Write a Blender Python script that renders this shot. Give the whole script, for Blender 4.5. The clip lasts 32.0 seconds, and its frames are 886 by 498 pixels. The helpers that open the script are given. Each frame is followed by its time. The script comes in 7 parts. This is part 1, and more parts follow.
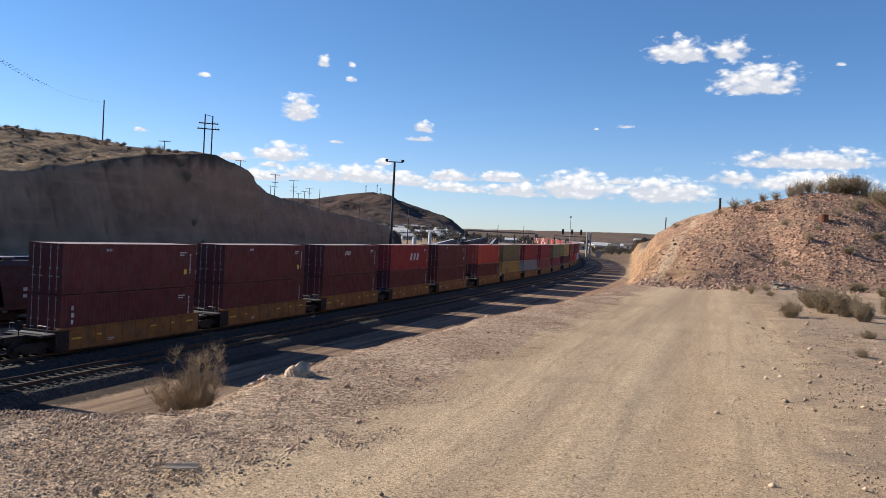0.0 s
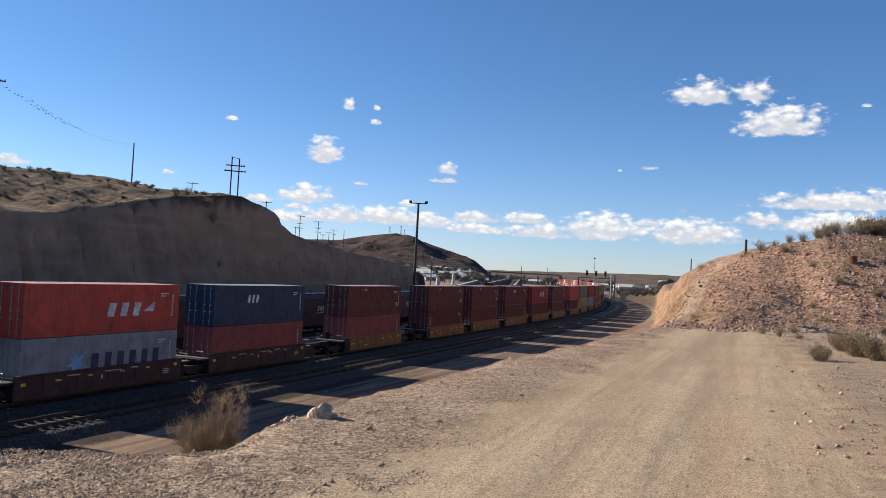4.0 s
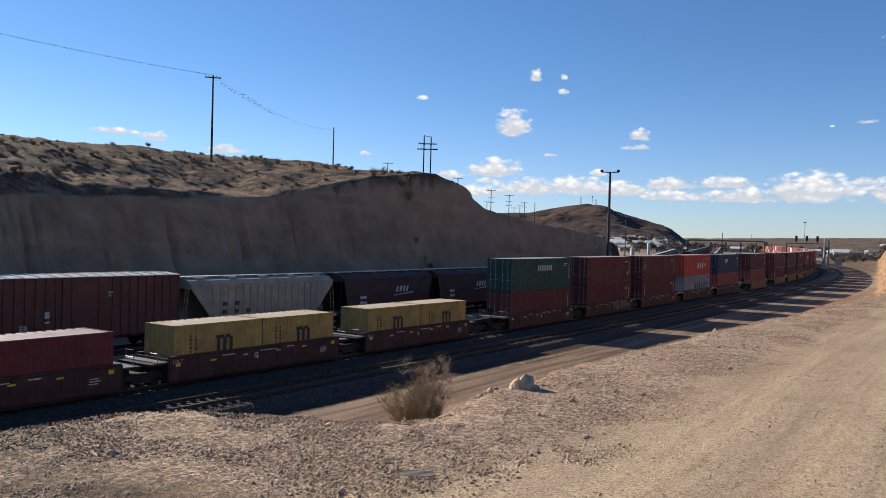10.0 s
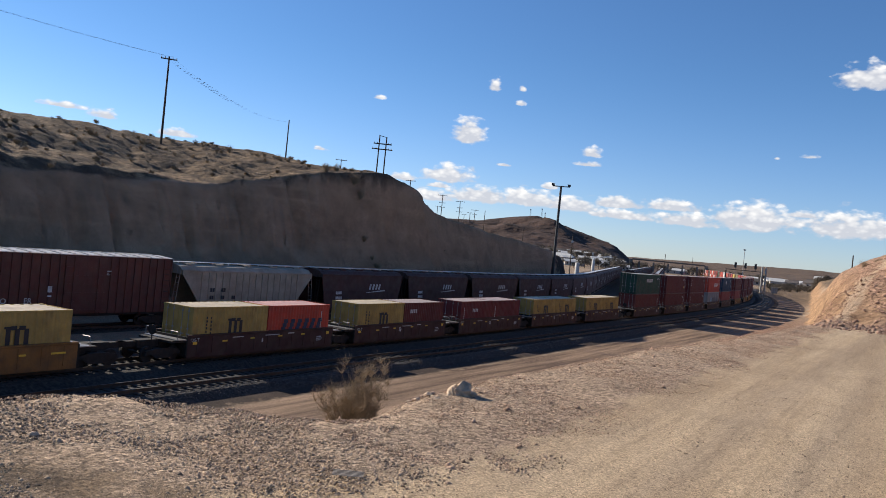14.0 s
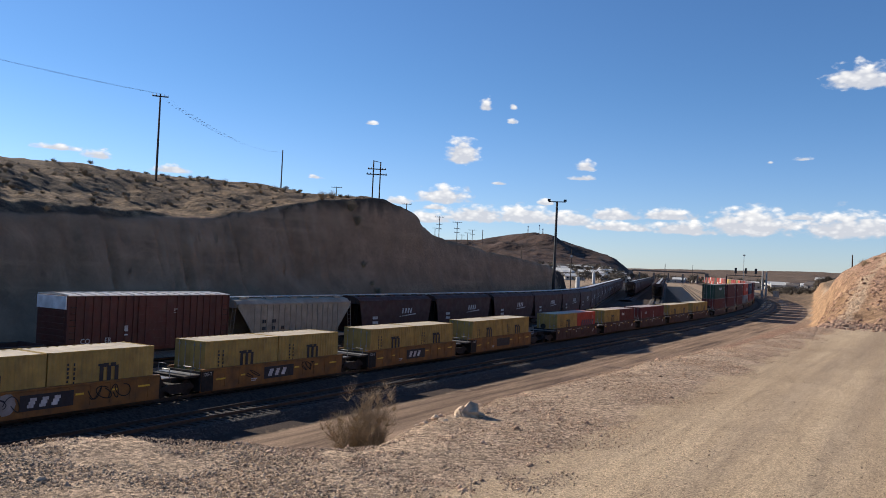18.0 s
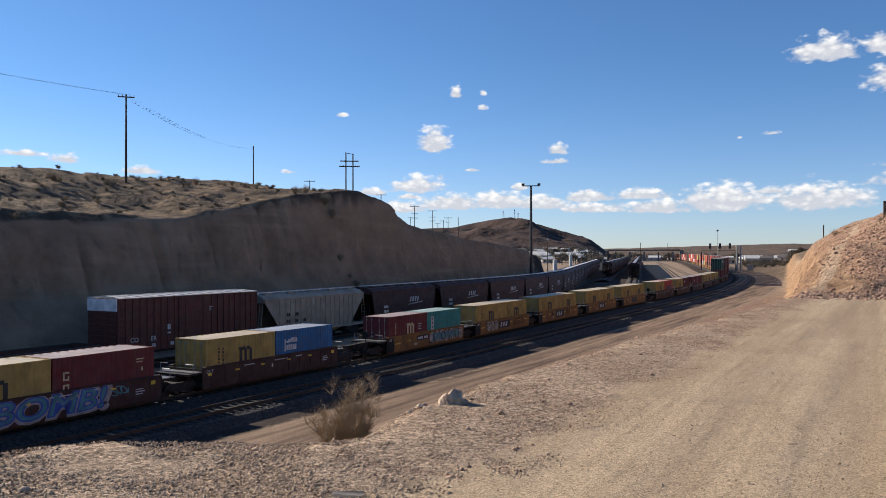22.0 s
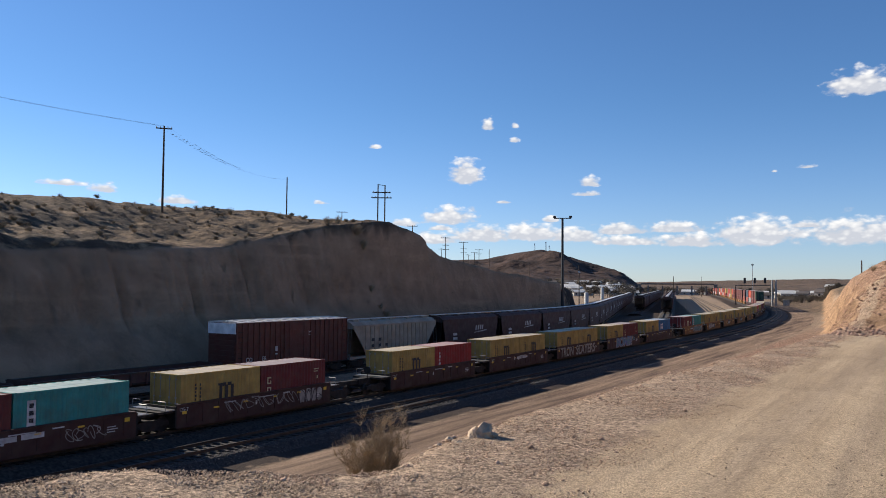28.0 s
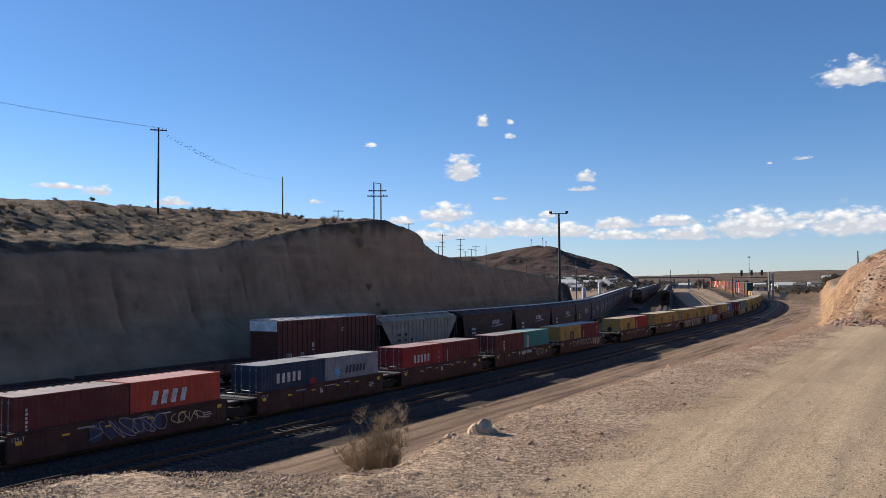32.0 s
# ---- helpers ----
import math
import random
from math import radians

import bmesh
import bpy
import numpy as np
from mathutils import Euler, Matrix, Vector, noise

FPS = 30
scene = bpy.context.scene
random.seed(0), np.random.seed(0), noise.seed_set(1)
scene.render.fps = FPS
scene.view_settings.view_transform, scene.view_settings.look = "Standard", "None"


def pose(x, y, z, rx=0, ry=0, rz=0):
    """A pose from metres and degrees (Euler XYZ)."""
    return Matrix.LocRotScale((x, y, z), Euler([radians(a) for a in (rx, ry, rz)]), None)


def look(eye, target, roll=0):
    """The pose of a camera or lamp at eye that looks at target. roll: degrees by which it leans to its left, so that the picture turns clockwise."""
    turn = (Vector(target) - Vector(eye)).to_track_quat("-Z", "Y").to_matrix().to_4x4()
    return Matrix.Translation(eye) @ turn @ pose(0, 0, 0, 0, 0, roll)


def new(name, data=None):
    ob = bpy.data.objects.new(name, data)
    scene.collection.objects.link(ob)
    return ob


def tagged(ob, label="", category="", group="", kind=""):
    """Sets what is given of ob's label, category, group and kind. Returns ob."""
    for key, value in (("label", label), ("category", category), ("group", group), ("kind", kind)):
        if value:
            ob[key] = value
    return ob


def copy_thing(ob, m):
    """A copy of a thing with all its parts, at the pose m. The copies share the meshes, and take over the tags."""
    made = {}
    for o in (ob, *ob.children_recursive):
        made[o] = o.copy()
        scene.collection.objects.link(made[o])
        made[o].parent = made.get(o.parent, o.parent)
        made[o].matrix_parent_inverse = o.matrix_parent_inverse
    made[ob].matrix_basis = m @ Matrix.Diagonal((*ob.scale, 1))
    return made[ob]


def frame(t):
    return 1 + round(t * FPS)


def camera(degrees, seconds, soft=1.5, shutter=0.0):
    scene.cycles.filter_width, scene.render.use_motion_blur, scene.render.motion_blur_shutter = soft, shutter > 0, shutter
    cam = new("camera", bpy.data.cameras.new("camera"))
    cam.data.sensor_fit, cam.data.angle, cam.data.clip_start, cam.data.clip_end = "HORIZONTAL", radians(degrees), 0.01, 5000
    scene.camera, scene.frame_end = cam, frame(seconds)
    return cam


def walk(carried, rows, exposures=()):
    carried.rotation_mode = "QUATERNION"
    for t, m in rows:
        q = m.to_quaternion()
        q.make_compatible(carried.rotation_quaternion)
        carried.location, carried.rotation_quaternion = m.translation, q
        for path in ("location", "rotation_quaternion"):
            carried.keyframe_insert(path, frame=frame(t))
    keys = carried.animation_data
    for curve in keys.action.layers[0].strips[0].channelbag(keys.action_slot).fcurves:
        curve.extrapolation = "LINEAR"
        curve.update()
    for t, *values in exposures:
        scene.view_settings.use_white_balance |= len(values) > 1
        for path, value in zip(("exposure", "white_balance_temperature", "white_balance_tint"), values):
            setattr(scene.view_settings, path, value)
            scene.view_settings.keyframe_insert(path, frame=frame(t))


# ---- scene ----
# The camera: held by hand on the dirt road, turning slightly. Seconds, shift to the right, yaw, pitch, roll.
cam = camera(56.8, 32.0, soft=0.9)
EYE_Z = 1.6
walk(cam, [(t, pose(x, 0, EYE_Z, 90 + p, r, yaw)) for t, x, yaw, p, r in (
    (0.0, 0.060, 0.00, -1.04, -2.98),
    (0.5, 0.060, 0.21, -0.99, -3.00),
    (1.0, 0.060, 0.37, -0.49, -3.33),
    (1.5, 0.060, 0.42, -0.19, -3.41),
    (2.0, 0.060, 0.62, -0.05, -3.47),
    (2.5, 0.060, 1.09, 0.37, -3.18),
    (4.5, 0.060, 1.76, 2.82, -3.05),
    (5.0, 0.060, 1.93, 4.21, -2.89),
    (5.5, 0.060, 2.00, 4.75, -2.76),
    (6.0, 0.060, 2.50, 4.23, -2.71),
    (6.5, 0.060, 3.19, 3.09, -2.86),
    (7.0, 0.060, 3.73, 2.72, -2.94),
    (7.5, 0.060, 4.06, 2.94, -2.96),
    (8.0, 0.060, 4.67, 3.11, -2.84),
    (8.5, 0.045, 5.44, 2.75, -2.62),
    (9.0, 0.030, 6.79, 1.34, -2.38),
    (9.5, 0.015, 11.32, -0.11, -1.69),
    (10.0, 0.000, 15.00, -0.72, -1.50),
    (10.5, 0.000, 15.60, -0.75, -2.80),
    (11.0, 0.000, 16.12, -1.38, -4.18),
    (11.5, 0.000, 15.22, -0.88, -4.18),
    (12.0, 0.000, 13.54, 0.00, -4.36),
    (12.5, 0.000, 11.93, 0.16, -4.80),
    (13.0, 0.000, 11.35, -0.11, -5.24),
    (13.5, 0.000, 11.32, -0.28, -5.48),
    (15.5, 0.000, 11.35, 0.16, -6.02),
    (16.0, 0.000, 11.87, 0.53, -5.29),
    (16.5, 0.000, 12.17, 1.04, -4.09),
    (17.0, 0.000, 11.84, 1.33, -3.11),
    (17.5, 0.000, 11.52, 1.36, -2.55),
    (18.0, 0.000, 11.33, 1.23, -2.60),
    (18.5, 0.000, 11.02, 0.94, -2.98),
    (19.0, 0.000, 10.78, 0.62, -3.32),
    (19.5, 0.000, 10.84, 0.76, -2.81),
    (20.0, 0.000, 10.58, 1.34, -2.73),
    (20.5, 0.000, 9.64, 1.80, -2.77),
    (21.0, 0.000, 8.67, 1.42, -2.21),
    (21.5, 0.000, 8.94, 0.90, -0.79),
    (22.0, 0.000, 9.74, 0.47, 0.09),
    (22.5, 0.000, 9.94, 0.13, 0.57),
    (23.0, 0.000, 10.37, 0.73, 0.85),
    (23.5, 0.000, 10.38, 1.12, 0.78),
    (24.0, 0.000, 10.69, 1.57, 0.49),
    (24.5, 0.000, 11.50, 2.38, 0.18),
    (25.0, 0.000, 12.10, 2.90, -0.06),
    (25.5, 0.000, 12.23, 3.27, -0.29),
    (27.5, 0.000, 11.98, 2.99, -0.15),
    (28.0, 0.000, 11.88, 2.67, -0.51),
    (28.5, 0.000, 11.72, 2.59, -0.89),
    (29.0, 0.000, 11.51, 2.53, -0.59),
    (29.5, 0.000, 11.51, 2.48, -0.39),
    (30.0, 0.000, 11.64, 2.49, -0.09),
    (30.5, 0.000, 11.69, 2.57, 0.10),
    (31.0, 0.000, 11.71, 2.61, 0.21),
    (31.5, 0.000, 11.70, 2.54, 0.43),
    (32.0, 0.000, 11.70, 2.48, 0.43),
)], exposures=((0.0, 0.76), (2.5, 0.76), (5.0, 0.66), (10.0, 0.64), (16.0, 0.64), (32.0, 0.62)))

# ---------------------------------------------------------------- plan
# Track frame: s runs along the near train, q to its side towards the camera, both from the train's near face.
HEAD = radians(19.05)
U = Vector((math.sin(HEAD), math.cos(HEAD), 0))
N = Vector((math.cos(HEAD), -math.sin(HEAD), 0))
ORIGIN = Vector((-36.77, 0, 0))
RAIL = -6.2
YARD_DROP = -0.3
BED = -6.8


def smooth(a, b, x):
    k = np.clip((x - a) / (b - a), 0, 1)
    return k * k * (3 - 2 * k)


def make_line(s_bend, radius, turn, offset, s_from, s_to, step=2.0):
    """A line that runs straight and then bends to the left, as rows of s, x, y, heading."""
    rows, p, h, s = [], ORIGIN + U * s_from, HEAD, s_from
    while s <= s_to:
        rows.append((s, p.x + offset * math.cos(h), p.y - offset * math.sin(h), h))
        if s >= s_bend and h > HEAD - radians(turn):
            h -= step / radius
        p = p + Vector((math.sin(h), math.cos(h), 0)) * step
        s += step
    return np.array(rows)


MAIN = make_line(150, 850, 14.2, -1.35, -130, 2100)
SECOND = make_line(150, 850, 14.2, 4.1, -130, 1300)
YARD = make_line(110, 237, 16, -15.55, -130, 700)


def on_line(line, s):
    """x, y, heading at the length s."""
    return tuple(float(np.interp(s, line[:, 0], line[:, i])) for i in (1, 2, 3))


def bank_depth(s, q):
    """How far a spot lies inside the cut bank behind the yard track."""
    return -(q + 20.6 + np.maximum(0, s - 98) ** 2 / 645)


def grade(s):
    """How far the rails have climbed at s."""
    return 0.0048 * max(0.0, s - 70.0) if s < 600 else 2.544 + 0.001 * (s - 600)


# ---------------------------------------------------------------- light
SUN_TURN, SUN_HIGH = radians(-71), radians(24.8)
sun = new("sun", bpy.data.lights.new("sun", "SUN"))
sun.data.energy, sun.data.angle, sun.data.color = 5.0, radians(0.53), (1.0, 0.90, 0.76)
sun_way = Vector((math.sin(SUN_TURN) * math.cos(SUN_HIGH), math.cos(SUN_TURN) * math.cos(SUN_HIGH), math.sin(SUN_HIGH)))
sun.matrix_world = look(sun_way * 50, (0, 0, 0))

world = bpy.data.worlds.new("sky")
scene.world = world
world.use_nodes = True


def world_sky():
    """A clear sky with a row of small fair-weather clouds low over the horizon."""
    nt = world.node_tree
    nt.nodes.clear()
    link = nt.links.new

    def node(kind, **values):
        nd = nt.nodes.new(kind)
        for key, value in values.items():
            nd.inputs[key].default_value = value
        return nd

    def calc(op, a, b=None, c=None, clamp=False):
        nd = nt.nodes.new("ShaderNodeMath")
        nd.operation, nd.use_clamp = op, clamp
        for i, v in enumerate((a, b, c)):
            if v is None:
                continue
            if isinstance(v, (int, float)):
                nd.inputs[i].default_value = v
            else:
                link(v, nd.inputs[i])
        return nd.outputs[0]

    sky = nt.nodes.new("ShaderNodeTexSky")
    sky.sky_type, sky.sun_disc = "NISHITA", False
    sky.sun_elevation, sky.sun_rotation = SUN_HIGH, SUN_TURN
    sky.altitude, sky.air_density, sky.dust_density, sky.ozone_density = 650, 1.0, 0.15, 2.0
    coord = nt.nodes.new("ShaderNodeTexCoord")
    split = nt.nodes.new("ShaderNodeSeparateXYZ")
    link(coord.outputs["Generated"], split.inputs[0])
    x, y, z = split.outputs
    az = calc("MULTIPLY", calc("ARCTAN2", x, y), 57.2958)
    el = calc("MULTIPLY", calc("ARCSINE", z), 57.2958)
    both = nt.nodes.new("ShaderNodeCombineXYZ")
    link(az, both.inputs[0]), link(calc("MULTIPLY", el, 1.75), both.inputs[1])
    puffs = node("ShaderNodeTexVoronoi", Scale=1.5)
    puffs.feature = "SMOOTH_F1"
    puffs.inputs["Smoothness"].default_value, puffs.inputs["Detail"].default_value, puffs.inputs["Roughness"].default_value = 0.5, 1.2, 0.5
    swirl = node("ShaderNodeTexNoise", Scale=1.0, Detail=3.5, Roughness=0.52)
    link(both.outputs[0], swirl.inputs["Vector"]), link(both.outputs[0], puffs.inputs["Vector"])
    ragged = calc("ADD", calc("MULTIPLY", calc("SUBTRACT", swirl.outputs[0], 0.5), 1.5), calc("MULTIPLY", calc("SUBTRACT", 0.42, puffs.outputs["Distance"]), 0.38))
    density, mass, lift = None, None, None
    for caz, base, w, h, thick in CLOUDS:
        dx = calc("DIVIDE", calc("SUBTRACT", az, caz), w)
        dy = calc("DIVIDE", calc("SUBTRACT", el, base + 0.28 * h), h)
        # flat below, domed above
        fold = calc("MULTIPLY", dy, calc("ADD", 0.85, calc("MULTIPLY", calc("LESS_THAN", dy, 0.0), 2.0)))
        one = calc("SUBTRACT", thick, calc("SQRT", calc("ADD", calc("MULTIPLY", dx, dx), calc("MULTIPLY", fold, fold))))
        heavy = calc("MAXIMUM", one, 0.001)
        heavy = calc("MULTIPLY", heavy, heavy)
        density = one if density is None else calc("MAXIMUM", density, one)
        mass = heavy if mass is None else calc("ADD", mass, heavy)
        up = calc("MULTIPLY", heavy, dy)
        lift = up if lift is None else calc("ADD", lift, up)
    density = calc("ADD", density, ragged)
    cover = nt.nodes.new("ShaderNodeMapRange")
    cover.interpolation_type = "SMOOTHSTEP"
    cover.inputs["From Min"].default_value, cover.inputs["From Max"].default_value = -0.20, 0.40
    link(density, cover.inputs["Value"])
    # the shaded bases and hollows are greyer than the tops
    tone = nt.nodes.new("ShaderNodeMapRange")
    tone.inputs["From Min"].default_value, tone.inputs["From Max"].default_value = -0.30, 0.55
    link(calc("ADD", calc("MULTIPLY", calc("DIVIDE", lift, mass), 0.55), calc("ADD", calc("MULTIPLY", calc("SUBTRACT", 0.42, puffs.outputs["Distance"]), 0.9), calc("MULTIPLY", calc("SUBTRACT", swirl.outputs[0], 0.5), 0.8))), tone.inputs["Value"])
    cloud_colour = nt.nodes.new("ShaderNodeMix")
    cloud_colour.data_type = "RGBA"
    cloud_colour.inputs["A"].default_value, cloud_colour.inputs["B"].default_value = (*CLOUD_GREY, 1), (*CLOUD_WHITE, 1)
    link(tone.outputs[0], cloud_colour.inputs["Factor"])
    mix = nt.nodes.new("ShaderNodeMix")
    mix.data_type = "RGBA"
    link(calc("MULTIPLY", cover.outputs[0], 0.95), mix.inputs["Factor"])
    tint = nt.nodes.new("ShaderNodeMix")
    tint.data_type, tint.blend_type = "RGBA", "MULTIPLY"
    tint.inputs["Factor"].default_value = 1.0
    haze, low_air = nt.nodes.new("ShaderNodeMapRange"), nt.nodes.new("ShaderNodeMix")
    haze.interpolation_type, low_air.data_type = "SMOOTHSTEP", "RGBA"
    haze.inputs["From Min"].default_value, haze.inputs["From Max"].default_value = -1.0, 14.0
    link(el, haze.inputs["Value"]), link(haze.outputs[0], low_air.inputs["Factor"])
    low_air.inputs["A"].default_value, low_air.inputs["B"].default_value = (*HORIZON_TINT, 1), (*SKY_TINT, 1)
    link(low_air.outputs["Result"], tint.inputs["B"])
    link(sky.outputs[0], tint.inputs["A"])
    link(tint.outputs["Result"], mix.inputs["A"]), link(cloud_colour.outputs["Result"], mix.inputs["B"])
    back = node("ShaderNodeBackground", Strength=SKY_STRENGTH)
    link(mix.outputs["Result"], back.inputs["Color"])
    link(back.outputs[0], nt.nodes.new("ShaderNodeOutputWorld").inputs[0])


SKY_STRENGTH = 0.067
HORIZON_TINT = (0.84, 0.98, 1.40)
SKY_TINT = (0.59, 0.87, 1.21)
CLOUD_WHITE, CLOUD_GREY = (10.8, 10.6, 10.3), (6.3, 6.5, 7.1)
# azimuth, base elevation, half width, height (degrees), thickness
HIGH_CLOUDS = [
    (15.32, 12.17, 2.27, 1.12, 1.01),
    (18.66, 12.35, 1.37, 0.89, 1.01),
    (20.36, 10.06, 2.87, 1.51, 1.01),
    (-10.35, 7.22, 1.27, 1.36, 1.01),
    (-8.81, 10.92, 0.71, 0.69, 0.81),
    (-6.98, 10.08, 0.55, 0.36, 0.71),
    (-6.91, 11.01, 0.43, 0.48, 0.61),
    (-1.84, 7.0, 0.98, 0.55, 0.91),
    (-1.78, 6.34, 1.27, 0.36, 0.71),
    (-7.65, 5.86, 0.66, 0.23, 0.71),
    (12.2, 7.78, 0.92, 0.26, 0.61),
    (-20.45, 5.64, 0.74, 0.31, 0.71),
    (19.45, 4.29, 2.08, 0.71, 0.91),
    (23.82, 5.33, 5.14, 0.94, 1.01),
    (24.14, 3.92, 4.82, 1.0, 1.01),
    (10.18, 7.62, 0.31, 0.17, 0.81),
    (25.31, 11.71, 0.48, 0.21, 0.71),
    (-16.79, 9.56, 0.65, 0.29, 0.71),
    (-37.01, 6.23, 1.75, 0.32, 0.91),
    (-34.52, 5.92, 1.1, 0.44, 1.01),
    (-30.0, 5.41, 1.1, 0.38, 1.11)]
LOW_CLOUDS = [
    (-5.77, 3.3, 2.56, 0.9, 1.05),
    (-2.82, 3.22, 2.16, 0.74, 1.05),
    (0.44, 3.72, 2.0, 0.6, 1.05),
    (0.61, 2.99, 2.64, 0.5, 1.05),
    (3.99, 3.81, 1.81, 0.58, 1.05),
    (4.94, 2.89, 2.67, 0.71, 1.05),
    (9.13, 2.93, 3.15, 1.39, 1.05),
    (14.88, 2.93, 3.64, 1.25, 1.05),
    (12.06, 4.02, 1.08, 0.34, 1.05),
    (-12.34, 3.02, 1.6, 0.63, 1.05),
    (-9.22, 3.24, 2.74, 0.83, 1.05),
    (-11.5, 4.41, 1.97, 0.94, 1.05),
    (-12.2, 3.97, 0.82, 0.3, 1.05),
    (-14.61, 4.22, 0.99, 0.42, 1.05),
    (-4.44, 4.59, 0.59, 0.33, 1.05)]
CLOUDS = HIGH_CLOUDS + LOW_CLOUDS
world_sky()


# ---------------------------------------------------------------- materials
def surface(name, base, rough=0.8, metal=0.0, spread=0.12, grain=30.0, blotch=1.5, bump=0.0, bump_scale=60.0, dirt=None, dirt_amount=0.0,
            streak=0.0, per_object=0.0):
    """A paint, metal, wood or rock with grain, blotches, optional grime and vertical streaks."""
    mat = bpy.data.materials.new(name)
    mat.use_nodes = True
    nt = mat.node_tree
    link, bsdf = nt.links.new, nt.nodes["Principled BSDF"]
    coord = nt.nodes.new("ShaderNodeTexCoord")

    def noise_of(scale, detail=4.0, stretch=None):
        tex = nt.nodes.new("ShaderNodeTexNoise")
        tex.inputs["Scale"].default_value, tex.inputs["Detail"].default_value = scale, detail
        if stretch:
            mp = nt.nodes.new("ShaderNodeMapping")
            mp.inputs["Scale"].default_value = stretch
            link(coord.outputs["Object"], mp.inputs[0]), link(mp.outputs[0], tex.inputs["Vector"])
        else:
            link(coord.outputs["Object"], tex.inputs["Vector"])
        return tex.outputs[0]

    def ramp(value, low, high, a, b):
        nd = nt.nodes.new("ShaderNodeMapRange")
        for key, v in (("From Min", low), ("From Max", high), ("To Min", a), ("To Max", b)):
            nd.inputs[key].default_value = v
        link(value, nd.inputs["Value"])
        return nd.outputs[0]

    def mixed(kind, a, b, factor):
        nd = nt.nodes.new("ShaderNodeMix")
        nd.data_type, nd.blend_type = "RGBA", kind
        for socket, v in (("A", a), ("B", b), ("Factor", factor)):
            if isinstance(v, (tuple, list)):
                nd.inputs[socket].default_value = (*v, 1)
            elif isinstance(v, (int, float)):
                nd.inputs[socket].default_value = v
            else:
                link(v, nd.inputs[socket])
        return nd.outputs["Result"]

    dark = tuple(c * (1 - 2.2 * spread) for c in base)
    light = tuple(min(1, c * (1 + 1.6 * spread)) for c in base)
    colour = mixed("MIX", dark, light, ramp(noise_of(blotch, 6), 0.3, 0.7, 0, 1))
    colour = mixed("MULTIPLY", colour, mixed("MIX", (0.8, 0.8, 0.8), (1.15, 1.15, 1.15), noise_of(grain)), 0.8)
    if streak:
        colour = mixed("MIX", colour, tuple(c * 0.45 for c in base), ramp(noise_of(2.2, 5, (4, 4, 0.25)), 0.52, 0.75, 0, streak))
    if dirt:
        colour = mixed("MIX", colour, dirt, ramp(noise_of(blotch * 2.3, 8), 0.42, 0.75, 0, dirt_amount))
    if per_object:
        info = nt.nodes.new("ShaderNodeObjectInfo")
        shade = ramp(info.outputs["Random"], 0, 1, 1 - per_object, 1 + per_object)
        grey = nt.nodes.new("ShaderNodeCombineXYZ")
        for i in range(3):
            link(shade, grey.inputs[i])
        colour = mixed("MULTIPLY", colour, grey.outputs[0], 1.0)
    link(colour, bsdf.inputs["Base Color"])
    link(ramp(noise_of(blotch * 3), 0.3, 0.7, max(0.05, rough - 0.12), min(1, rough + 0.1)), bsdf.inputs["Roughness"])
    bsdf.inputs["Metallic"].default_value = metal
    if bump:
        nd = nt.nodes.new("ShaderNodeBump")
        nd.inputs["Strength"].default_value, nd.inputs["Distance"].default_value = bump, 0.03
        link(noise_of(bump_scale, 6), nd.inputs["Height"])
        link(nd.outputs[0], bsdf.inputs["Normal"])
    return mat


RUST_DIRT = (0.07, 0.045, 0.03)


def paint(name, base, **more):
    mat = painted(name, base, **more)
    mat.diffuse_color = (*base, 1)
    return mat


def painted(name, base, **more):
    options = dict(rough=0.72, spread=0.1, grain=8, blotch=0.6, dirt=RUST_DIRT, dirt_amount=0.45, streak=0.35)
    options.update(more)
    return surface(name, base, **options)


PAINT = {
    "brown": paint("brown_container_paint", (0.125, 0.021, 0.017)),
    "salmon": paint("faded_red_container_paint", (0.29, 0.062, 0.05)),
    "red": paint("red_container_paint", (0.30, 0.022, 0.018)),
    "darkred": paint("dark_red_container_paint", (0.15, 0.02, 0.02)),
    "orange": paint("orange_red_container_paint", (0.50, 0.062, 0.03)),
    "navy": paint("navy_container_paint", (0.016, 0.042, 0.078)),
    "grey": paint("grey_container_paint", (0.27, 0.285, 0.29)),
    "green": paint("green_container_paint", (0.015, 0.062, 0.040)),
    "yellow": paint("mustard_yellow_container_paint", (0.44, 0.29, 0.075)),
    "olive": paint("olive_container_paint", (0.2, 0.16, 0.06)),
    "teal": paint("teal_container_paint", (0.04, 0.26, 0.23)),
    "blue": paint("blue_container_paint", (0.03, 0.14, 0.30)),
    "white": paint("white_container_paint", (0.62, 0.61, 0.58)),
}
# bleached, dusty tops of the same containers, paled further to paint in glancing sunlight
ROOF = {key: surface("dusty_%s_container_roof" % key, tuple(0.45 * c + 0.32 * w for c, w in zip(mat.diffuse_color[:3], (1.0, 0.93, 0.82))), rough=0.5, spread=0.12, blotch=0.8) for key, mat in PAINT.items()}
CAR_ROOF = surface("bare_steel_car_roof", (0.74, 0.71, 0.66), rough=0.42, metal=0.35, spread=0.12)
WELL_YELLOW = paint("yellow_well_car_paint", (0.27, 0.12, 0.026), dirt_amount=0.7)
WELL_RED = paint("red_brown_well_car_paint", (0.055, 0.017, 0.013), dirt_amount=0.7)
HOPPER_GREY = paint("light_grey_hopper_paint", (0.35, 0.30, 0.225), dirt_amount=0.3, streak=0.2)
HOPPER_BROWN = paint("brown_hopper_paint", (0.068, 0.026, 0.021), dirt_amount=0.6)
BOXCAR_BROWN = paint("boxcar_brown_paint", (0.11, 0.030, 0.019))
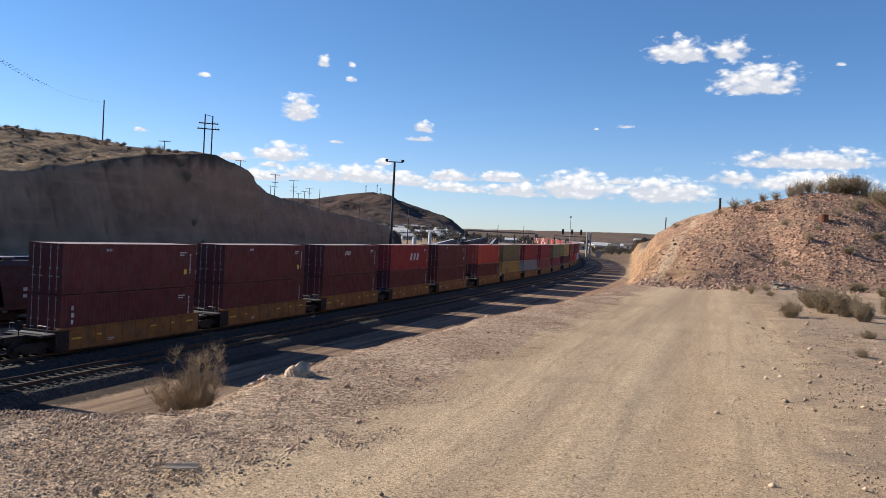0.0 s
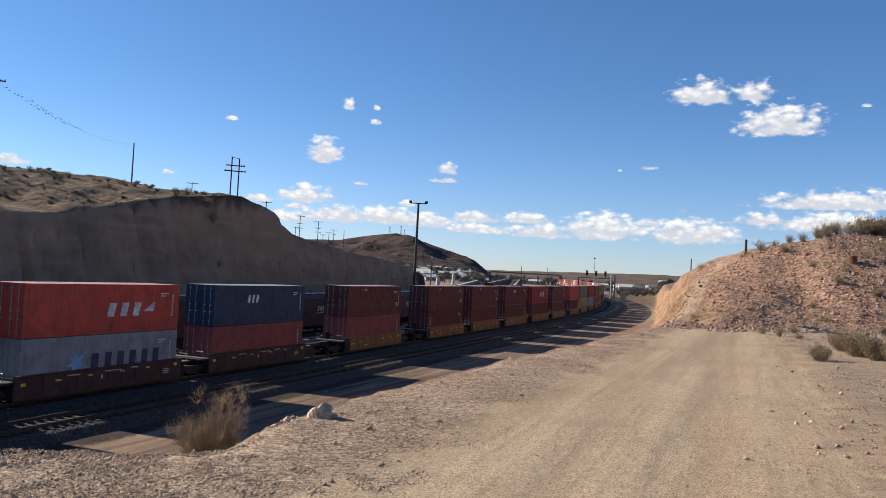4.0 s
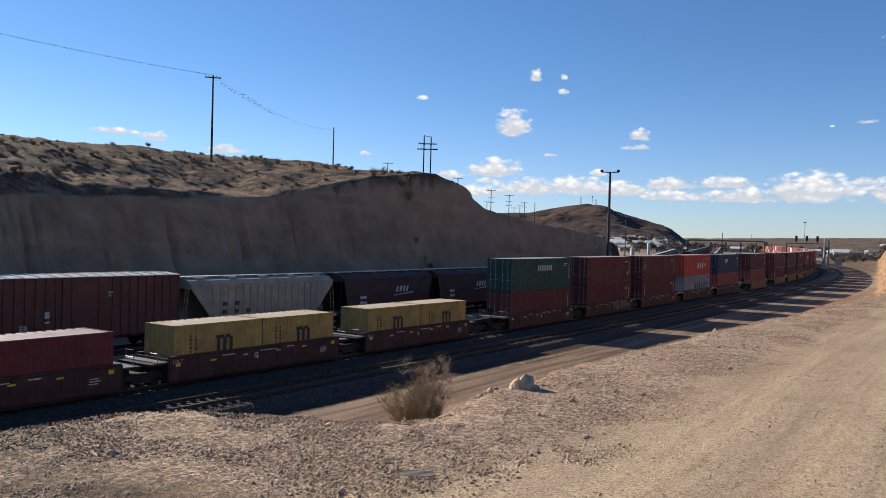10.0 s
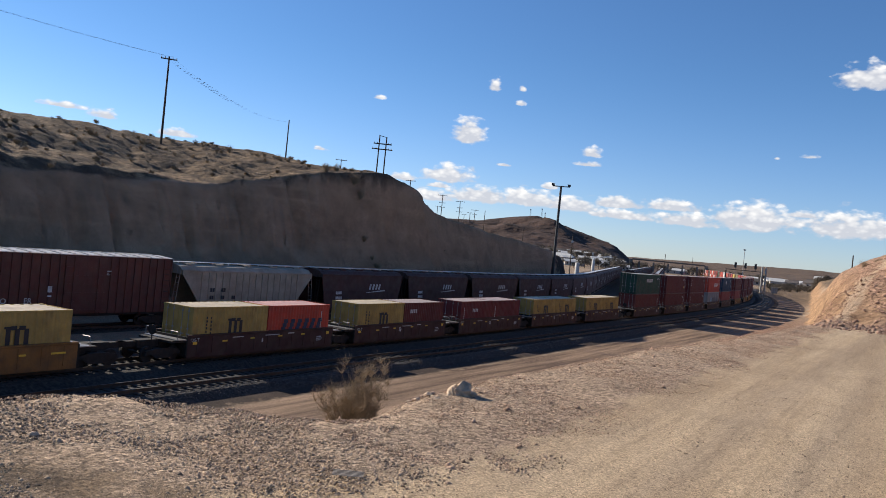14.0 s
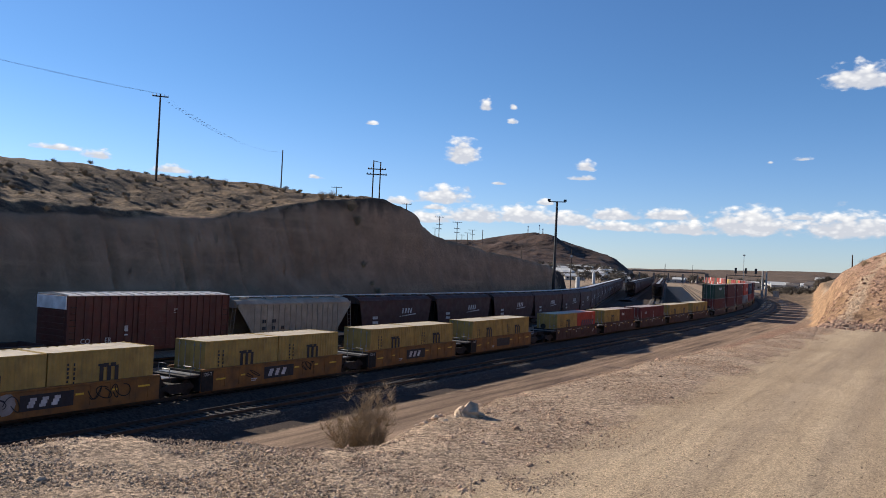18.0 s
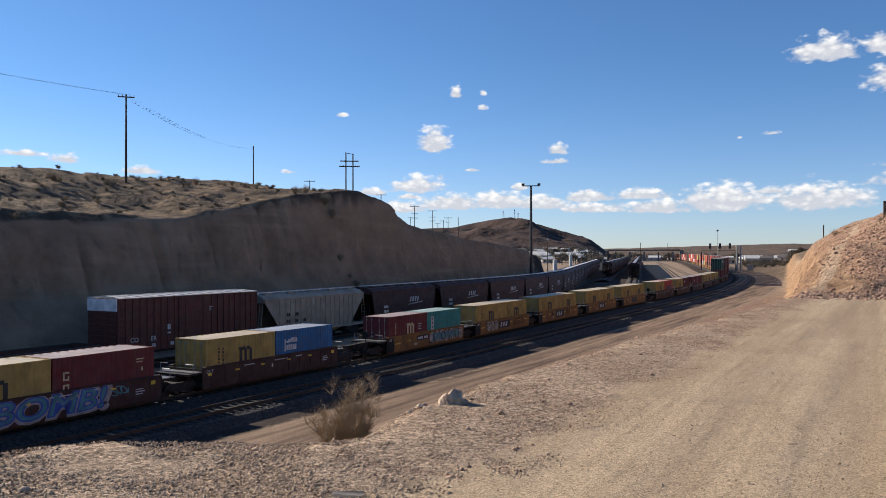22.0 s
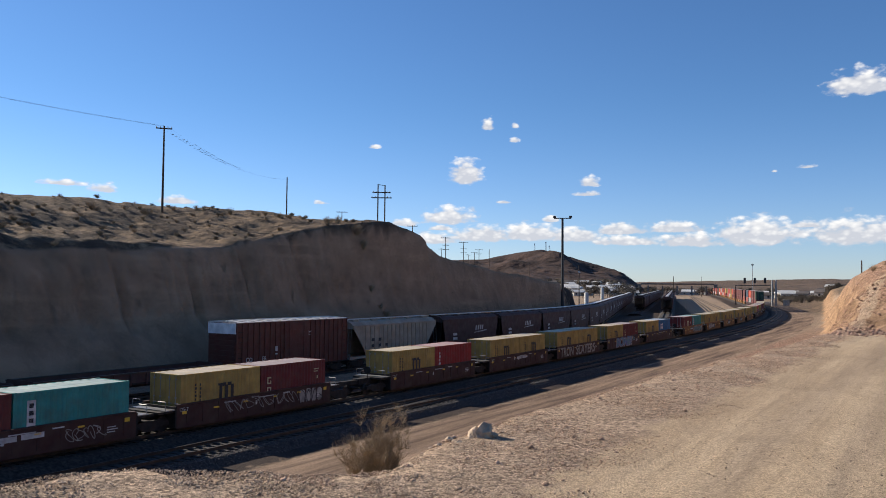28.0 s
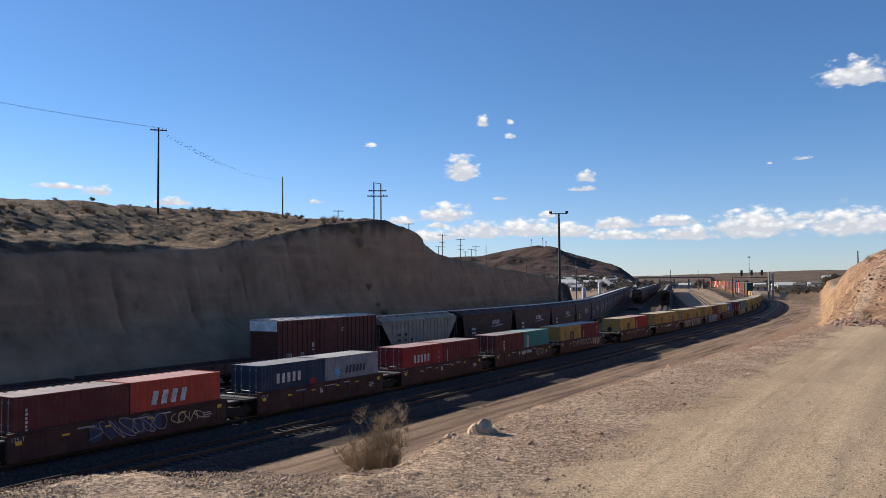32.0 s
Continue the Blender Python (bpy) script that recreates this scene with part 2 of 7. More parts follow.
BLACK_STEEL = surface("black_running_gear_steel", (0.02, 0.018, 0.016), rough=0.75, metal=0.3, dirt=(0.06, 0.04, 0.03), dirt_amount=0.6)
GALVANISED = surface("galvanised_steel", (0.34, 0.34, 0.34), rough=0.5, metal=0.7, dirt=(0.2, 0.17, 0.14), dirt_amount=0.4)
WHITE_MARK = surface("white_stencil_paint", (0.62, 0.62, 0.60), rough=0.6, dirt=(0.2, 0.12, 0.1), dirt_amount=0.5)
BAND_WHITE = surface("white_enamel", (0.80, 0.80, 0.79), rough=0.5)
BLACK_MARK = surface("black_stencil_paint", (0.02, 0.02, 0.025), rough=0.6)
BLUE_MARK = surface("navy_stencil_paint", (0.014, 0.03, 0.07), rough=0.6)
SKY_MARK = surface("pale_blue_stencil_paint", (0.18, 0.42, 0.62), rough=0.6)
YELLOW_MARK = surface("reflective_yellow_strip", (0.80, 0.50, 0.05), rough=0.4)
CREAM_MARK = surface("cream_stencil_paint", (0.55, 0.46, 0.27), rough=0.6)
SILVER_SPRAY = surface("silver_spray_paint", (0.33, 0.32, 0.31), rough=0.5, metal=0.3, spread=0.2)
TAN_SPRAY = surface("tan_spray_paint", (0.24, 0.19, 0.12), rough=0.5, spread=0.25)
TEAL_SPRAY = surface("teal_spray_paint", (0.07, 0.24, 0.28), rough=0.5, spread=0.2)
DULL_BLUE_SPRAY = surface("faded_blue_spray_paint", (0.035, 0.05, 0.10), rough=0.6, spread=0.2)
BLUE_SPRAY = surface("blue_spray_paint", (0.04, 0.10, 0.38), rough=0.5, spread=0.2)
RAIL_STEEL = surface("worn_rail_steel", (0.06, 0.044, 0.034), rough=0.6, metal=0.3, grain=40)
TIE_WOOD = surface("creosoted_tie_wood", (0.032, 0.025, 0.020), rough=0.9, bump=0.4, per_object=0.25)
POLE_WOOD = surface("weathered_pole_wood", (0.06, 0.042, 0.03), rough=0.9, bump=0.4, streak=0.3)
DARK_METAL = surface("dark_painted_metal", (0.03, 0.03, 0.032), rough=0.5, metal=0.4)
WIRE = surface("bare_wire", (0.10, 0.10, 0.105), rough=0.5, metal=0.6)
CONCRETE = surface("pale_concrete", (0.35, 0.335, 0.31), rough=0.85, bump=0.3)
STONE = surface("pale_tan_stone", (0.52, 0.385, 0.265), rough=0.95, bump=0.8, bump_scale=14, spread=0.18, blotch=9, per_object=0.15)
HILL_STONE = surface("reddish_brown_stone", (0.30, 0.185, 0.125), rough=0.95, bump=0.8, bump_scale=12, spread=0.18, blotch=5, per_object=0.25)
TWIG = surface("dry_tan_twigs", (0.30, 0.225, 0.14), rough=0.9)
SAGE = surface("dry_sage_leaves", (0.115, 0.090, 0.052), rough=0.9, per_object=0.2)
TREE_LEAF = surface("dusty_tree_leaves", (0.105, 0.085, 0.062), rough=0.9, per_object=0.3)


def ground_material():
    """Dry ground: tan road dirt, pinkish gravel, railway bed with the train's shadow painted in, and clay banks, mixed
    by zone.
    """
    mat = bpy.data.materials.new("dry_desert_ground")
    mat.use_nodes = True
    nt = mat.node_tree
    link, bsdf = nt.links.new, nt.nodes["Principled BSDF"]
    coord = nt.nodes.new("ShaderNodeTexCoord")
    zone = nt.nodes.new("ShaderNodeVertexColor")
    zone.layer_name = "zone"
    parts = nt.nodes.new("ShaderNodeSeparateColor")
    link(zone.outputs["Color"], parts.inputs[0])

    def noise_of(scale, detail=6.0, rough=0.6, stretch=None):
        tex = nt.nodes.new("ShaderNodeTexNoise")
        tex.inputs["Scale"].default_value, tex.inputs["Detail"].default_value, tex.inputs["Roughness"].default_value = scale, detail, rough
        if stretch:
            mp = nt.nodes.new("ShaderNodeMapping")
            mp.vector_type = "TEXTURE"
            mp.inputs["Scale"].default_value, mp.inputs["Rotation"].default_value = tuple(1 / k for k in stretch), (0, 0, -HEAD)
            link(coord.outputs["Object"], mp.inputs[0]), link(mp.outputs[0], tex.inputs["Vector"])
        else:
            link(coord.outputs["Object"], tex.inputs["Vector"])
        return tex.outputs[0]

    def ramp(value, low, high, a=0.0, b=1.0):
        nd = nt.nodes.new("ShaderNodeMapRange")
        for key, v in (("From Min", low), ("From Max", high), ("To Min", a), ("To Max", b)):
            nd.inputs[key].default_value = v
        link(value, nd.inputs["Value"])
        return nd.outputs[0]

    def mixed(a, b, factor, kind="MIX"):
        nd = nt.nodes.new("ShaderNodeMix")
        nd.data_type, nd.blend_type = "RGBA", kind
        for socket, v in (("A", a), ("B", b), ("Factor", factor)):
            if isinstance(v, tuple):
                nd.inputs[socket].default_value = (*v, 1)
            elif isinstance(v, (int, float)):
                nd.inputs[socket].default_value = v
            else:
                link(v, nd.inputs[socket])
        return nd.outputs["Result"]

    def calc(op, a, b):
        nd = nt.nodes.new("ShaderNodeMath")
        nd.operation, nd.use_clamp = op, True
        for i, v in enumerate((a, b)):
            if isinstance(v, (int, float)):
                nd.inputs[i].default_value = v
            else:
                link(v, nd.inputs[i])
        return nd.outputs[0]

    def pebbles(scale):
        """Random shade and rounded height of packed stones."""
        cell = nt.nodes.new("ShaderNodeTexVoronoi")
        cell.inputs["Scale"].default_value = scale
        link(coord.outputs["Object"], cell.inputs["Vector"])
        grey = nt.nodes.new("ShaderNodeSeparateColor")
        link(cell.outputs["Color"], grey.inputs[0])
        return grey.outputs[0], cell.outputs["Distance"]

    def speckle(cell, low, high):
        """Single stones standing out from the soil."""
        return calc("MULTIPLY", ramp(cell[1], 0.42, 0.28), ramp(cell[0], low, high))

    blotch, grit, fine = noise_of(0.35), noise_of(9, 8, 0.7), noise_of(60, 5, 0.7)
    small, stones, rocks = pebbles(85), pebbles(30), pebbles(7)
    desert = mixed((0.24, 0.172, 0.118), (0.40, 0.295, 0.20), ramp(blotch, 0.3, 0.7))
    tracks, treads = noise_of(1.1, 7, 0.65, (1.0, 0.05, 1)), noise_of(7, 5, 0.7, (1.0, 0.03, 1))
    road = mixed((0.41, 0.29, 0.18), (0.62, 0.465, 0.30), ramp(tracks, 0.3, 0.68))
    road = mixed(road, (0.27, 0.195, 0.128), ramp(treads, 0.52, 0.72, 0, 0.45))
    road = mixed(road, (0.26, 0.19, 0.13), ramp(noise_of(0.6, 8, 0.7), 0.52, 0.8, 0, 0.55))
    gravel = mixed((0.17, 0.118, 0.081), (0.66, 0.475, 0.325), ramp(stones[0], 0.05, 0.95))
    gravel = mixed(gravel, (0.27, 0.20, 0.135), ramp(noise_of(1.2, 6, 0.6), 0.4, 0.75, 0, 0.5))
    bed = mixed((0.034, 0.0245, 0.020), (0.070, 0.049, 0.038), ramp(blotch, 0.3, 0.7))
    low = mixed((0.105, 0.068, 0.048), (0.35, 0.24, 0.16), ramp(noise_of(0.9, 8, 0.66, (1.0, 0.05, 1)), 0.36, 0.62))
    streaks = noise_of(0.7, 9, 0.66, (1.0, 1.0, 0.34))
    clay = mixed((0.25, 0.158, 0.098), (0.39, 0.248, 0.156), ramp(noise_of(0.3, 9, 0.66), 0.36, 0.64))
    clay = mixed(clay, (0.12, 0.078, 0.054), ramp(streaks, 0.52, 0.75, 0, 0.35))
    clay = mixed(clay, (0.46, 0.30, 0.185), ramp(noise_of(0.35, 6, 0.55, (0.18, 0.18, 2.4)), 0.52, 0.72, 0, 0.6))
    clay = mixed(clay, (0.06, 0.04, 0.029), ramp(noise_of(1.3, 6, 0.6, (1.0, 1.0, 0.22)), 0.62, 0.72, 0, 0.3))

    def weight(channel):
        return ramp(calc("ADD", parts.outputs[channel], ramp(noise_of(1.3, 6), 0.3, 0.7, -0.28, 0.28)), 0.35, 0.65)

    tone = nt.nodes.new("ShaderNodeVertexColor")
    tone.layer_name = "tone"
    tones = nt.nodes.new("ShaderNodeSeparateColor")
    link(tone.outputs["Color"], tones.inputs[0])
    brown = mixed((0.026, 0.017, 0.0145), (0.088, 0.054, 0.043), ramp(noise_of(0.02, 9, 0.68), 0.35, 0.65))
    pink = mixed((0.14, 0.077, 0.054), (0.50, 0.31, 0.21), ramp(rocks[0], 0.05, 0.95))
    pink = mixed(pink, (0.27, 0.19, 0.125), ramp(noise_of(0.5, 8, 0.65), 0.42, 0.72, 0, 0.75))
    pink = mixed(pink, (0.09, 0.058, 0.042), ramp(noise_of(1.4, 8, 0.7), 0.56, 0.74, 0, 0.6))
    ochre = mixed((0.12, 0.066, 0.038), (0.45, 0.285, 0.165), ramp(noise_of(0.9, 9, 0.70), 0.34, 0.64))
    scrub = mixed((0.055, 0.038, 0.027), (0.33, 0.225, 0.135), ramp(noise_of(0.55, 11, 0.82), 0.41, 0.61))
    scrub = mixed(scrub, (0.075, 0.054, 0.040), ramp(noise_of(0.16, 9, 0.74), 0.46, 0.58, 0, 0.85))
    colour = mixed(desert, clay, zone.outputs["Alpha"])
    colour = mixed(colour, scrub, tone.outputs["Alpha"])
    colour = mixed(colour, pink, tones.outputs["Green"])
    colour = mixed(colour, ochre, tones.outputs["Blue"])
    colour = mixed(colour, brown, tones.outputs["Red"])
    colour = mixed(colour, gravel, weight("Green"))
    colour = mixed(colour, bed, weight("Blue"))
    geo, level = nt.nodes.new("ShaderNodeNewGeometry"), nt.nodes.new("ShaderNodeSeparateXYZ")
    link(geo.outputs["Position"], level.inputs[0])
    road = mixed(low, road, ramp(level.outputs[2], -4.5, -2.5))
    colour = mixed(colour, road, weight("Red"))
    lanes = noise_of(1.6, 3, 0.5, (1.0, 0.012, 1))
    colour = mixed(colour, (0.72, 0.72, 0.76), calc("MULTIPLY", ramp(lanes, 0.50, 0.62), calc("MULTIPLY", parts.outputs["Red"], 0.55)), "MULTIPLY")
    colour = mixed(colour, mixed((0.45, 0.45, 0.45), (1.5, 1.5, 1.5), small[0]), 0.8, "MULTIPLY")
    colour = mixed(colour, mixed((0.65, 0.65, 0.65), (1.3, 1.3, 1.3), grit), 0.75, "MULTIPLY")
    colour = mixed(colour, mixed((0.4, 0.4, 0.4), (1.55, 1.55, 1.55), fine), 0.8, "MULTIPLY")
    colour = mixed(colour, (0.2, 0.2, 0.2), calc("MULTIPLY", speckle(small, 0.74, 0.80), 0.8), "MULTIPLY")
    colour = mixed(colour, (0.45, 0.45, 0.45), calc("MULTIPLY", speckle(stones, 0.90, 0.93), 0.7), "MULTIPLY")
    link(colour, bsdf.inputs["Base Color"])
    bsdf.inputs["Roughness"].default_value = 0.95
    bsdf.inputs["Specular IOR Level"].default_value = 0.15
    bump = nt.nodes.new("ShaderNodeBump")
    bump.inputs["Strength"].default_value, bump.inputs["Distance"].default_value = 1.0, 0.05
    relief = calc("ADD", calc("MULTIPLY", grit, 0.40), calc("MULTIPLY", fine, 0.24))
    relief = calc("ADD", relief, calc("MULTIPLY", speckle(small, 0.5, 0.6), 0.10))
    relief = calc("ADD", relief, calc("MULTIPLY", treads, 0.12))
    relief = calc("ADD", relief, calc("MULTIPLY", speckle(stones, 0.3, 0.5), calc("MULTIPLY", parts.outputs["Green"], 0.25)))
    link(relief, bump.inputs["Height"])
    # the broken faces of hill and bank
    coarse = nt.nodes.new("ShaderNodeBump")
    coarse.inputs["Distance"].default_value = 0.5
    link(calc("MULTIPLY", calc("ADD", tones.outputs["Green"], calc("ADD", tone.outputs["Alpha"], calc("MULTIPLY", zone.outputs["Alpha"], 0.45))), 0.7), coarse.inputs["Strength"])
    link(noise_of(1.3, 8, 0.62), coarse.inputs["Height"])
    folds = nt.nodes.new("ShaderNodeBump")
    folds.inputs["Distance"].default_value = 28.0
    link(calc("MULTIPLY", tones.outputs["Red"], 0.9), folds.inputs["Strength"])
    link(noise_of(0.011, 5, 0.55), folds.inputs["Height"])
    link(folds.outputs[0], coarse.inputs["Normal"])
    link(coarse.outputs[0], bump.inputs["Normal"])
    link(bump.outputs[0], bsdf.inputs["Normal"])
    return mat


GROUND = ground_material()


# ---------------------------------------------------------------- building helpers
class Shape:
    """Vertices and faces of one part."""

    def __init__(self):
        self.v, self.f = [], []

    def add(self, verts, faces):
        k = len(self.v)
        self.v += [tuple(p) for p in verts]
        self.f += [tuple(i + k for i in f) for f in faces]
        return self

    def box(self, x0, y0, z0, x1, y1, z1, m=None):
        pts = [Vector((x, y, z)) for z in (z0, z1) for y in (y0, y1) for x in (x0, x1)]
        if m:
            pts = [m @ p for p in pts]
        return self.add(pts, [(0, 2, 3, 1), (4, 5, 7, 6), (0, 1, 5, 4), (2, 6, 7, 3), (0, 4, 6, 2), (1, 3, 7, 5)])

    def tube(self, a, b, r0, r1=None, n=8, caps=True):
        a, b = Vector(a), Vector(b)
        r1 = r0 if r1 is None else r1
        turn = (b - a).to_track_quat("Z", "Y")
        ring = [Vector((math.cos(i * math.tau / n), math.sin(i * math.tau / n), 0)) for i in range(n)]
        pts = [a + turn @ (p * r0) for p in ring] + [b + turn @ (p * r1) for p in ring]
        faces = [(i, (i + 1) % n, n + (i + 1) % n, n + i) for i in range(n)]
        if caps:
            faces += [tuple(reversed(range(n))), tuple(range(n, 2 * n))]
        return self.add(pts, faces)

    def prism(self, outline, axis, a, b):
        """A flat outline (u, w) pushed along axis 0 (outline in y, z) or axis 1 (outline in x, z)."""
        n = len(outline)
        pts = [(t, u, w) if axis == 0 else (u, t, w) for t in (a, b) for u, w in outline]
        return self.add(pts, [(i, (i + 1) % n, n + (i + 1) % n, n + i) for i in range(n)] + [tuple(reversed(range(n))), tuple(range(n, 2 * n))])

    def mesh(self, name, material):
        me = bpy.data.meshes.new(name)
        me.from_pydata(self.v, [], self.f)
        bm = bmesh.new()
        bm.from_mesh(me)
        bmesh.ops.recalc_face_normals(bm, faces=bm.faces)
        bm.to_mesh(me)
        bm.free()
        me.materials.append(material)
        return me


def part(name, shape, material, parent, label=""):
    ob = new(name, shape.mesh(name, material) if isinstance(shape, Shape) else shape)
    ob.parent = parent
    return tagged(ob, label) if label else ob


def thing(name, label, category, group="", kind=""):
    return tagged(new(name), label, category, group, kind)


# ---------------------------------------------------------------- the ground
BANK_TOP = ([-140, 42, 64, 74.5, 90, 101, 107, 111, 114, 119, 127, 148, 166, 178, 184.5, 191, 400],
            [4.4, 4.6, 4.83, 6.0, 9.1, 10.1, 8.9, 7.1, 6.1, 5.5, 4.6, 3.5, 2.7, 1.5, 0.0, -5.5, -6.8])
FAR_HILL = ([-40, -16, -12, -10.4, -8.9, -7.35, -5.8, -5, -3.4, -1.8, -0.6, 0.6, 1.2, 1.8, 2.4, 40], [20, 40, 50, 54, 54, 61, 68, 70, 59, 49, 40, 30, 19, 7, 0, 0])
CREST = ([-60, 10, 16, 16.7, 17.2, 17.6, 18.0, 18.7, 20, 22, 24, 26, 29, 33.5, 41, 60], [27.5, 28.2, 28.5, 28.9, 29.7, 30.4, 30.7, 30.5, 30.4, 30.35, 30.35, 30.4, 30.6, 31.0, 31.3, 32])


def ridges(x, y, scale, seed):
    """Smooth, repeatable roughness from a few crossing waves."""
    out, rng = np.zeros_like(x), np.random.RandomState(seed)
    for i in range(9):
        a, k, ph = rng.uniform(0, math.tau), (1.55 ** i) / scale, rng.uniform(0, math.tau, 2)
        out += np.sin(k * (x * math.cos(a) + y * math.sin(a)) + ph[0] + 1.3 * np.sin(k * 0.6 * (x * math.sin(a) - y * math.cos(a)) + ph[1])) / (1.35 ** i)
    return out / 3.0


def ground_at(x, y):
    """Height and zone weights (road, gravel, bed, clay) of the ground."""
    x, y = np.asarray(x, float), np.asarray(y, float)
    dx, dy = x - ORIGIN.x, y - ORIGIN.y
    s, q = dx * U.x + dy * U.y, dx * N.x + dy * N.y
    r, az = np.hypot(x, y), np.degrees(np.arctan2(x, y))

    def lateral(line):
        ls = (line[:, 1] - ORIGIN.x) * U.x + (line[:, 2] - ORIGIN.y) * U.y
        lq = (line[:, 1] - ORIGIN.x) * N.x + (line[:, 2] - ORIGIN.y) * N.y
        return np.interp(s, ls, lq)

    qm = q - lateral(MAIN) - 1.35
    climb = np.where(s < 600, 0.0048 * np.maximum(0, s - 70), 2.544)
    bed = BED + climb
    rough = ridges(x, y, 3.0, 3)
    z = bed.copy()
    # the bench with the dirt road, its gravel crest and the slope down to the tracks
    crest = np.interp(s, *CREST) + 0.12 * ridges(x, y, 0.8, 7)
    bench = np.interp(s, [-200, 48, 75, 110, 160, 260], [0, 0, -1.3, -3.6, -5.0, -5.2])
    slope = np.clip((qm - (crest - 13.5)) / 13.5, 0, 1)
    z_right = bed + (np.maximum(bench, bed + 0.3) - bed) * slope ** 1.15
    z = np.where(qm > 8, z_right, z)
    berm = np.exp(-((qm - crest) / 1.5) ** 2) * (1 - smooth(60, 90, s))
    z = z + berm * (0.03 + 0.05 * ridges(x, y, 0.9, 8))
    side = smooth(35.4, 37.0, qm + 0.35 * ridges(x, y, 1.3, 6)) * (s < 60)
    z = z + side * 0.07 * (1 + ridges(x, y, 1.2, 5)) + smooth(39, 42, qm) * (s < 60) * 0.1
    # the right-hand hill
    edge = x - (0.232 * y - 0.3 + 0.5 * np.sin(y * 0.22))
    toe = y - (34.5 + 0.22 * (x - 11) + 0.8 * np.sin(x * 0.5))
    face = np.clip(toe / 15, 0, 1)
    hill = 4.5 * (0.25 * smooth(0, 1, face) + 0.75 * face) * (1 + 0.020 * np.clip(x - 15, 0, 16))
    hill = hill * (1 - 0.9 * smooth(70, 150, toe)) * np.interp(edge, [0, 0.7, 2.0, 4.0, 6.5, 9.0, 12.0], [0, 0.15, 0.30, 0.54, 0.80, 0.96, 1.0])
    lumps = smooth(0, 4, edge) * smooth(0, 4, toe) * (1 - smooth(150, 250, toe))
    hill = hill + lumps * (0.17 * ridges(x, y, 2.3, 11) + 0.16 * ridges(x, y, 0.8, 12) * (1 + 2.2 * smooth(5, 1.5, edge)))
    gully = np.exp(-((edge - 7 - 0.12 * toe) / 1.3) ** 2) * smooth(1, 5, toe) * (1 - smooth(14, 20, toe))
    hill = hill - 0.3 * gully
    on_hill = (edge > 0) & (toe > 0) & (qm > 12)
    z = np.where(on_hill, z * (1 - smooth(0, 4, edge) * smooth(0, 3, toe)) + hill, z)
    # the cut bank behind the yard track, and the hill over it
    inside = bank_depth(s, q)
    top = np.interp(s, *BANK_TOP)
    top = top + (0.4 * ridges(s, q * 0, 5.0, 21) + 0.2 * ridges(s, q * 0, 1.5, 22)) * (top > -5) * (1 - 0.6 * smooth(80, 95, s))
    gul = 0.8 * ridges(s * 1.0, q * 0.35, 4.5, 31) + 0.22 * ridges(s, q * 0.3, 1.3, 33)
    run = np.interp(s, [72, 98, 150], [10.0, 6.0, 3.0])
    lip = np.maximum(run, 6.0) - 0.4
    w = inside + gul * smooth(0.3, 2.5, inside) * (1 - smooth(lip - 0.6, lip + 2.4, inside))
    wall = np.clip(w / run, 0, 1)
    fissure = np.clip(0.22 - np.abs(ridges(s + 0.25 * q, q * 0.05, 3.4, 35)), 0, 1) / 0.22 + 0.6 * np.clip(0.15 - np.abs(ridges(s + 0.25 * q, q * 0.05, 1.5, 36)), 0, 1) / 0.15
    wall = wall - 0.085 * fissure * smooth(0.35, 0.6, wall) * (1 - smooth(0.86, 1.0, wall))
    wall = np.where(s < 110, np.interp(wall, [0, 0.55, 0.72, 0.9, 1.0], [0, 0.46, 0.76, 0.97, 1.0]), 0.55 * wall + 0.45 * smooth(0, 1, wall))
    z_bank = bed + np.maximum(0, top - bed) * wall
    back = np.maximum(0, inside - lip)
    keep = smooth(0, 34, back) * (1 - smooth(0, 30, s - (77 + 0.95 * inside)))
    # a steep shoulder stands over the cut where the hill is highest
    shoulder = np.interp(s + 2.5 * ridges(x, y, 4.0, 43), [0, 43, 52, 62, 71], [2.5, 2.2, 1.4, 0.8, 0.0])
    shoulder = np.minimum(shoulder * (1 + 0.25 * ridges(x, y, 2.6, 44)), 0.58 * back)
    rise = shoulder + (12.6 - top - shoulder) * keep
    rise = rise + (0.42 * ridges(x, y, 5.0, 41) + (0.32 * ridges(x, y, 1.9, 42) + 0.12 * ridges(x, y, 0.8, 45)) * (1 - smooth(25, 45, back))) * smooth(0, 3, back) * (top > -5)
    fall = smooth(60, 260, back) * 9.0
    z = np.where(inside > 0, np.maximum(bed, z_bank + rise - fall), z)
    # the yard beyond, the distant plain, the brown hill and the skyline
    far = smooth(600, 1100, r)
    lump = np.interp(az, *FAR_HILL) * smooth(950, 1400, r) * (1 - smooth(1450, 2300, r))
    spurs = 0.42 * (0.55 - np.abs(ridges(x + 0.25 * y, y * 0.45, 75, 52))) + 0.16 * ridges(x, y, 40, 53)
    lump = lump * (1 + 0.05 * ridges(x, y, 60, 51) + (spurs - 0.14) * (1 - smooth(1260, 1385, r))) * (lump > 0)
    skyline = (33 + 5 * smooth(3, 7, az) + 10 * smooth(8, 13, az)) * smooth(1800, 3300, r) + 5 * smooth(2400, 3300, r) * ridges(az, az * 0, 3.0, 61)
    near_hill = 11 * np.exp(-((az - 17.5) / 3.0) ** 2) * smooth(260, 420, r) * (1 - smooth(460, 800, r))
    town_rise = 10.0 * smooth(560, 900, r) * smooth(-9, -5, az) * (1 - smooth(-0.8, 2.0, az)) * (1 - smooth(1000, 1400, r))
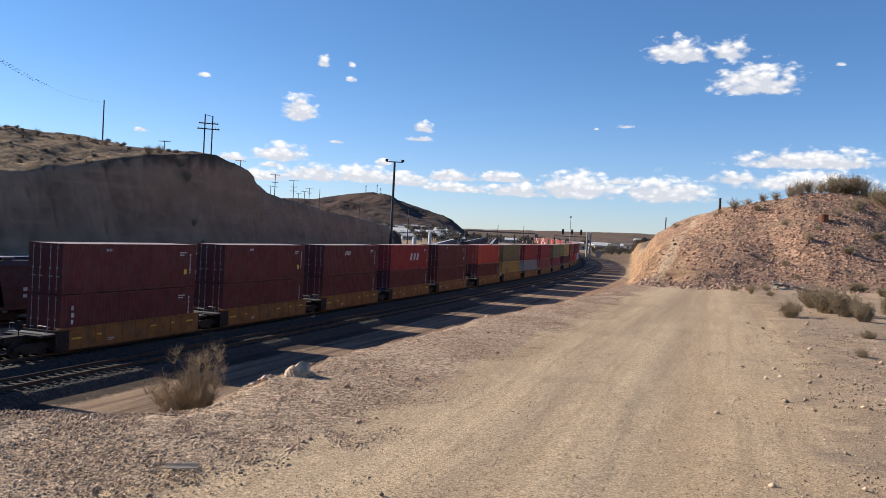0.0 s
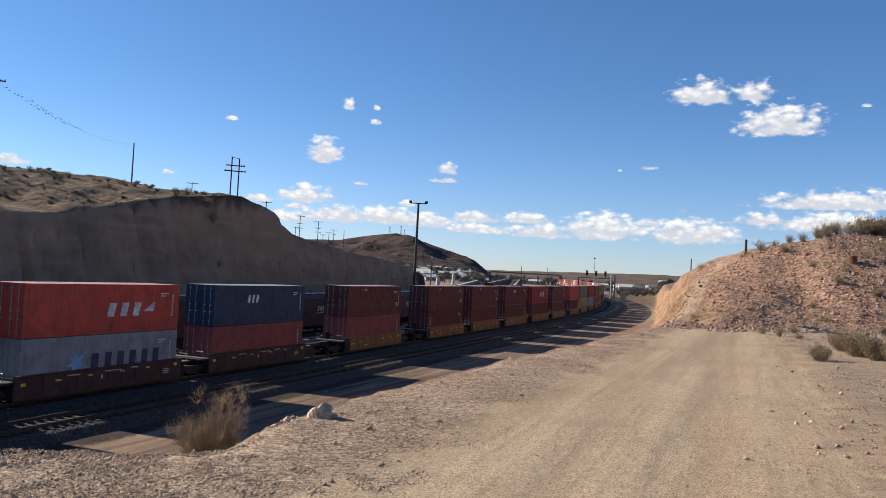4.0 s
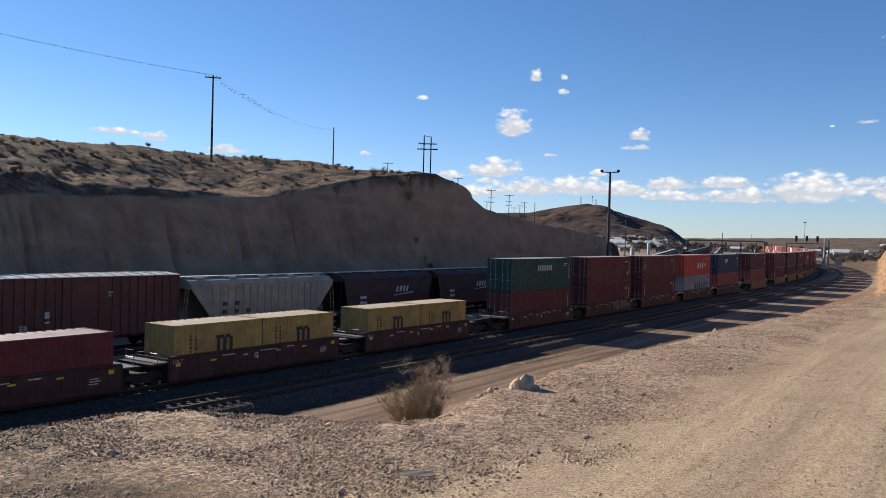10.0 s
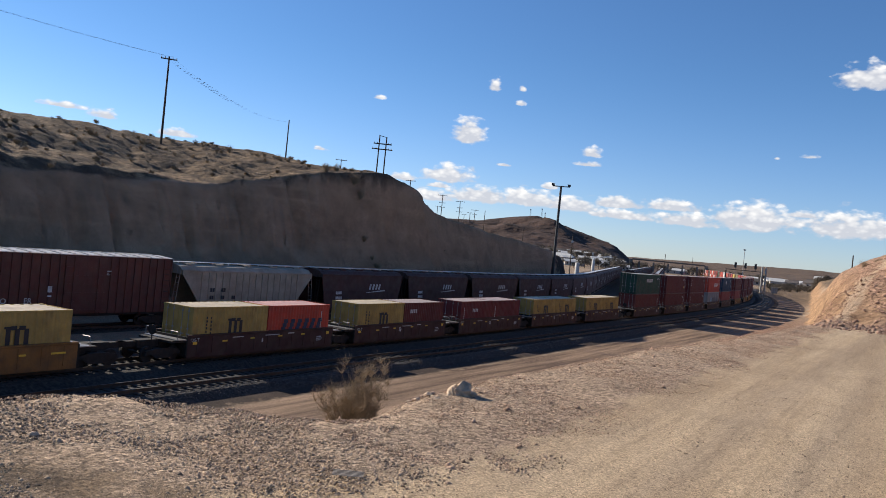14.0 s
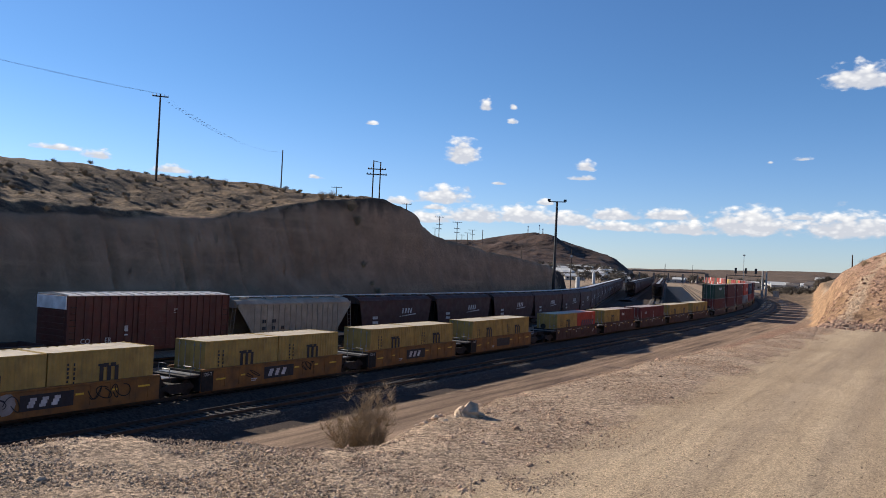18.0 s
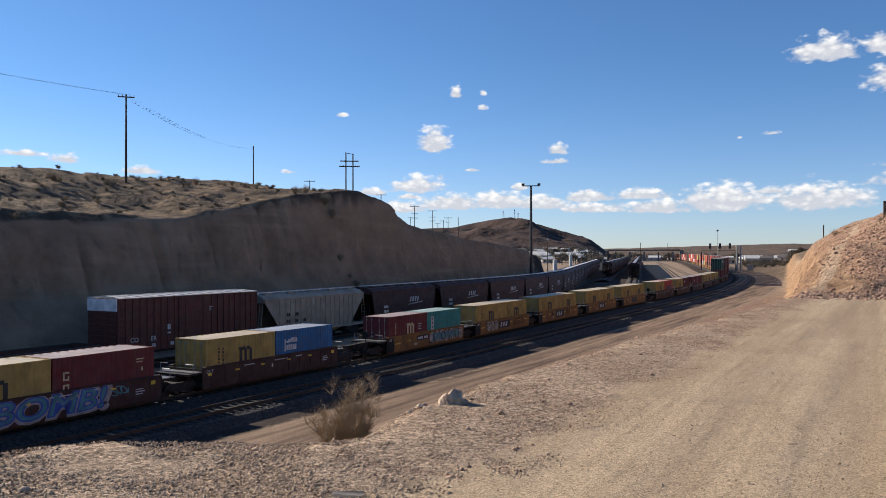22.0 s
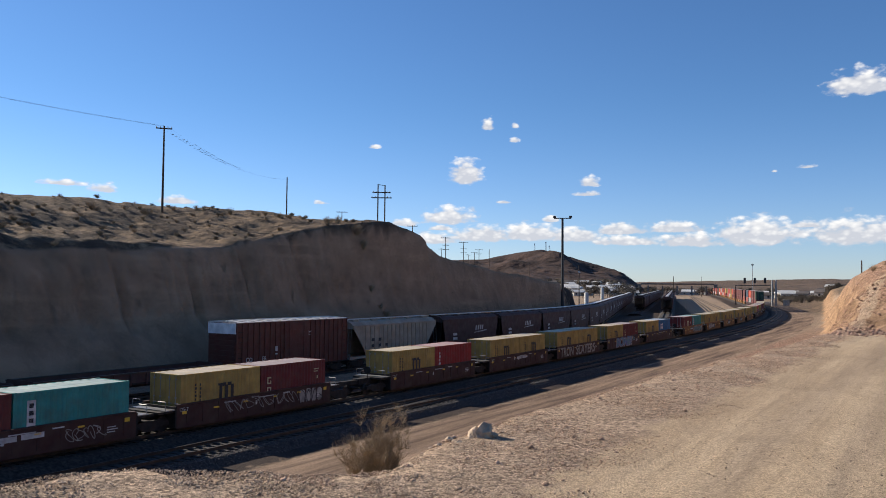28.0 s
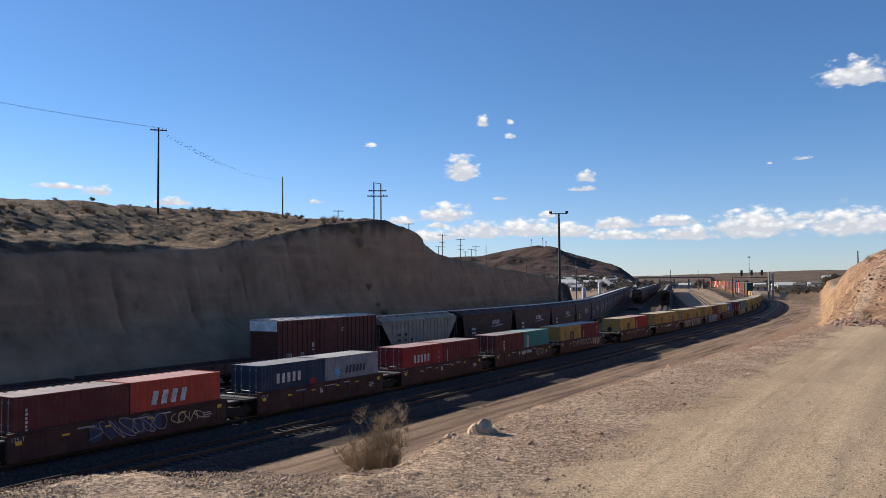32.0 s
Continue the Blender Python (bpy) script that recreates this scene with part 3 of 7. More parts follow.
    z = z * (1 - far) + (-4.0) * far + lump + skyline + town_rise + near_hill * (qm > 12)
    z = z + 0.03 * rough * (np.abs(qm + 1) > 8)
    verge = np.interp(s, [-60, 10, 15.4, 17.5, 60], [30.0, 30.6, 31.1, 31.9, 32.2]) + 0.18 * ridges(x, y, 1.1, 9)
    road = smooth(-0.35, 0.45, qm - verge) * (1 - 0.75 * smooth(35.2, 36.4, qm + 0.3 * ridges(x, y, 1.3, 6))) * (1 - smooth(55, 62, s)) * (1 - smooth(-1.2, 0.6, toe) * (edge > 0))
    lower = smooth(7.2, 8.2, qm) * (1 - smooth(12.5, 14.0, qm))
    gravel = np.clip(smooth(14, 18, qm) * (1 - smooth(-0.3, 0.5, qm - verge)), 0, 1) * (1 - smooth(150, 200, s)) + 0.55 * side * (1 - smooth(-1.2, 0.6, toe) * (edge > 0))
    # strip as wide as the train's shadow, its shade put into the bed colour
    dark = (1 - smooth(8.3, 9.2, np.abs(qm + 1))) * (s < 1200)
    yard = smooth(160, 185, y) * smooth(2, -2, x - (9.3 + 0.051 * y)) * smooth(-26, -18, x - 0.05 * (y - 227)) * (r < 800)
    clay = (inside > -0.5) * (1 - smooth(lip - 0.4, lip + 1.4, inside)) * (s < 175)
    zone = np.stack([np.clip(np.maximum(road, 0.85 * lower * (s < 420)), 0, 1), np.clip(gravel, 0, 1),
                     np.clip(np.maximum(dark, yard), 0, 1), np.clip(clay, 0, 1)], -1)
    loam = smooth(17.0, 15.0, s + 0.5 * ridges(x, y, 1.0, 10)) * (qm > 22) * (qm < verge + 0.3)
    gravel = gravel * (1 - 0.55 * loam)
    slope_pink = smooth(13.0, 14.5, qm) * (1 - smooth(-1.0, 0.2, qm - crest + 0.4 * ridges(x, y, 1.6, 92))) * smooth(18, 26, s) * (1 - smooth(150, 220, s))
    zone[..., 1] = np.clip(gravel * (1 - 0.85 * slope_pink), 0, 1)
    scrub = np.maximum(np.maximum((inside > lip) * (r < 400), loam), 0.85 * smooth(9.2, 10.4, az) * smooth(230, 320, r) * (r < 1000))
    ochre = on_hill * (1 - smooth(2.0, 4.5, edge + 0.9 * ridges(x, y, 2.0, 91))) * smooth(1.0, 5, toe)
    # beyond 1700 m the brown is thinned, painting in the paleness of distant haze
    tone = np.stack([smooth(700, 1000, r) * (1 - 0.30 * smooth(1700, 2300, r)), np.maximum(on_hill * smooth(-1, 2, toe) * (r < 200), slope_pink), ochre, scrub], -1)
    return z, zone, np.clip(tone, 0, 1)


def height(x, y):
    return float(ground_at(np.array([x]), np.array([y]))[0][0])


def place(s, q):
    p = ORIGIN + U * s + N * q
    return p.x, p.y


def build_ground():
    def steps(*spans):
        out = []
        for a, b, n in spans:
            out += list(np.linspace(a, b, n, endpoint=False))
        return np.array(out + [spans[-1][1]])

    s = steps((-4200, -400, 22), (-400, -60, 30), (-60, 4, 40), (4, 12, 14), (12, 48, 130), (48, 90, 105), (90, 190, 140), (190, 480, 80), (480, 940, 22), (940, 1460, 66), (1460, 4400, 50))
    q = steps((-4200, -1100, 22), (-1100, -400, 64), (-400, -120, 40), (-120, -50, 40), (-50, -15, 80), (-15, 14, 32), (14, 25, 24), (25, 46, 84), (46, 85, 60), (85, 300, 40), (300, 4200, 50))
    S, Q = np.meshgrid(s, q, indexing="ij")
    X, Y = ORIGIN.x + S * U.x + Q * N.x, ORIGIN.y + S * U.y + Q * N.y
    Z, zone, tone = ground_at(X, Y)
    near = np.exp(-((S - 24) / 26) ** 2 - ((Q - 33) / 12) ** 2)
    Z = Z + near * (0.018 * ridges(X, Y, 0.55, 71) + 0.010 * ridges(X, Y, 0.22, 72))
    # wheel ruts of the road
    rut = sum(np.exp(-((Q - c - 0.25 * np.sin(S * 0.12)) / 0.28) ** 2) for c in (34.2, 35.9, 37.0)) * (S < 60)
    Z = Z - 0.022 * rut
    me = bpy.data.meshes.new("ground")
    a, b = len(s), len(q)
    idx = np.arange(a * b).reshape(a, b)
    quads = np.stack([idx[:-1, :-1], idx[1:, :-1], idx[1:, 1:], idx[:-1, 1:]], -1).reshape(-1, 4)[:, ::-1]
    me.vertices.add(a * b)
    me.vertices.foreach_set("co", np.stack([X, Y, Z], -1).astype(np.float32).ravel())
    me.loops.add(quads.size)
    me.loops.foreach_set("vertex_index", quads.astype(np.int32).ravel())
    me.polygons.add(len(quads))
    me.polygons.foreach_set("loop_start", np.arange(0, quads.size, 4, dtype=np.int32))
    me.polygons.foreach_set("use_smooth", np.ones(len(quads), dtype=bool))
    me.update(calc_edges=True)
    attr = me.color_attributes.new("zone", "FLOAT_COLOR", "POINT")
    attr.data.foreach_set("color", zone.reshape(-1, 4).astype(np.float32).ravel())
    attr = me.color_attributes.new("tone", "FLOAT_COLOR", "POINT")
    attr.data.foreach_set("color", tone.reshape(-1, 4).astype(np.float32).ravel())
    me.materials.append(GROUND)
    ob = new("ground", me)
    if me.polygons[len(quads) // 2].normal.z < 0:
        me.flip_normals()
    return tagged(ob, "dry tan desert ground with dirt road and clay banks", "ground", kind="structure")


build_ground()


# ---------------------------------------------------------------- painted words
def word_meshes(words):
    """Flat meshes of lettering, one for each (text, slant, bold)."""
    probes = []
    for text, slant, bold in words:
        curve = bpy.data.curves.new("word", "FONT")
        curve.body, curve.size, curve.shear, curve.offset, curve.extrude, curve.resolution_u = text, 1.0, slant, bold, 0.002, 3
        probes.append(bpy.data.objects.new("word", curve))
        scene.collection.objects.link(probes[-1])
    graph, out = bpy.context.evaluated_depsgraph_get(), {}
    for key, probe in zip(words, probes):
        out[key] = bpy.data.meshes.new_from_object(probe.evaluated_get(graph))
    for probe in probes:
        bpy.data.objects.remove(probe)
    return out


WORD = word_meshes([("125-T", 0.0, 0.0)] + [(c, 0.0, 0.02) for c in "CDE"] + [("CO", 0.0, 0.01), ("ER", 0.0, 0.01)] + [("BOMB!", 0.2, b) for b in (0.0, 0.05, 0.09)] + [(w, 0.1, b) for w in ("TRON", "SLAYERS") for b in (0.02, 0.06)])


# ---------------------------------------------------------------- tracks
def build_track(name, line, s_from, s_to, label, tie_from, tie_to, drop=0.0):
    """Two rails, ballast and wooden ties along a line."""
    track = thing(name, label, "railway track", kind="structure")
    rows = [(s, *on_line(line, s)) for s in np.arange(s_from, s_to, 6.0)]

    def swept(profile, side):
        sh, n = Shape(), len(profile)
        pts = []
        for s, x, y, h in rows:
            for u, w in profile:
                o = side + u
                pts.append((x + o * math.cos(h), y - o * math.sin(h), RAIL + drop + grade(s) + w))
        faces = [(i * n + j, i * n + (j + 1) % n, (i + 1) * n + (j + 1) % n, (i + 1) * n + j) for i in range(len(rows) - 1) for j in range(n)]
        return sh.add(pts, faces)

    rail = [(-0.036, 0), (0.036, 0), (0.036, -0.04), (0.012, -0.06), (0.012, -0.14), (0.07, -0.17), (-0.07, -0.17), (-0.012, -0.14), (-0.012, -0.06), (-0.036, -0.04)]
    for side in (-0.7525, 0.7525):
        part("rail", swept(rail, side), RAIL_STEEL, track)
    part("ballast", swept([(-2.6, -0.75), (-1.65, -0.27), (-1.35, -0.22), (1.35, -0.22), (1.65, -0.27), (2.6, -0.75)], 0), BALLAST, track)
    tie = Shape().box(-1.3, -0.115, -0.36, 1.3, 0.115, -0.172).mesh("tie", TIE_WOOD)
    for s in np.arange(tie_from, tie_to, 0.56):
        x, y, h = on_line(line, float(s))
        ob = part("tie", tie, None, track)
        ob.matrix_basis = Matrix.Translation((x, y, RAIL + drop + grade(s))) @ Matrix.Rotation(-h, 4, "Z")


# Darker than the stone itself, to deepen the shade beside the train.
BALLAST = surface("dark_grey_ballast", (0.042, 0.0335, 0.027), rough=0.95, spread=0.4, grain=14, blotch=6, bump=1.0, bump_scale=14)
build_track("track_main", MAIN, -120, 2080, "railway track with worn rails on dark ballast", 30, 90)
build_track("track_second", SECOND, -120, 1290, "empty railway track beside the container train", 32, 190)
build_track("track_yard", YARD, -120, 680, "yard track along the foot of the cut bank", 24, 70, YARD_DROP)


# ---------------------------------------------------------------- containers and well cars
# Rolling stock faces +y, its near side is +x; z is from the rail's top.
CAR_X = 1.22


def container_meshes(colour, length, tall):
    """Corrugated steel container with frame and door leaves; the doors face the rear."""
    mat, half, hw = PAINT[colour], length / 2, CAR_X
    body, n = Shape(), int(length / 0.28)
    # corrugated long walls
    for side in (-1, 1):
        pts = []
        y0, pitch = -half + 0.12, (length - 0.24) / n
        for i in range(n):
            for k, deep in ((0.0, 0.0), (0.25, 0.036), (0.5, 0.036), (0.75, 0.0)):
                pts.append((side * (hw - 0.01 - deep), y0 + (i + k) * pitch))
        pts.append((side * (hw - 0.01), half - 0.12))
        verts = [(x, y, z) for z in (0.15, tall - 0.1) for x, y in pts]
        m = len(pts)
        body.add(verts, [(i, i + 1, m + i + 1, m + i) for i in range(m - 1)])
    # ribbed roof, floor and front wall
    pts, k = [], int(length / 0.5)
    for i in range(k):
        y = -half + 0.1 + (length - 0.2) * i / k
        for d, zz in ((0.0, -0.03), (0.12, 0.0), (0.3, 0.0), (0.42, -0.03)):
            pts.append((y + d * 0.9, tall + zz - 0.005))
    pts.append((half - 0.1, tall - 0.03))
    m, roof = len(pts), Shape()
    roof.add([(x, y, z) for x in (-hw + 0.05, hw - 0.05) for y, z in pts], [(i, i + 1, m + i + 1, m + i) for i in range(m - 1)])
    body.box(-hw + 0.05, -half + 0.06, 0.05, hw - 0.05, half - 0.06, 0.16)
    w = 9
    fpts = [(-hw + 0.1 + (2 * hw - 0.2) * i / (2 * w), half - 0.05 - 0.03 * (i % 2)) for i in range(2 * w + 1)]
    m = len(fpts)
    body.add([(x, y, z) for z in (0.1, tall - 0.08) for x, y in fpts], [(i, i + 1, m + i + 1, m + i) for i in range(m - 1)])
    frame_ = Shape()
    for x in (-hw, hw - 0.1):
        frame_.box(x, -half + 0.02, 0.02, x + 0.1, half - 0.02, 0.16)
        frame_.box(x, -half + 0.02, tall - 0.1, x + 0.1, half - 0.02, tall - 0.01)
        for y in (-half, half - 0.12):
            frame_.box(x, y, 0, x + 0.1, y + 0.12, tall)
    for y in (-half, half - 0.1):
        frame_.box(-hw + 0.1, y, 0.02, hw - 0.1, y + 0.1, 0.16)
        frame_.box(-hw + 0.1, y, tall - 0.12, hw - 0.1, y + 0.1, tall - 0.01)
    for x in (-hw - 0.004, hw - 0.166):
        for y in (-half - 0.004, half - 0.166):
            for z in (-0.002, tall - 0.114):
                frame_.box(x, y, z, x + 0.17, y + 0.17, z + 0.118)
    doors = []
    for a, b in ((-hw + 0.1, -0.01), (0.01, hw - 0.1)):
        leaf = Shape()
        for j in range(5):
            z0 = 0.17 + (tall - 0.3) * j / 5
            leaf.box(a, -half + 0.01, z0 + 0.03, b, -half + 0.06, z0 + (tall - 0.3) / 5 - 0.03)
        leaf.box(a, -half + 0.03, 0.165, b, -half + 0.075, tall - 0.125)
        doors.append(leaf.mesh("door_leaf", mat))
    bar = Shape().tube((0, -half - 0.02, 0.1), (0, -half - 0.02, tall - 0.08), 0.02, n=6).box(-0.06, -half - 0.05, 1.0, 0.2, -half - 0.02, 1.06)
    for z in (0.3, tall * 0.5, tall - 0.3):
        bar.box(-0.06, -half - 0.04, z, 0.06, -half + 0.01, z + 0.08)
    return body.mesh("body", mat), frame_.mesh("frame", mat), doors, bar.mesh("locking_bar", GALVANISED), roof.mesh("roof", ROOF[colour])


BOXES = {}


def container(colour, feet, tall, label, marks=()):
    key = (colour, feet, tall)
    if key not in BOXES:
        BOXES[key] = container_meshes(colour, {20: 6.058, 40: 12.192}[feet], tall)
    body, frame_, doors, bars, roof = BOXES[key]
    ob = thing("container", label, "shipping container", "containers on the train")
    part("body", body, None, ob), part("frame", frame_, None, ob), part("roof", roof, None, ob)
    for leaf in doors:
        part("door_leaf", leaf, None, ob)
    for x in (-0.86, -0.36, 0.36, 0.86):
        part("locking_bar", bars, None, ob).location.x = x
    mark_up(ob, marks, {20: 3.029, 40: 6.096}[feet], tall)
    return ob


def mark_up(ob, marks, half, tall, x=CAR_X + 0.004):
    """Painted plates and stencils on the side: name, material, list of (y from the rear, z, length, height) plates."""
    for name, material, plates in marks:
        sh = Shape()
        if name == "star_emblem":
            for y, z, r, n in plates:
                ring = [(-half + y + (r if i % 2 == 0 else 0.42 * r) * math.sin(math.pi * i / n), z + (r if i % 2 == 0 else 0.42 * r) * math.cos(math.pi * i / n)) for i in range(2 * n)]
                sh.prism(ring, 0, x - 0.004, x + 0.006)
            part(name, sh, material, ob, "seven-pointed star emblem")
            continue
        for y, z, w, h in plates:
            sh.box(x - 0.004, -half + y, z, x + 0.006, -half + y + w, z + h)
        mark = part(name, sh, material, ob)
        if len(plates) > 1 and name != "emblem":
            tagged(mark, kind="stuff")


def column(y, z0, z1, n, w=0.13, gap=0.35):
    """A column of n small stencilled signs."""
    step = (z1 - z0) / n
    return [(y, z0 + i * step, w * (0.75 + 0.25 * (i % 2)), step * (1 - gap)) for i in range(n)]


def lettering(y, z, h, widths, gap=0.12):
    out = []
    for w in widths:
        out.append((y, z, w * h, h))
        y += (w + gap) * h
    return out


def emblem_m(y, z, w, h):
    """A three-legged emblem with rounded shoulders over two wavy lines."""
    t = w * 0.2
    out = [(y + i * (w - t) / 2, z, t, h * (0.98 if i == 0 else 0.86)) for i in range(3)]
    out += [(y + t, z + h * 0.80, w / 2 - t * 1.2, h * 0.2), (y + w / 2 + t * 0.3, z + h * 0.80, w / 2 - t * 1.1, h * 0.2), (y - t * 0.4, z + h * 0.86, t * 0.5, h * 0.12)]
    out += [(y - 0.12 + i * (w + 0.24) / 8, z - 0.12 + 0.035 * (i % 2), (w + 0.24) / 8, 0.05) for i in range(8)]
    out += [(y - 0.04 + i * (w + 0.1) / 8, z - 0.22 + 0.035 * (i % 2), (w + 0.1) / 8, 0.05) for i in range(8)]
    return out


def lettered(parent, name, words, material, x, y, z, h, slant=0.0, bold=0.0, squeeze=1.0):
    """Words painted on a side, from y towards the front."""
    me = WORD[(words, slant, bold)].copy()
    k = h / 0.72
    me.transform(Matrix(((0, 0, 1, x), (k * squeeze, 0, 0, y), (0, k, 0, z), (0, 0, 0, 1))))
    me.materials.clear()
    me.materials.append(material)
    return part(name, me, None, parent)


def scrawl(parent, material, y0, y1, z0, z1, seed, line=0.035, loops=9, x=1.394):
    """A tag in looping spray lines."""
    rng, sh = random.Random(seed), Shape()
    for i in range(loops):
        cy, cz = y0 + (y1 - y0) * (i + 0.5) / loops, (z0 + z1) / 2
        a, b, ph, turns = (y1 - y0) / loops * rng.uniform(0.5, 0.9), (z1 - z0) / 2 * rng.uniform(0.7, 1.0), rng.uniform(0, 6.28), rng.uniform(0.6, 1.5)
        k2, n = rng.choice((1, 2, 2, 3)), 14
        pts = [(cy + a * math.cos(ph + math.tau * turns * j / n), cz + b * math.sin(ph * 0.7 + k2 * math.pi * j / n)) for j in range(n + 1)]
        for (ya, za), (yb, zb) in zip(pts, pts[1:]):
            dy, dz = yb - ya, zb - za
            L = math.hypot(dy, dz) or 1
            ny, nz = -dz / L * line / 2, dy / L * line / 2
            sh.add([(x + dx, yy, zz) for dx in (-0.004, 0.004 + 0.0003 * i) for yy, zz in ((ya + ny, za + nz), (yb + ny, zb + nz), (yb - ny, zb - nz), (ya - ny, za - nz))],
                   [(0, 1, 2, 3), (4, 7, 6, 5), (0, 4, 5, 1), (2, 6, 7, 3), (1, 5, 6, 2), (0, 3, 7, 4)])
    tagged(part("spray_tag", sh, material, parent, "looping spray-painted tag"), "looping spray-painted tag", kind="stuff")


def blobs(parent, material, y0, y1, z0, z1, seed, n=6, x=1.391):
    """Filled letter-like spray shapes, side by side."""
    rng, sh = random.Random(seed), Shape()
    for i in range(n):
        cy, hw, hz = y0 + (y1 - y0) * (i + 0.5) / n, (y1 - y0) / n * 0.56, (z1 - z0) / 2
        ring = [(cy + hw * math.cos(a) * rng.uniform(0.7, 1.05), (z0 + z1) / 2 + hz * max(-1, min(1, 1.3 * math.sin(a))) * rng.uniform(0.8, 1.0)) for a in (math.tau * j / 11 for j in range(11))]
        m, deep = len(ring), 0.004 + 0.0006 * (i % 3)
        sh.add([(x - 0.004, u, w) for u, w in ring] + [(x + deep, u, w) for u, w in ring], [tuple(range(m)), tuple(reversed(range(m, 2 * m)))] + [(j, (j + 1) % m, m + (j + 1) % m, m + j) for j in range(m)])
    part("spray_fill", sh, material, parent, "filled spray-painted letters")


def well_meshes(paint_):
    """One unit of an articulated well car."""
    half = 6.45
    sill = Shape()
    prof = [(1.30, 0.12), (1.36, 0.12), (1.36, 1.28), (1.40, 1.32), (1.40, 1.40), (1.22, 1.40), (1.22, 1.34), (1.30, 1.28)]
    sill.prism([(u, w) for u, w in prof], 1, -half, half)
    for i in range(-5, 6):
        sill.box(1.36, i * 1.15 - 0.04, 0.3, 1.385, i * 1.15 + 0.04, 1.26)
    left = Shape().add([(-x, y, z) for x, y, z in sill.v], [tuple(reversed(f)) for f in sill.f])
    floor_ = Shape().box(-1.3, -half, 0.14, 1.3, half, 0.36)
    ends = []
    for d in (-1, 1):
        e = Shape()
        a, b = sorted((d * half, d * (half + 0.1)))
        e.box(-1.36, a, 0.22, 1.36, b, 1.30)
        a, b = sorted((d * (half + 0.1), d * (half + 1.15)))
        e.box(-1.3, a, 1.0, 1.3, b, 1.12).box(-0.35, a, 0.6, 0.35, b, 1.0)
        ends.append(e)
    walk_ = []
    for d in (-1, 1):
        g = Shape()
        a, b = sorted((d * (half + 0.12), d * (half + 0.75)))
        g.box(-1.38, a, 1.123, 1.38, b, 1.17)
        for x in (-1.3, 1.3):
            g.tube((x, d * (half + 0.7), 1.16), (x, d * (half + 0.7), 1.62), 0.02, n=5)
        g.tube((-1.3, d * (half + 0.7), 1.62), (-0.7, d * (half + 0.7), 1.62), 0.02, n=5)
        g.tube((1.3, d * (half + 0.7), 1.62), (0.7, d * (half + 0.7), 1.62), 0.02, n=5)
        walk_.append(g)
    return dict(sill=sill.mesh("side_sill", paint_), left=left.mesh("side_sill", paint_), floor=floor_.mesh("well_floor", BLACK_STEEL),
                ends=[e.mesh("end_platform", BLACK_STEEL) for e in ends], walks=[g.mesh("walkway", GALVANISED) for g in walk_])


def truck_meshes():
    frame_, wheels = Shape(), []
    outline = [(-1.2, 0.36), (-1.15, 0.6), (-0.5, 0.72), (0.5, 0.72), (1.15, 0.6), (1.2, 0.36), (0.8, 0.4), (0.4, 0.18), (-0.4, 0.18), (-0.8, 0.4)]
    for x in (-1.06, 0.92):
        frame_.prism(outline, 0, x, x + 0.14)
    frame_.box(-0.95, -0.25, 0.4, 0.95, 0.25, 0.66)
    wheel = Shape()
    for x in (-0.82, 0.70):
        wheel.tube((x, 0, 0.42), (x + 0.12, 0, 0.42), 0.42, n=20)
    wheel.tube((-0.8, 0, 0.42), (0.8, 0, 0.42), 0.08, n=8)
    return frame_.mesh("truck_frame", BLACK_STEEL), wheel.mesh("wheelset", BLACK_STEEL)


WELLS = {"yellow": well_meshes(WELL_YELLOW), "red": well_meshes(WELL_RED)}
TRUCK, WHEELSET = truck_meshes()


def truck(parent, y):
    t = part("truck", TRUCK, None, parent, "black cast steel truck with two axles")
    t.location = (0, y, 0)
    for dy in (-0.88, 0.88):
        w = part("wheelset", WHEELSET, None, t)
        w.location = (0, dy, 0)


def well_car(tone, rear_coupled, front_coupled, marks, label):
    """A unit; articulated neighbours share the truck at its rear."""
    m = WELLS[tone]
    ob = thing("well_car", label, "rail car", "well cars of the train")
    part("side_sill", m["sill"], None, ob), part("side_sill", m["left"], None, ob), part("well_floor", m["floor"], None, ob)
    for e in m["ends"]:
        part("end_platform", e, None, ob)
    for g in m["walks"]:
        part("walkway", g, None, ob, "galvanised walkway grating with handrails")
    truck(ob, -7.85)
    if front_coupled:
        truck(ob, 7.85)
        part("coupler", Shape().box(-0.18, 8.9, 0.75, 0.18, 10.2, 1.05).box(-0.3, 7.5, 0.7, 0.3, 9.0, 1.1), BLACK_STEEL, ob)
    if rear_coupled:
        part("coupler", Shape().box(-0.18, -10.1, 0.75, 0.18, -8.9, 1.05).box(-0.3, -9.0, 0.7, 0.3, -7.5, 1.1), BLACK_STEEL, ob)
        part("brake_wheel", Shape().tube((0.5, -8.3, 1.7), (0.5, -8.22, 1.7), 0.28, n=14).tube((0.5, -8.25, 1.0), (0.5, -8.25, 1.7), 0.03, n=6), BLACK_STEEL, ob)
    if marks:
        mark_up(ob, marks, 6.45, 1.4, x=1.39)
    return ob


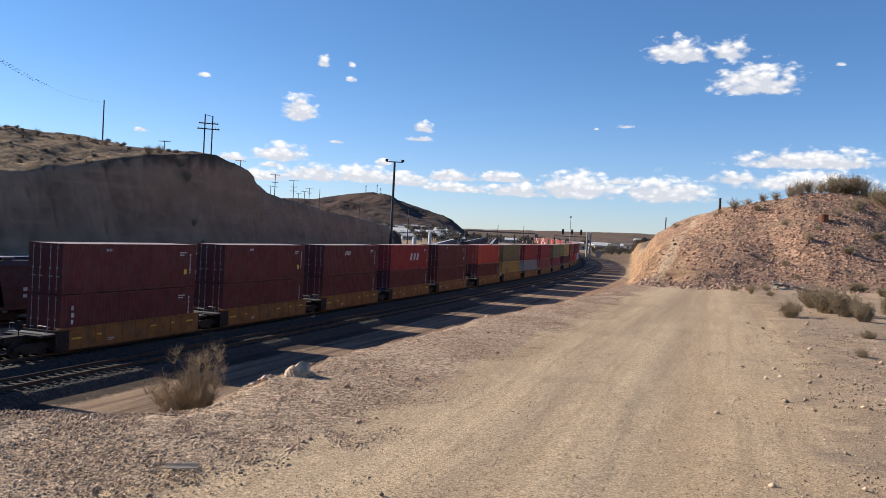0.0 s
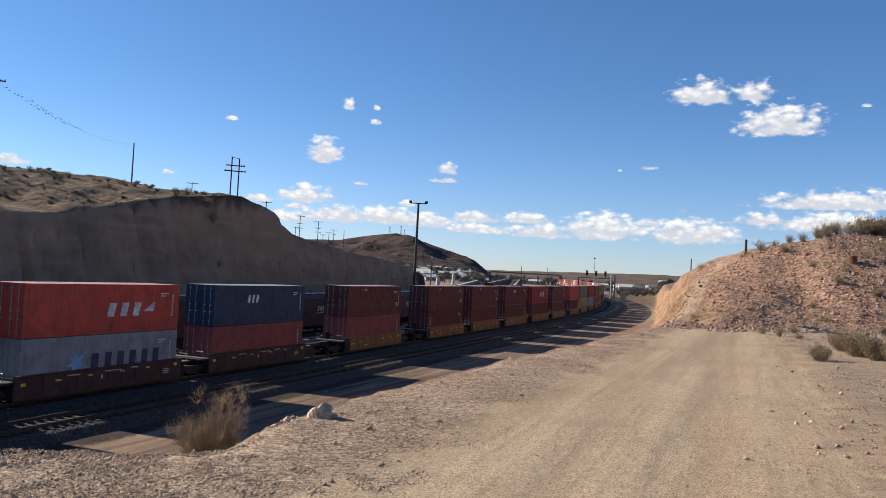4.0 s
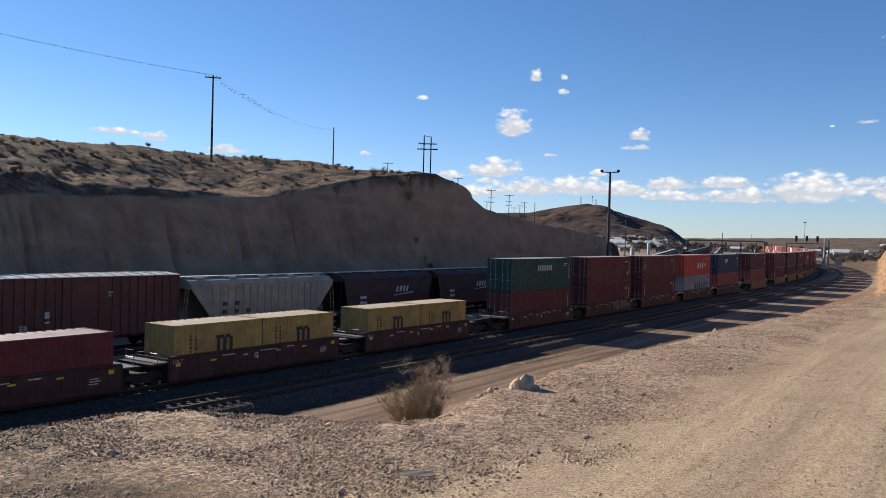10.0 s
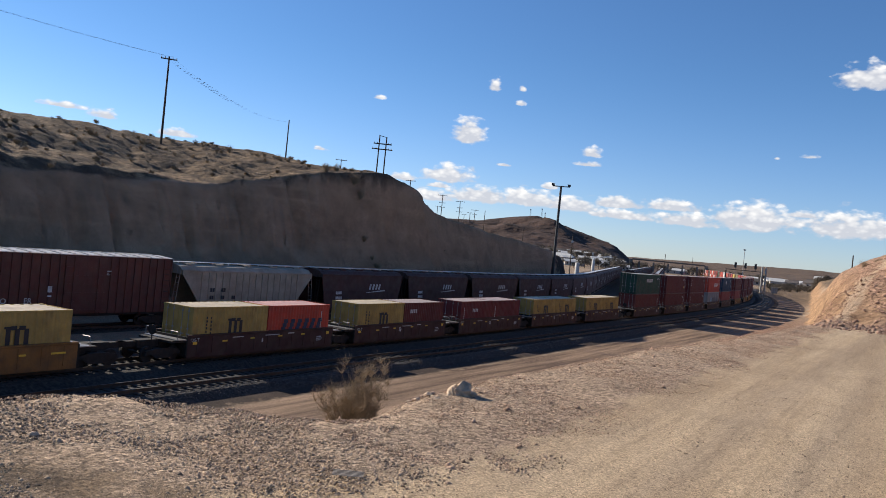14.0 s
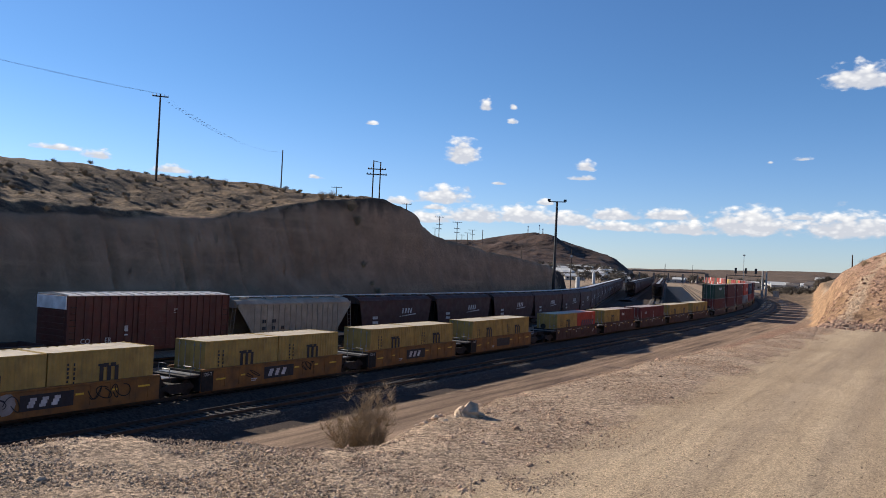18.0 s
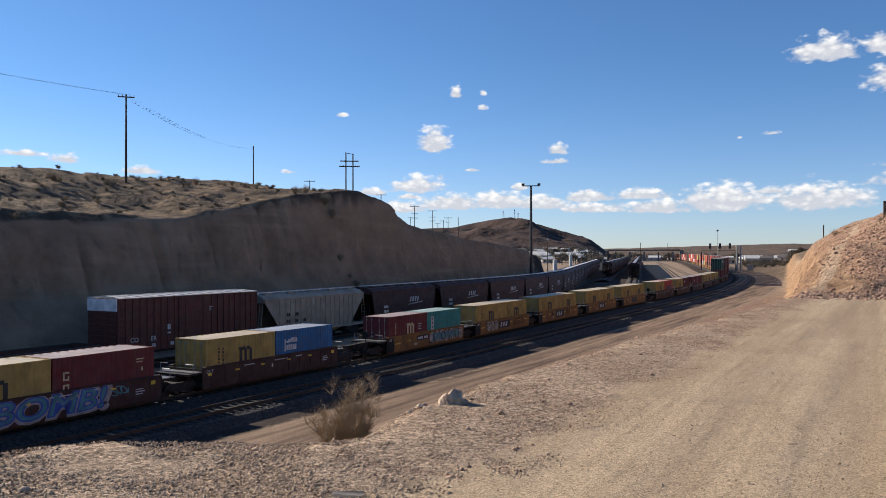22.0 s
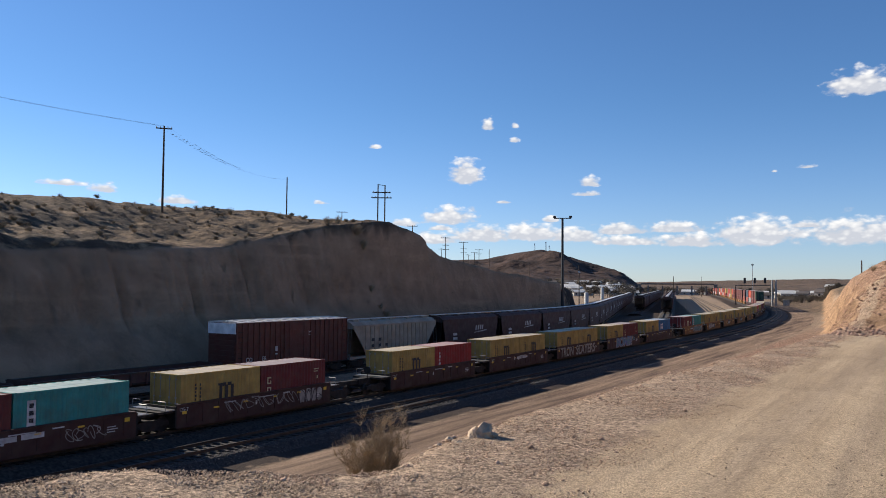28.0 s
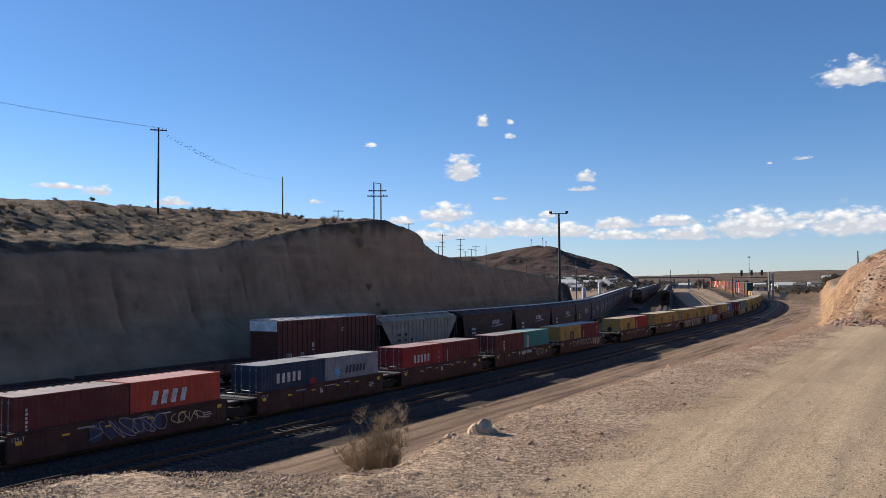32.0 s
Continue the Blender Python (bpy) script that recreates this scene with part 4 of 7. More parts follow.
# Each car of the near train from front to rear: centre behind the reference, well colour, load, well marks.
def car_offset(k):
    known = {-6: -150.6, -5: -136.0, -4: -117.8, -3: -102.1, -2: -86.1, -1: -70.2, 0: -54.5, 1: -34.3, 2: -14.1, 3: 1.9, 4: 17.7, 5: 33.5, 6: 49.5,
             7: 69.0, 8: 84.7, 9: 100.4, 10: 115.8, 11: 131.4, 12: 151.2, 13: 167.0, 14: 183.1, 15: 198.9, 16: 214.4, 17: 234.0, 18: 250.0, 19: 265.7,
             20: 281.2, 21: 297.0, 22: 317.1, 23: 332.6, 24: 348.2, 25: 363.7, 26: 379.2, 27: 399.0}
    if k in known:
        return known[k]
    o, j = -150.6, -6
    while j > k:
        j -= 1
        o -= 19.4 if (-j) % 5 == 0 else 15.7
    return o


def train_at(t):
    return 12.959 * t + 1.0435 * (t / 16) ** 2


LOADS = {
    0: ("yellow", "brown brown"), -1: ("yellow", "brown brown"), -2: ("yellow", "brown brown"), -3: ("yellow", "red brown"), -4: ("yellow", "brown brown"),
    -5: ("yellow", "orange brown"), -6: ("yellow", "olive yellow"), -7: ("yellow", "red grey"), -8: ("yellow", "red salmon"), -9: ("yellow", "olive salmon"),
    -10: ("yellow", "yellow brown"),
    1: ("yellow", "brown salmon"), 2: ("red", "navy salmon"), 3: ("red", "orange grey"), 4: ("red", "brown brown"), 5: ("red", "brown brown"), 6: ("red", "green brown"),
    7: ("red", "yellow+yellow"), 8: ("red", "yellow+yellow"), 9: ("red", "darkred+darkred"), 10: ("red", "yellow+brown"), 11: ("red", "yellow+orange"),
    12: ("yellow", "yellow+yellow"), 13: ("yellow", "yellow+yellow"), 14: ("yellow", "yellow+yellow"), 15: ("yellow", "yellow+yellow"), 16: ("yellow", "darkred+teal"),
    17: ("red", "yellow+blue"), 18: ("red", "yellow+darkred"), 19: ("red", "yellow+yellow"), 20: ("red", "yellow+yellow"), 21: ("red", "yellow+red"),
    22: ("red", "yellow+darkred"), 23: ("red", "brown+teal"), 24: ("red", "red+darkred"), 25: ("red", "navy+grey"), 26: ("red", "brown+orange"), 27: ("red", ""),
}
FAR_LOADS = ["brown green", "green brown", "brown brown", "orange white", "red orange", "white orange", "orange red", "salmon white", "brown orange", "red red"]
WORDS = {"brown": "dull brown", "salmon": "faded red", "red": "red", "darkred": "dark red", "orange": "orange-red", "navy": "navy blue", "grey": "pale grey",
         "green": "dark green", "yellow": "mustard yellow", "olive": "olive", "teal": "teal", "blue": "bright blue", "white": "off-white"}
MOVERS = []
DECK = 0.36
# small reflective strips and stencils that all the wells carry
STRIPS = {"yellow": [(1.1, 0.72, 0.75, 0.09), (3.1, 0.80, 0.35, 0.09), (7.9, 0.86, 0.45, 0.09), (9.9, 0.88, 0.35, 0.09), (11.5, 0.88, 0.75, 0.09)],
          "red": [(0.35, 0.86, 0.30, 0.16), (2.6, 0.92, 0.40, 0.09), (4.9, 0.98, 0.35, 0.09), (7.4, 1.0, 0.35, 0.09), (9.6, 1.02, 0.35, 0.09), (12.2, 0.95, 0.30, 0.2)]}
STENCIL = {"yellow": [(4.0, 0.5, 0.5, 0.05), (4.0, 0.4, 0.4, 0.05)], "red": [(3.4, 1.12, 0.9, 0.05), (6.2, 1.12, 1.3, 0.05), (8.3, 1.15, 0.6, 0.06), (11.2, 0.8, 0.5, 0.05), (11.2, 0.68, 0.6, 0.05), (11.2, 0.56, 0.45, 0.05), (5.9, 0.75, 0.12, 0.22)]}
PLATE = [(5.1, 0.42, 2.7, 0.72)]


def block_word(y, z, h, widths, gap=0.1, lean=0.25):
    """A slanted word as plain blocks, each in three steps."""
    out = []
    for w in widths:
        for i in range(3):
            out.append((y + lean * h * i / 3, z + h * i / 3, 0.62 * w * h, h / 3))
        y += (w + gap) * h
    return out


def vertical_plate(y, z0, z1, w=0.5, n=4):
    return [("plate", WHITE_MARK, [(y, z0, w, z1 - z0)]), ("bars", BLACK_MARK, [(y + 0.1, z0 + 0.1 + i * (z1 - z0 - 0.1) / n, w - 0.2, (z1 - z0) / n * 0.55) for i in range(n)])]


BACK_COLUMN = ("stencil", WHITE_MARK, column(11.5, 0.9, 2.3, 8, 0.14) + [(10.4, 2.3, 0.7, 0.07), (10.4, 2.15, 0.5, 0.06)])
SIDE_MARKS = {
    (3, "upper"): [("wordmark", WHITE_MARK, block_word(5.9, 1.0, 0.8, (1.1, 1.1, 1.1), 0.2) + [(8.9 + 0.12 * i, 1.25 + 0.07 * i, 0.9 - 0.1 * i, 0.05) for i in range(8)]), BACK_COLUMN],
    (3, "lower"): [("star_emblem", SKY_MARK, [(3.75, 1.4, 0.72, 7)]), ("wordmark", BLUE_MARK, block_word(4.9, 0.9, 0.95, (.85,) * 6, 0.22, 0.05)), BACK_COLUMN],
    (-3, "upper"): [("wordmark", WHITE_MARK, block_word(5.9, 1.1, 0.8, (1.1, 1.1, 1.1), 0.2)), BACK_COLUMN],
    (-2, "upper"): [("wordmark", WHITE_MARK, block_word(4.4, 1.9, 0.4, (.7, .7, .7, .7))), BACK_COLUMN],
    (6, "upper"): [("wordmark", WHITE_MARK, block_word(5.0, 1.75, 0.5, (.7,) * 7, 0.15, 0.0)), BACK_COLUMN],
    (2, "upper"): [("wordmark", WHITE_MARK, block_word(4.0, 1.6, 0.6, (.8, .8, .8))), BACK_COLUMN],
    (9, "a"): [("stencil", WHITE_MARK, column(0.55, 0.8, 2.1, 7, 0.12)), ("wordmark", WHITE_MARK, block_word(2.2, 1.6, 0.3, (.8, .8, .8, .8), 0.12, 0))],
    (10, "b"): [("wordmark", WHITE_MARK, block_word(0.9, 1.75, 0.3, (.8, .8, .8, .8), 0.12, 0))],
    (11, "b"): [("wordmark", BLUE_MARK, block_word(1.3, 0.95, 0.75, (.8,) * 6, 0.12, 0.4)), ("stencil", WHITE_MARK, column(5.2, 0.9, 2.2, 2, 0.07, 0.1))],
    (16, "a"): [("emblem", CREAM_MARK, emblem_m(2.8, 0.95, 1.1, 0.95)), ("stencil", CREAM_MARK, column(1.0, 0.7, 2.1, 7, 0.12)), ("stencil", WHITE_MARK, [(4.6, 1.7, 0.5, 0.06), (4.6, 1.5, 0.4, 0.06), (4.6, 1.3, 0.5, 0.06)])],
    (16, "b"): vertical_plate(0.65, 0.75, 2.2, 0.42),
    (23, "b"): vertical_plate(0.65, 0.75, 2.2, 0.42),
    (17, "b"): [("emblem", WHITE_MARK, [(0.85, 1.2, 0.12, 0.8), (1.05, 1.75, 1.1, 0.12), (1.25, 1.87, 0.9, 0.1), (1.5, 1.97, 0.6, 0.08)]), ("wordmark", WHITE_MARK, lettering(1.05, 1.25, 0.36, (.5,) * 5, 0.08))],
    (18, "b"): [("emblem", CREAM_MARK, [(0.55, 1.45, 0.09, 0.42), (0.64, 1.79, 0.25, 0.08), (0.64, 1.45, 0.25, 0.08), (0.81, 1.53, 0.08, 0.12), (0.55, 0.85, 0.09, 0.42), (0.64, 1.19, 0.17, 0.08), (0.64, 0.85, 0.17, 0.08), (0.81, 0.85, 0.08, 0.42)]), ("stencil", CREAM_MARK, [(4.9, 2.0, 0.5, 0.06), (4.9, 1.85, 0.4, 0.06), (5.2, 1.4, 0.12, 0.2)])],
    (24, "a"): [("wordmark", WHITE_MARK, block_word(1.6, 1.3, 0.6, (.7,) * 5, 0.12, 0)), ("stencil", WHITE_MARK, column(5.3, 0.9, 2.2, 3, 0.08))],
    (25, "a"): [("wordmark", WHITE_MARK, block_word(1.4, 1.4, 0.6, (.7,) * 5, 0.12, 0)), ("patch", PAINT["red"], [(4.6, 0.9, 0.6, 0.5)])],
    (25, "b"): [("star_emblem", SKY_MARK, [(1.3, 1.55, 0.45, 7)]), ("wordmark", BLUE_MARK, block_word(2.2, 1.4, 0.5, (.7,) * 6))],
    (26, "b"): [("wordmark", WHITE_MARK, block_word(1.3, 1.3, 0.7, (.8,) * 4))],
    (23, "a"): [("stencil", WHITE_MARK, column(1.6, 0.9, 2.1, 4, 0.24)), ("stencil", WHITE_MARK, [(4.9, 0.35, 0.6, 0.05), (4.9, 0.25, 0.5, 0.05)])],
    (21, "b"): [("stencil", WHITE_MARK, column(0.6, 0.8, 2.2, 5, 0.26))],
}
SIDE_MARKS[(22, "b")] = SIDE_MARKS[(18, "b")]
FRONT_COLUMN = ("stencil", WHITE_MARK, column(0.8, 1.2, 2.4, 3, 0.22))
PLACARD = ("placard", YELLOW_MARK, [(10.9, 0.85, 0.3, 0.34)])
for key in (4, 5):
    for slot in ("upper", "lower"):
        SIDE_MARKS[(key, slot)] = [BACK_COLUMN, FRONT_COLUMN] if key == 4 else [BACK_COLUMN, PLACARD]
for key in (-4, -1, 0, 1):
    SIDE_MARKS[(key, "upper")] = [BACK_COLUMN, PLACARD, ("wordmark", WHITE_MARK, block_word(3.4, 2.45, 0.16, (.7, .7, .7, .7), 0.12, 0))]
SIDE_MARKS[(0, "lower")] = [BACK_COLUMN, FRONT_COLUMN]


def well_marks(k, tone):
    out = [("reflector", YELLOW_MARK, STRIPS[tone]), ("stencil", WHITE_MARK, STENCIL[tone])]
    if tone == "yellow":
        out += [("plate", BLACK_STEEL, [(0.0, 0.15, 0.9, 1.12)])]
    if 12 <= k <= 15:
        out += [("plate", BLACK_MARK, PLATE)]
    if k == 16:
        out += [("plate", BLACK_MARK, [(4.5, 0.72, 2.0, 0.42)])]
    if k in (20, 23):
        out += [("stencil", WHITE_MARK, [(5.0, 0.85, 0.2, 0.28), (5.6, 0.85, 1.0, 0.24), (6.8, 0.87, 1.1, 0.24)])]
    return out


def spray(k, tone, ob):
    """What has been painted or sprayed on single cars."""
    lettered(ob, "lettering", "125-T", WHITE_MARK, 1.402, 0.12 - 6.45, 1.02, 0.2) if k >= 7 else None
    letter = {8: "C", 9: "D", 10: "E", 23: "C", 24: "D", 25: "E"}.get(k)
    if letter:
        lettered(ob, "lettering", letter, WHITE_MARK, 1.402, -0.75, 0.78, 0.3, 0.0, 0.02)
    if 13 <= k <= 15:
        mark_up(ob, [("emblem", WHITE_MARK, block_word(5.45, 0.55, 0.44, (1.15, 1.15, 1.15), 0.22, 0.5))], 6.45, 1.4, x=1.398)
    if k == 16:
        mark_up(ob, [("stencil", WHITE_MARK, lettering(4.65, 0.82, 0.2, (.8,) * 4) + lettering(5.6, 0.82, 0.2, (.7,) * 4))], 6.45, 1.4, x=1.398)
        blobs(ob, SILVER_SPRAY, 0.2, 6.2, 0.25, 1.3, 3, 7), blobs(ob, TEAL_SPRAY, 0.6, 5.6, 0.45, 1.15, 4, 9, 1.397), scrawl(ob, BLACK_MARK, 0.3, 6.0, 0.3, 1.25, 5, 0.05, 9, 1.404)
    if k == 15:
        blobs(ob, SILVER_SPRAY, -4.1, -1.5, 0.3, 1.3, 8, 3), scrawl(ob, BLACK_MARK, -4.1, -1.5, 0.35, 1.25, 9, 0.04, 5, 1.4), scrawl(ob, BLACK_STEEL, 2.2, 4.4, 0.5, 1.2, 10, 0.05, 4)
    if k == 14:
        scrawl(ob, BLACK_STEEL, -2.9, -1.9, 0.6, 1.1, 12, 0.05, 2), scrawl(ob, BLACK_STEEL, 2.2, 3.4, 0.6, 1.2, 13, 0.05, 3)
    if k == 18:
        for bold, mat, x in ((0.05, BLUE_SPRAY, 1.391), (0.0, TEAL_SPRAY, 1.397)):
            lettered(ob, "graffiti", "BOMB!", mat, x, -3.2, 0.3, 1.0, 0.2, bold, 1.45)
        lettered(ob, "graffiti_shadow", "BOMB!", SILVER_SPRAY, 1.386, -3.35, 0.22, 1.06, 0.2, 0.09, 1.45), scrawl(ob, TEAL_SPRAY, 3.2, 4.2, 0.7, 1.2, 6, 0.05, 3)
    if k == 19:
        for bold, mat, x in ((0.06, BLACK_MARK, 1.391), (0.02, SILVER_SPRAY, 1.397)):
            lettered(ob, "graffiti", "TRON", mat, x, -5.6, 0.24, 1.0, 0.1, bold, 0.95), lettered(ob, "graffiti", "SLAYERS", mat, x, -1.2, 0.24, 1.02, 0.1, bold, 1.12)
    if k == 22:
        scrawl(ob, SILVER_SPRAY, -3.0, 3.2, 0.5, 1.25, 21, 0.03, 14), blobs(ob, SILVER_SPRAY, 3.4, 5.6, 0.35, 1.25, 22, 4), scrawl(ob, BLACK_MARK, 3.4, 5.6, 0.4, 1.2, 23, 0.05, 4, 1.4)
    if k == 23:
        scrawl(ob, SILVER_SPRAY, 2.6, 4.6, 0.4, 1.05, 24, 0.035, 7)
    if k == 26:
        blobs(ob, DULL_BLUE_SPRAY, -2.5, 2.0, 0.3, 1.3, 25, 5), scrawl(ob, SILVER_SPRAY, -2.5, 2.0, 0.3, 1.3, 26, 0.04, 7, 1.4), scrawl(ob, CREAM_MARK, 2.6, 4.6, 0.5, 1.1, 27, 0.05, 5)
    if k == 5:
        blobs(ob, TAN_SPRAY, 0.6, 4.9, 0.3, 1.3, 31, 6), scrawl(ob, BLACK_MARK, 0.6, 4.9, 0.3, 1.25, 28, 0.10, 9, 1.4)
    if tone == "red" and k in (11, 20, 21, 18):
        part("emblem", Shape().tube((1.38, 4.35, 0.85), (1.395, 4.35, 0.85), 0.36, n=20), HOPPER_BROWN, ob, "faint round emblem")


def build_near_train():
    for k in range(-56, 28):
        tone, load = LOADS.get(k, ("yellow" if (k // 5) % 2 else "red", FAR_LOADS[k % 10]))
        o = car_offset(k)
        front, rear = abs(o - car_offset(k - 1)) > 17.5, abs(car_offset(k + 1) - o) > 17.5 if k < 27 else True
        colour = {"yellow": "dirty yellow", "red": "dull red-brown"}[tone]
        ob = well_car(tone, rear, front, well_marks(k, tone) if k > -14 else (), f"{colour} steel container well car on the near track")
        MOVERS.append((ob, o, 0.0, 0.0))
        if k > 0:
            spray(k, tone, ob)
        if "+" in load:
            a, b = load.split("+")
            for c, dy, slot in ((a, -3.07, "a"), (b, 3.07, "b")):
                box = container(c, 20, 2.591, f"{WORDS[c]} twenty-foot steel container standing in a well car", SIDE_MARKS.get((k, slot), default_marks(c, 20)))
                MOVERS.append((box, o, dy, DECK))
        elif load:
            upper, lower = load.split()
            for c, z, slot in ((lower, DECK, "lower"), (upper, DECK + 2.91, "upper")):
                where = "on another container" if z > 1 else "in a well car"
                box = container(c, 40, 2.896, f"{WORDS[c]} forty-foot steel container standing {where}", SIDE_MARKS.get((k, slot), default_marks(c, 40)) if k > -14 else ())
                MOVERS.append((box, o, 0.0, z))


def default_marks(c, feet):
    if c == "yellow":
        return [("emblem", BLACK_MARK, emblem_m(2.8, 0.95, 1.1, 0.95)), ("stencil", BLACK_MARK, column(1.0, 0.7, 2.1, 7, 0.12) + column(1.35, 1.0, 2.1, 5, 0.1))]
    if feet == 40:
        return [("stencil", WHITE_MARK, column(11.4, 1.0, 2.3, 8, 0.14))]
    return [("stencil", WHITE_MARK, column(0.55, 0.8, 2.1, 7, 0.12))]


def rolling_pose(line, s, dy, z, wheelbase=7.8, drop=0.0):
    x0, y0, _ = on_line(line, s - wheelbase)
    x1, y1, _ = on_line(line, s + wheelbase)
    h = math.atan2(x1 - x0, y1 - y0)
    pitch = math.atan2(grade(s + wheelbase) - grade(s - wheelbase), 2 * wheelbase)
    m = Matrix.Translation(((x0 + x1) / 2, (y0 + y1) / 2, RAIL + drop + (grade(s - wheelbase) + grade(s + wheelbase)) / 2))
    return m @ Matrix.Rotation(-h, 4, "Z") @ Matrix.Rotation(pitch, 4, "X") @ Matrix.Translation((0, dy, z))


build_near_train()


# ---------------------------------------------------------------- the slow train on the yard track
def hopper_meshes(paint_, ribs, half, rake):
    body = Shape()
    # side and roof section; the ends slope in below the eaves
    prof = [(-1.53, 1.15), (-1.6, 2.6), (-1.53, 4.15), (-1.15, 4.5), (-0.35, 4.66), (0.35, 4.66), (1.15, 4.5), (1.53, 4.15), (1.6, 2.6), (1.53, 1.15)]
    n = len(prof)
    pts = []
    for d, k in ((-1, 0), (-1, 1), (1, 1), (1, 0)):
        for u, w in prof:
            if k == 0:
                pts.append((u, d * (half + 0.0), max(w, 3.9)))
            else:
                pts.append((u, d * (half - rake * (4.0 - min(w, 4.0)) / 2.85), w))
    faces = [(r * n + i, r * n + i + 1, (r + 1) * n + i + 1, (r + 1) * n + i) for r in range(3) for i in range(n - 1)]
    faces += [tuple(range(n)), tuple(range(3 * n, 4 * n)), (n, 2 * n, 3 * n - 1, 2 * n - 1)]
    body.add(pts, faces)
    rib = Shape()
    for x in (-1, 1):
        rib.box(min(x * 1.5, x * 1.62), -half, 4.08, max(x * 1.5, x * 1.62), half, 4.22)
        rib.box(min(x * 1.45, x * 1.6), -half - 0.6, 0.95, max(x * 1.45, x * 1.6), half + 0.6, 1.2)
    roof = Shape()
    roof.box(-0.45, -half - 0.2, 4.74, 0.45, half + 0.2, 4.78)
    for i in range(9):
        roof.box(-0.4, -half + 0.5 + i * 1.78, 4.64, 0.4, -half + 0.6 + i * 1.78, 4.74)
    hatch = Shape()
    hatch.box(-0.18, -0.45, 4.56, 0.18, 0.45, 4.70)
    post = Shape().box(1.56, -0.04, 1.15, 1.625, 0.04, 4.1)
    gates = Shape()
    for y in (-0.5 * half, -0.17 * half, 0.17 * half, 0.5 * half):
        gates.add([(-1.1, y - 1.25, 1.15), (1.1, y - 1.25, 1.15), (1.1, y + 1.25, 1.15), (-1.1, y + 1.25, 1.15), (-0.4, y - 0.35, 0.4), (0.4, y - 0.35, 0.4), (0.4, y + 0.35, 0.4), (-0.4, y + 0.35, 0.4)],
                  [(4, 5, 6, 7), (0, 1, 5, 4), (1, 2, 6, 5), (2, 3, 7, 6), (3, 0, 4, 7)])
    ladders = []
    for d in (-1, 1):
        l = Shape()
        l.box(-1.5, min(d * half, d * (half + 0.7)), 0.95, 1.5, max(d * half, d * (half + 0.7)), 1.08)
        for x in (-1.45, 1.1):
            for dx in (0, 0.35):
                l.tube((x + dx, d * (half + 0.45), 1.0), (x + dx, d * (half + 0.1), 4.3), 0.025, n=5)
            for j in range(9):
                f = j / 9
                l.tube((x, d * (half + 0.45 - 0.35 * f), 1.1 + 3.2 * f), (x + 0.35, d * (half + 0.45 - 0.35 * f), 1.1 + 3.2 * f), 0.018, n=4)
        ladders.append(l.mesh("end_ladder", GALVANISED if ribs else BLACK_STEEL))
    return dict(body=body.mesh("body", paint_), rib=rib.mesh("side_sill", paint_), post=post.mesh("rib", paint_) if ribs else None, ribs=ribs, half=half, roof=roof.mesh("roof_walk", CAR_ROOF), hatch=hatch.mesh("roof_hatch", paint_),
                gates=gates.mesh("discharge_gate", paint_), ladders=ladders)


HOPPERS = {"grey": hopper_meshes(HOPPER_GREY, 16, 7.7, 2.3), "brown": hopper_meshes(HOPPER_BROWN, 0, 6.9, 0.7)}


def hopper(tone, label, marks=()):
    m = HOPPERS[tone]
    ob = thing("covered_hopper", label, "rail car", "covered hoppers")
    half = m["half"]
    for key, name in (("body", "body"), ("rib", "side_sill"), ("roof", "roof_walk"), ("gates", "discharge_gate")):
        part(name, m[key], None, ob)
    for i in range(5):
        for x in (-0.7, 0.7):
            part("roof_hatch", m["hatch"], None, ob).location = (x, -half + 1.3 + i * (2 * half - 2.6) / 4, 0)
    for i in range(m["ribs"]):
        part("rib", m["post"], None, ob).location.y = -half + 2.0 + (2 * half - 4.0) * i / (m["ribs"] - 1)
    for l in m["ladders"]:
        part("end_ladder", l, None, ob)
    truck(ob, -half + 1.3), truck(ob, half - 1.3)
    part("coupler", Shape().box(-0.15, half, 0.75, 0.15, half + 0.9, 1.02).box(-0.15, -half - 0.9, 0.75, 0.15, -half, 1.02), BLACK_STEEL, ob)
    mark_up(ob, marks, half, 4.7, x=1.665)
    return ob


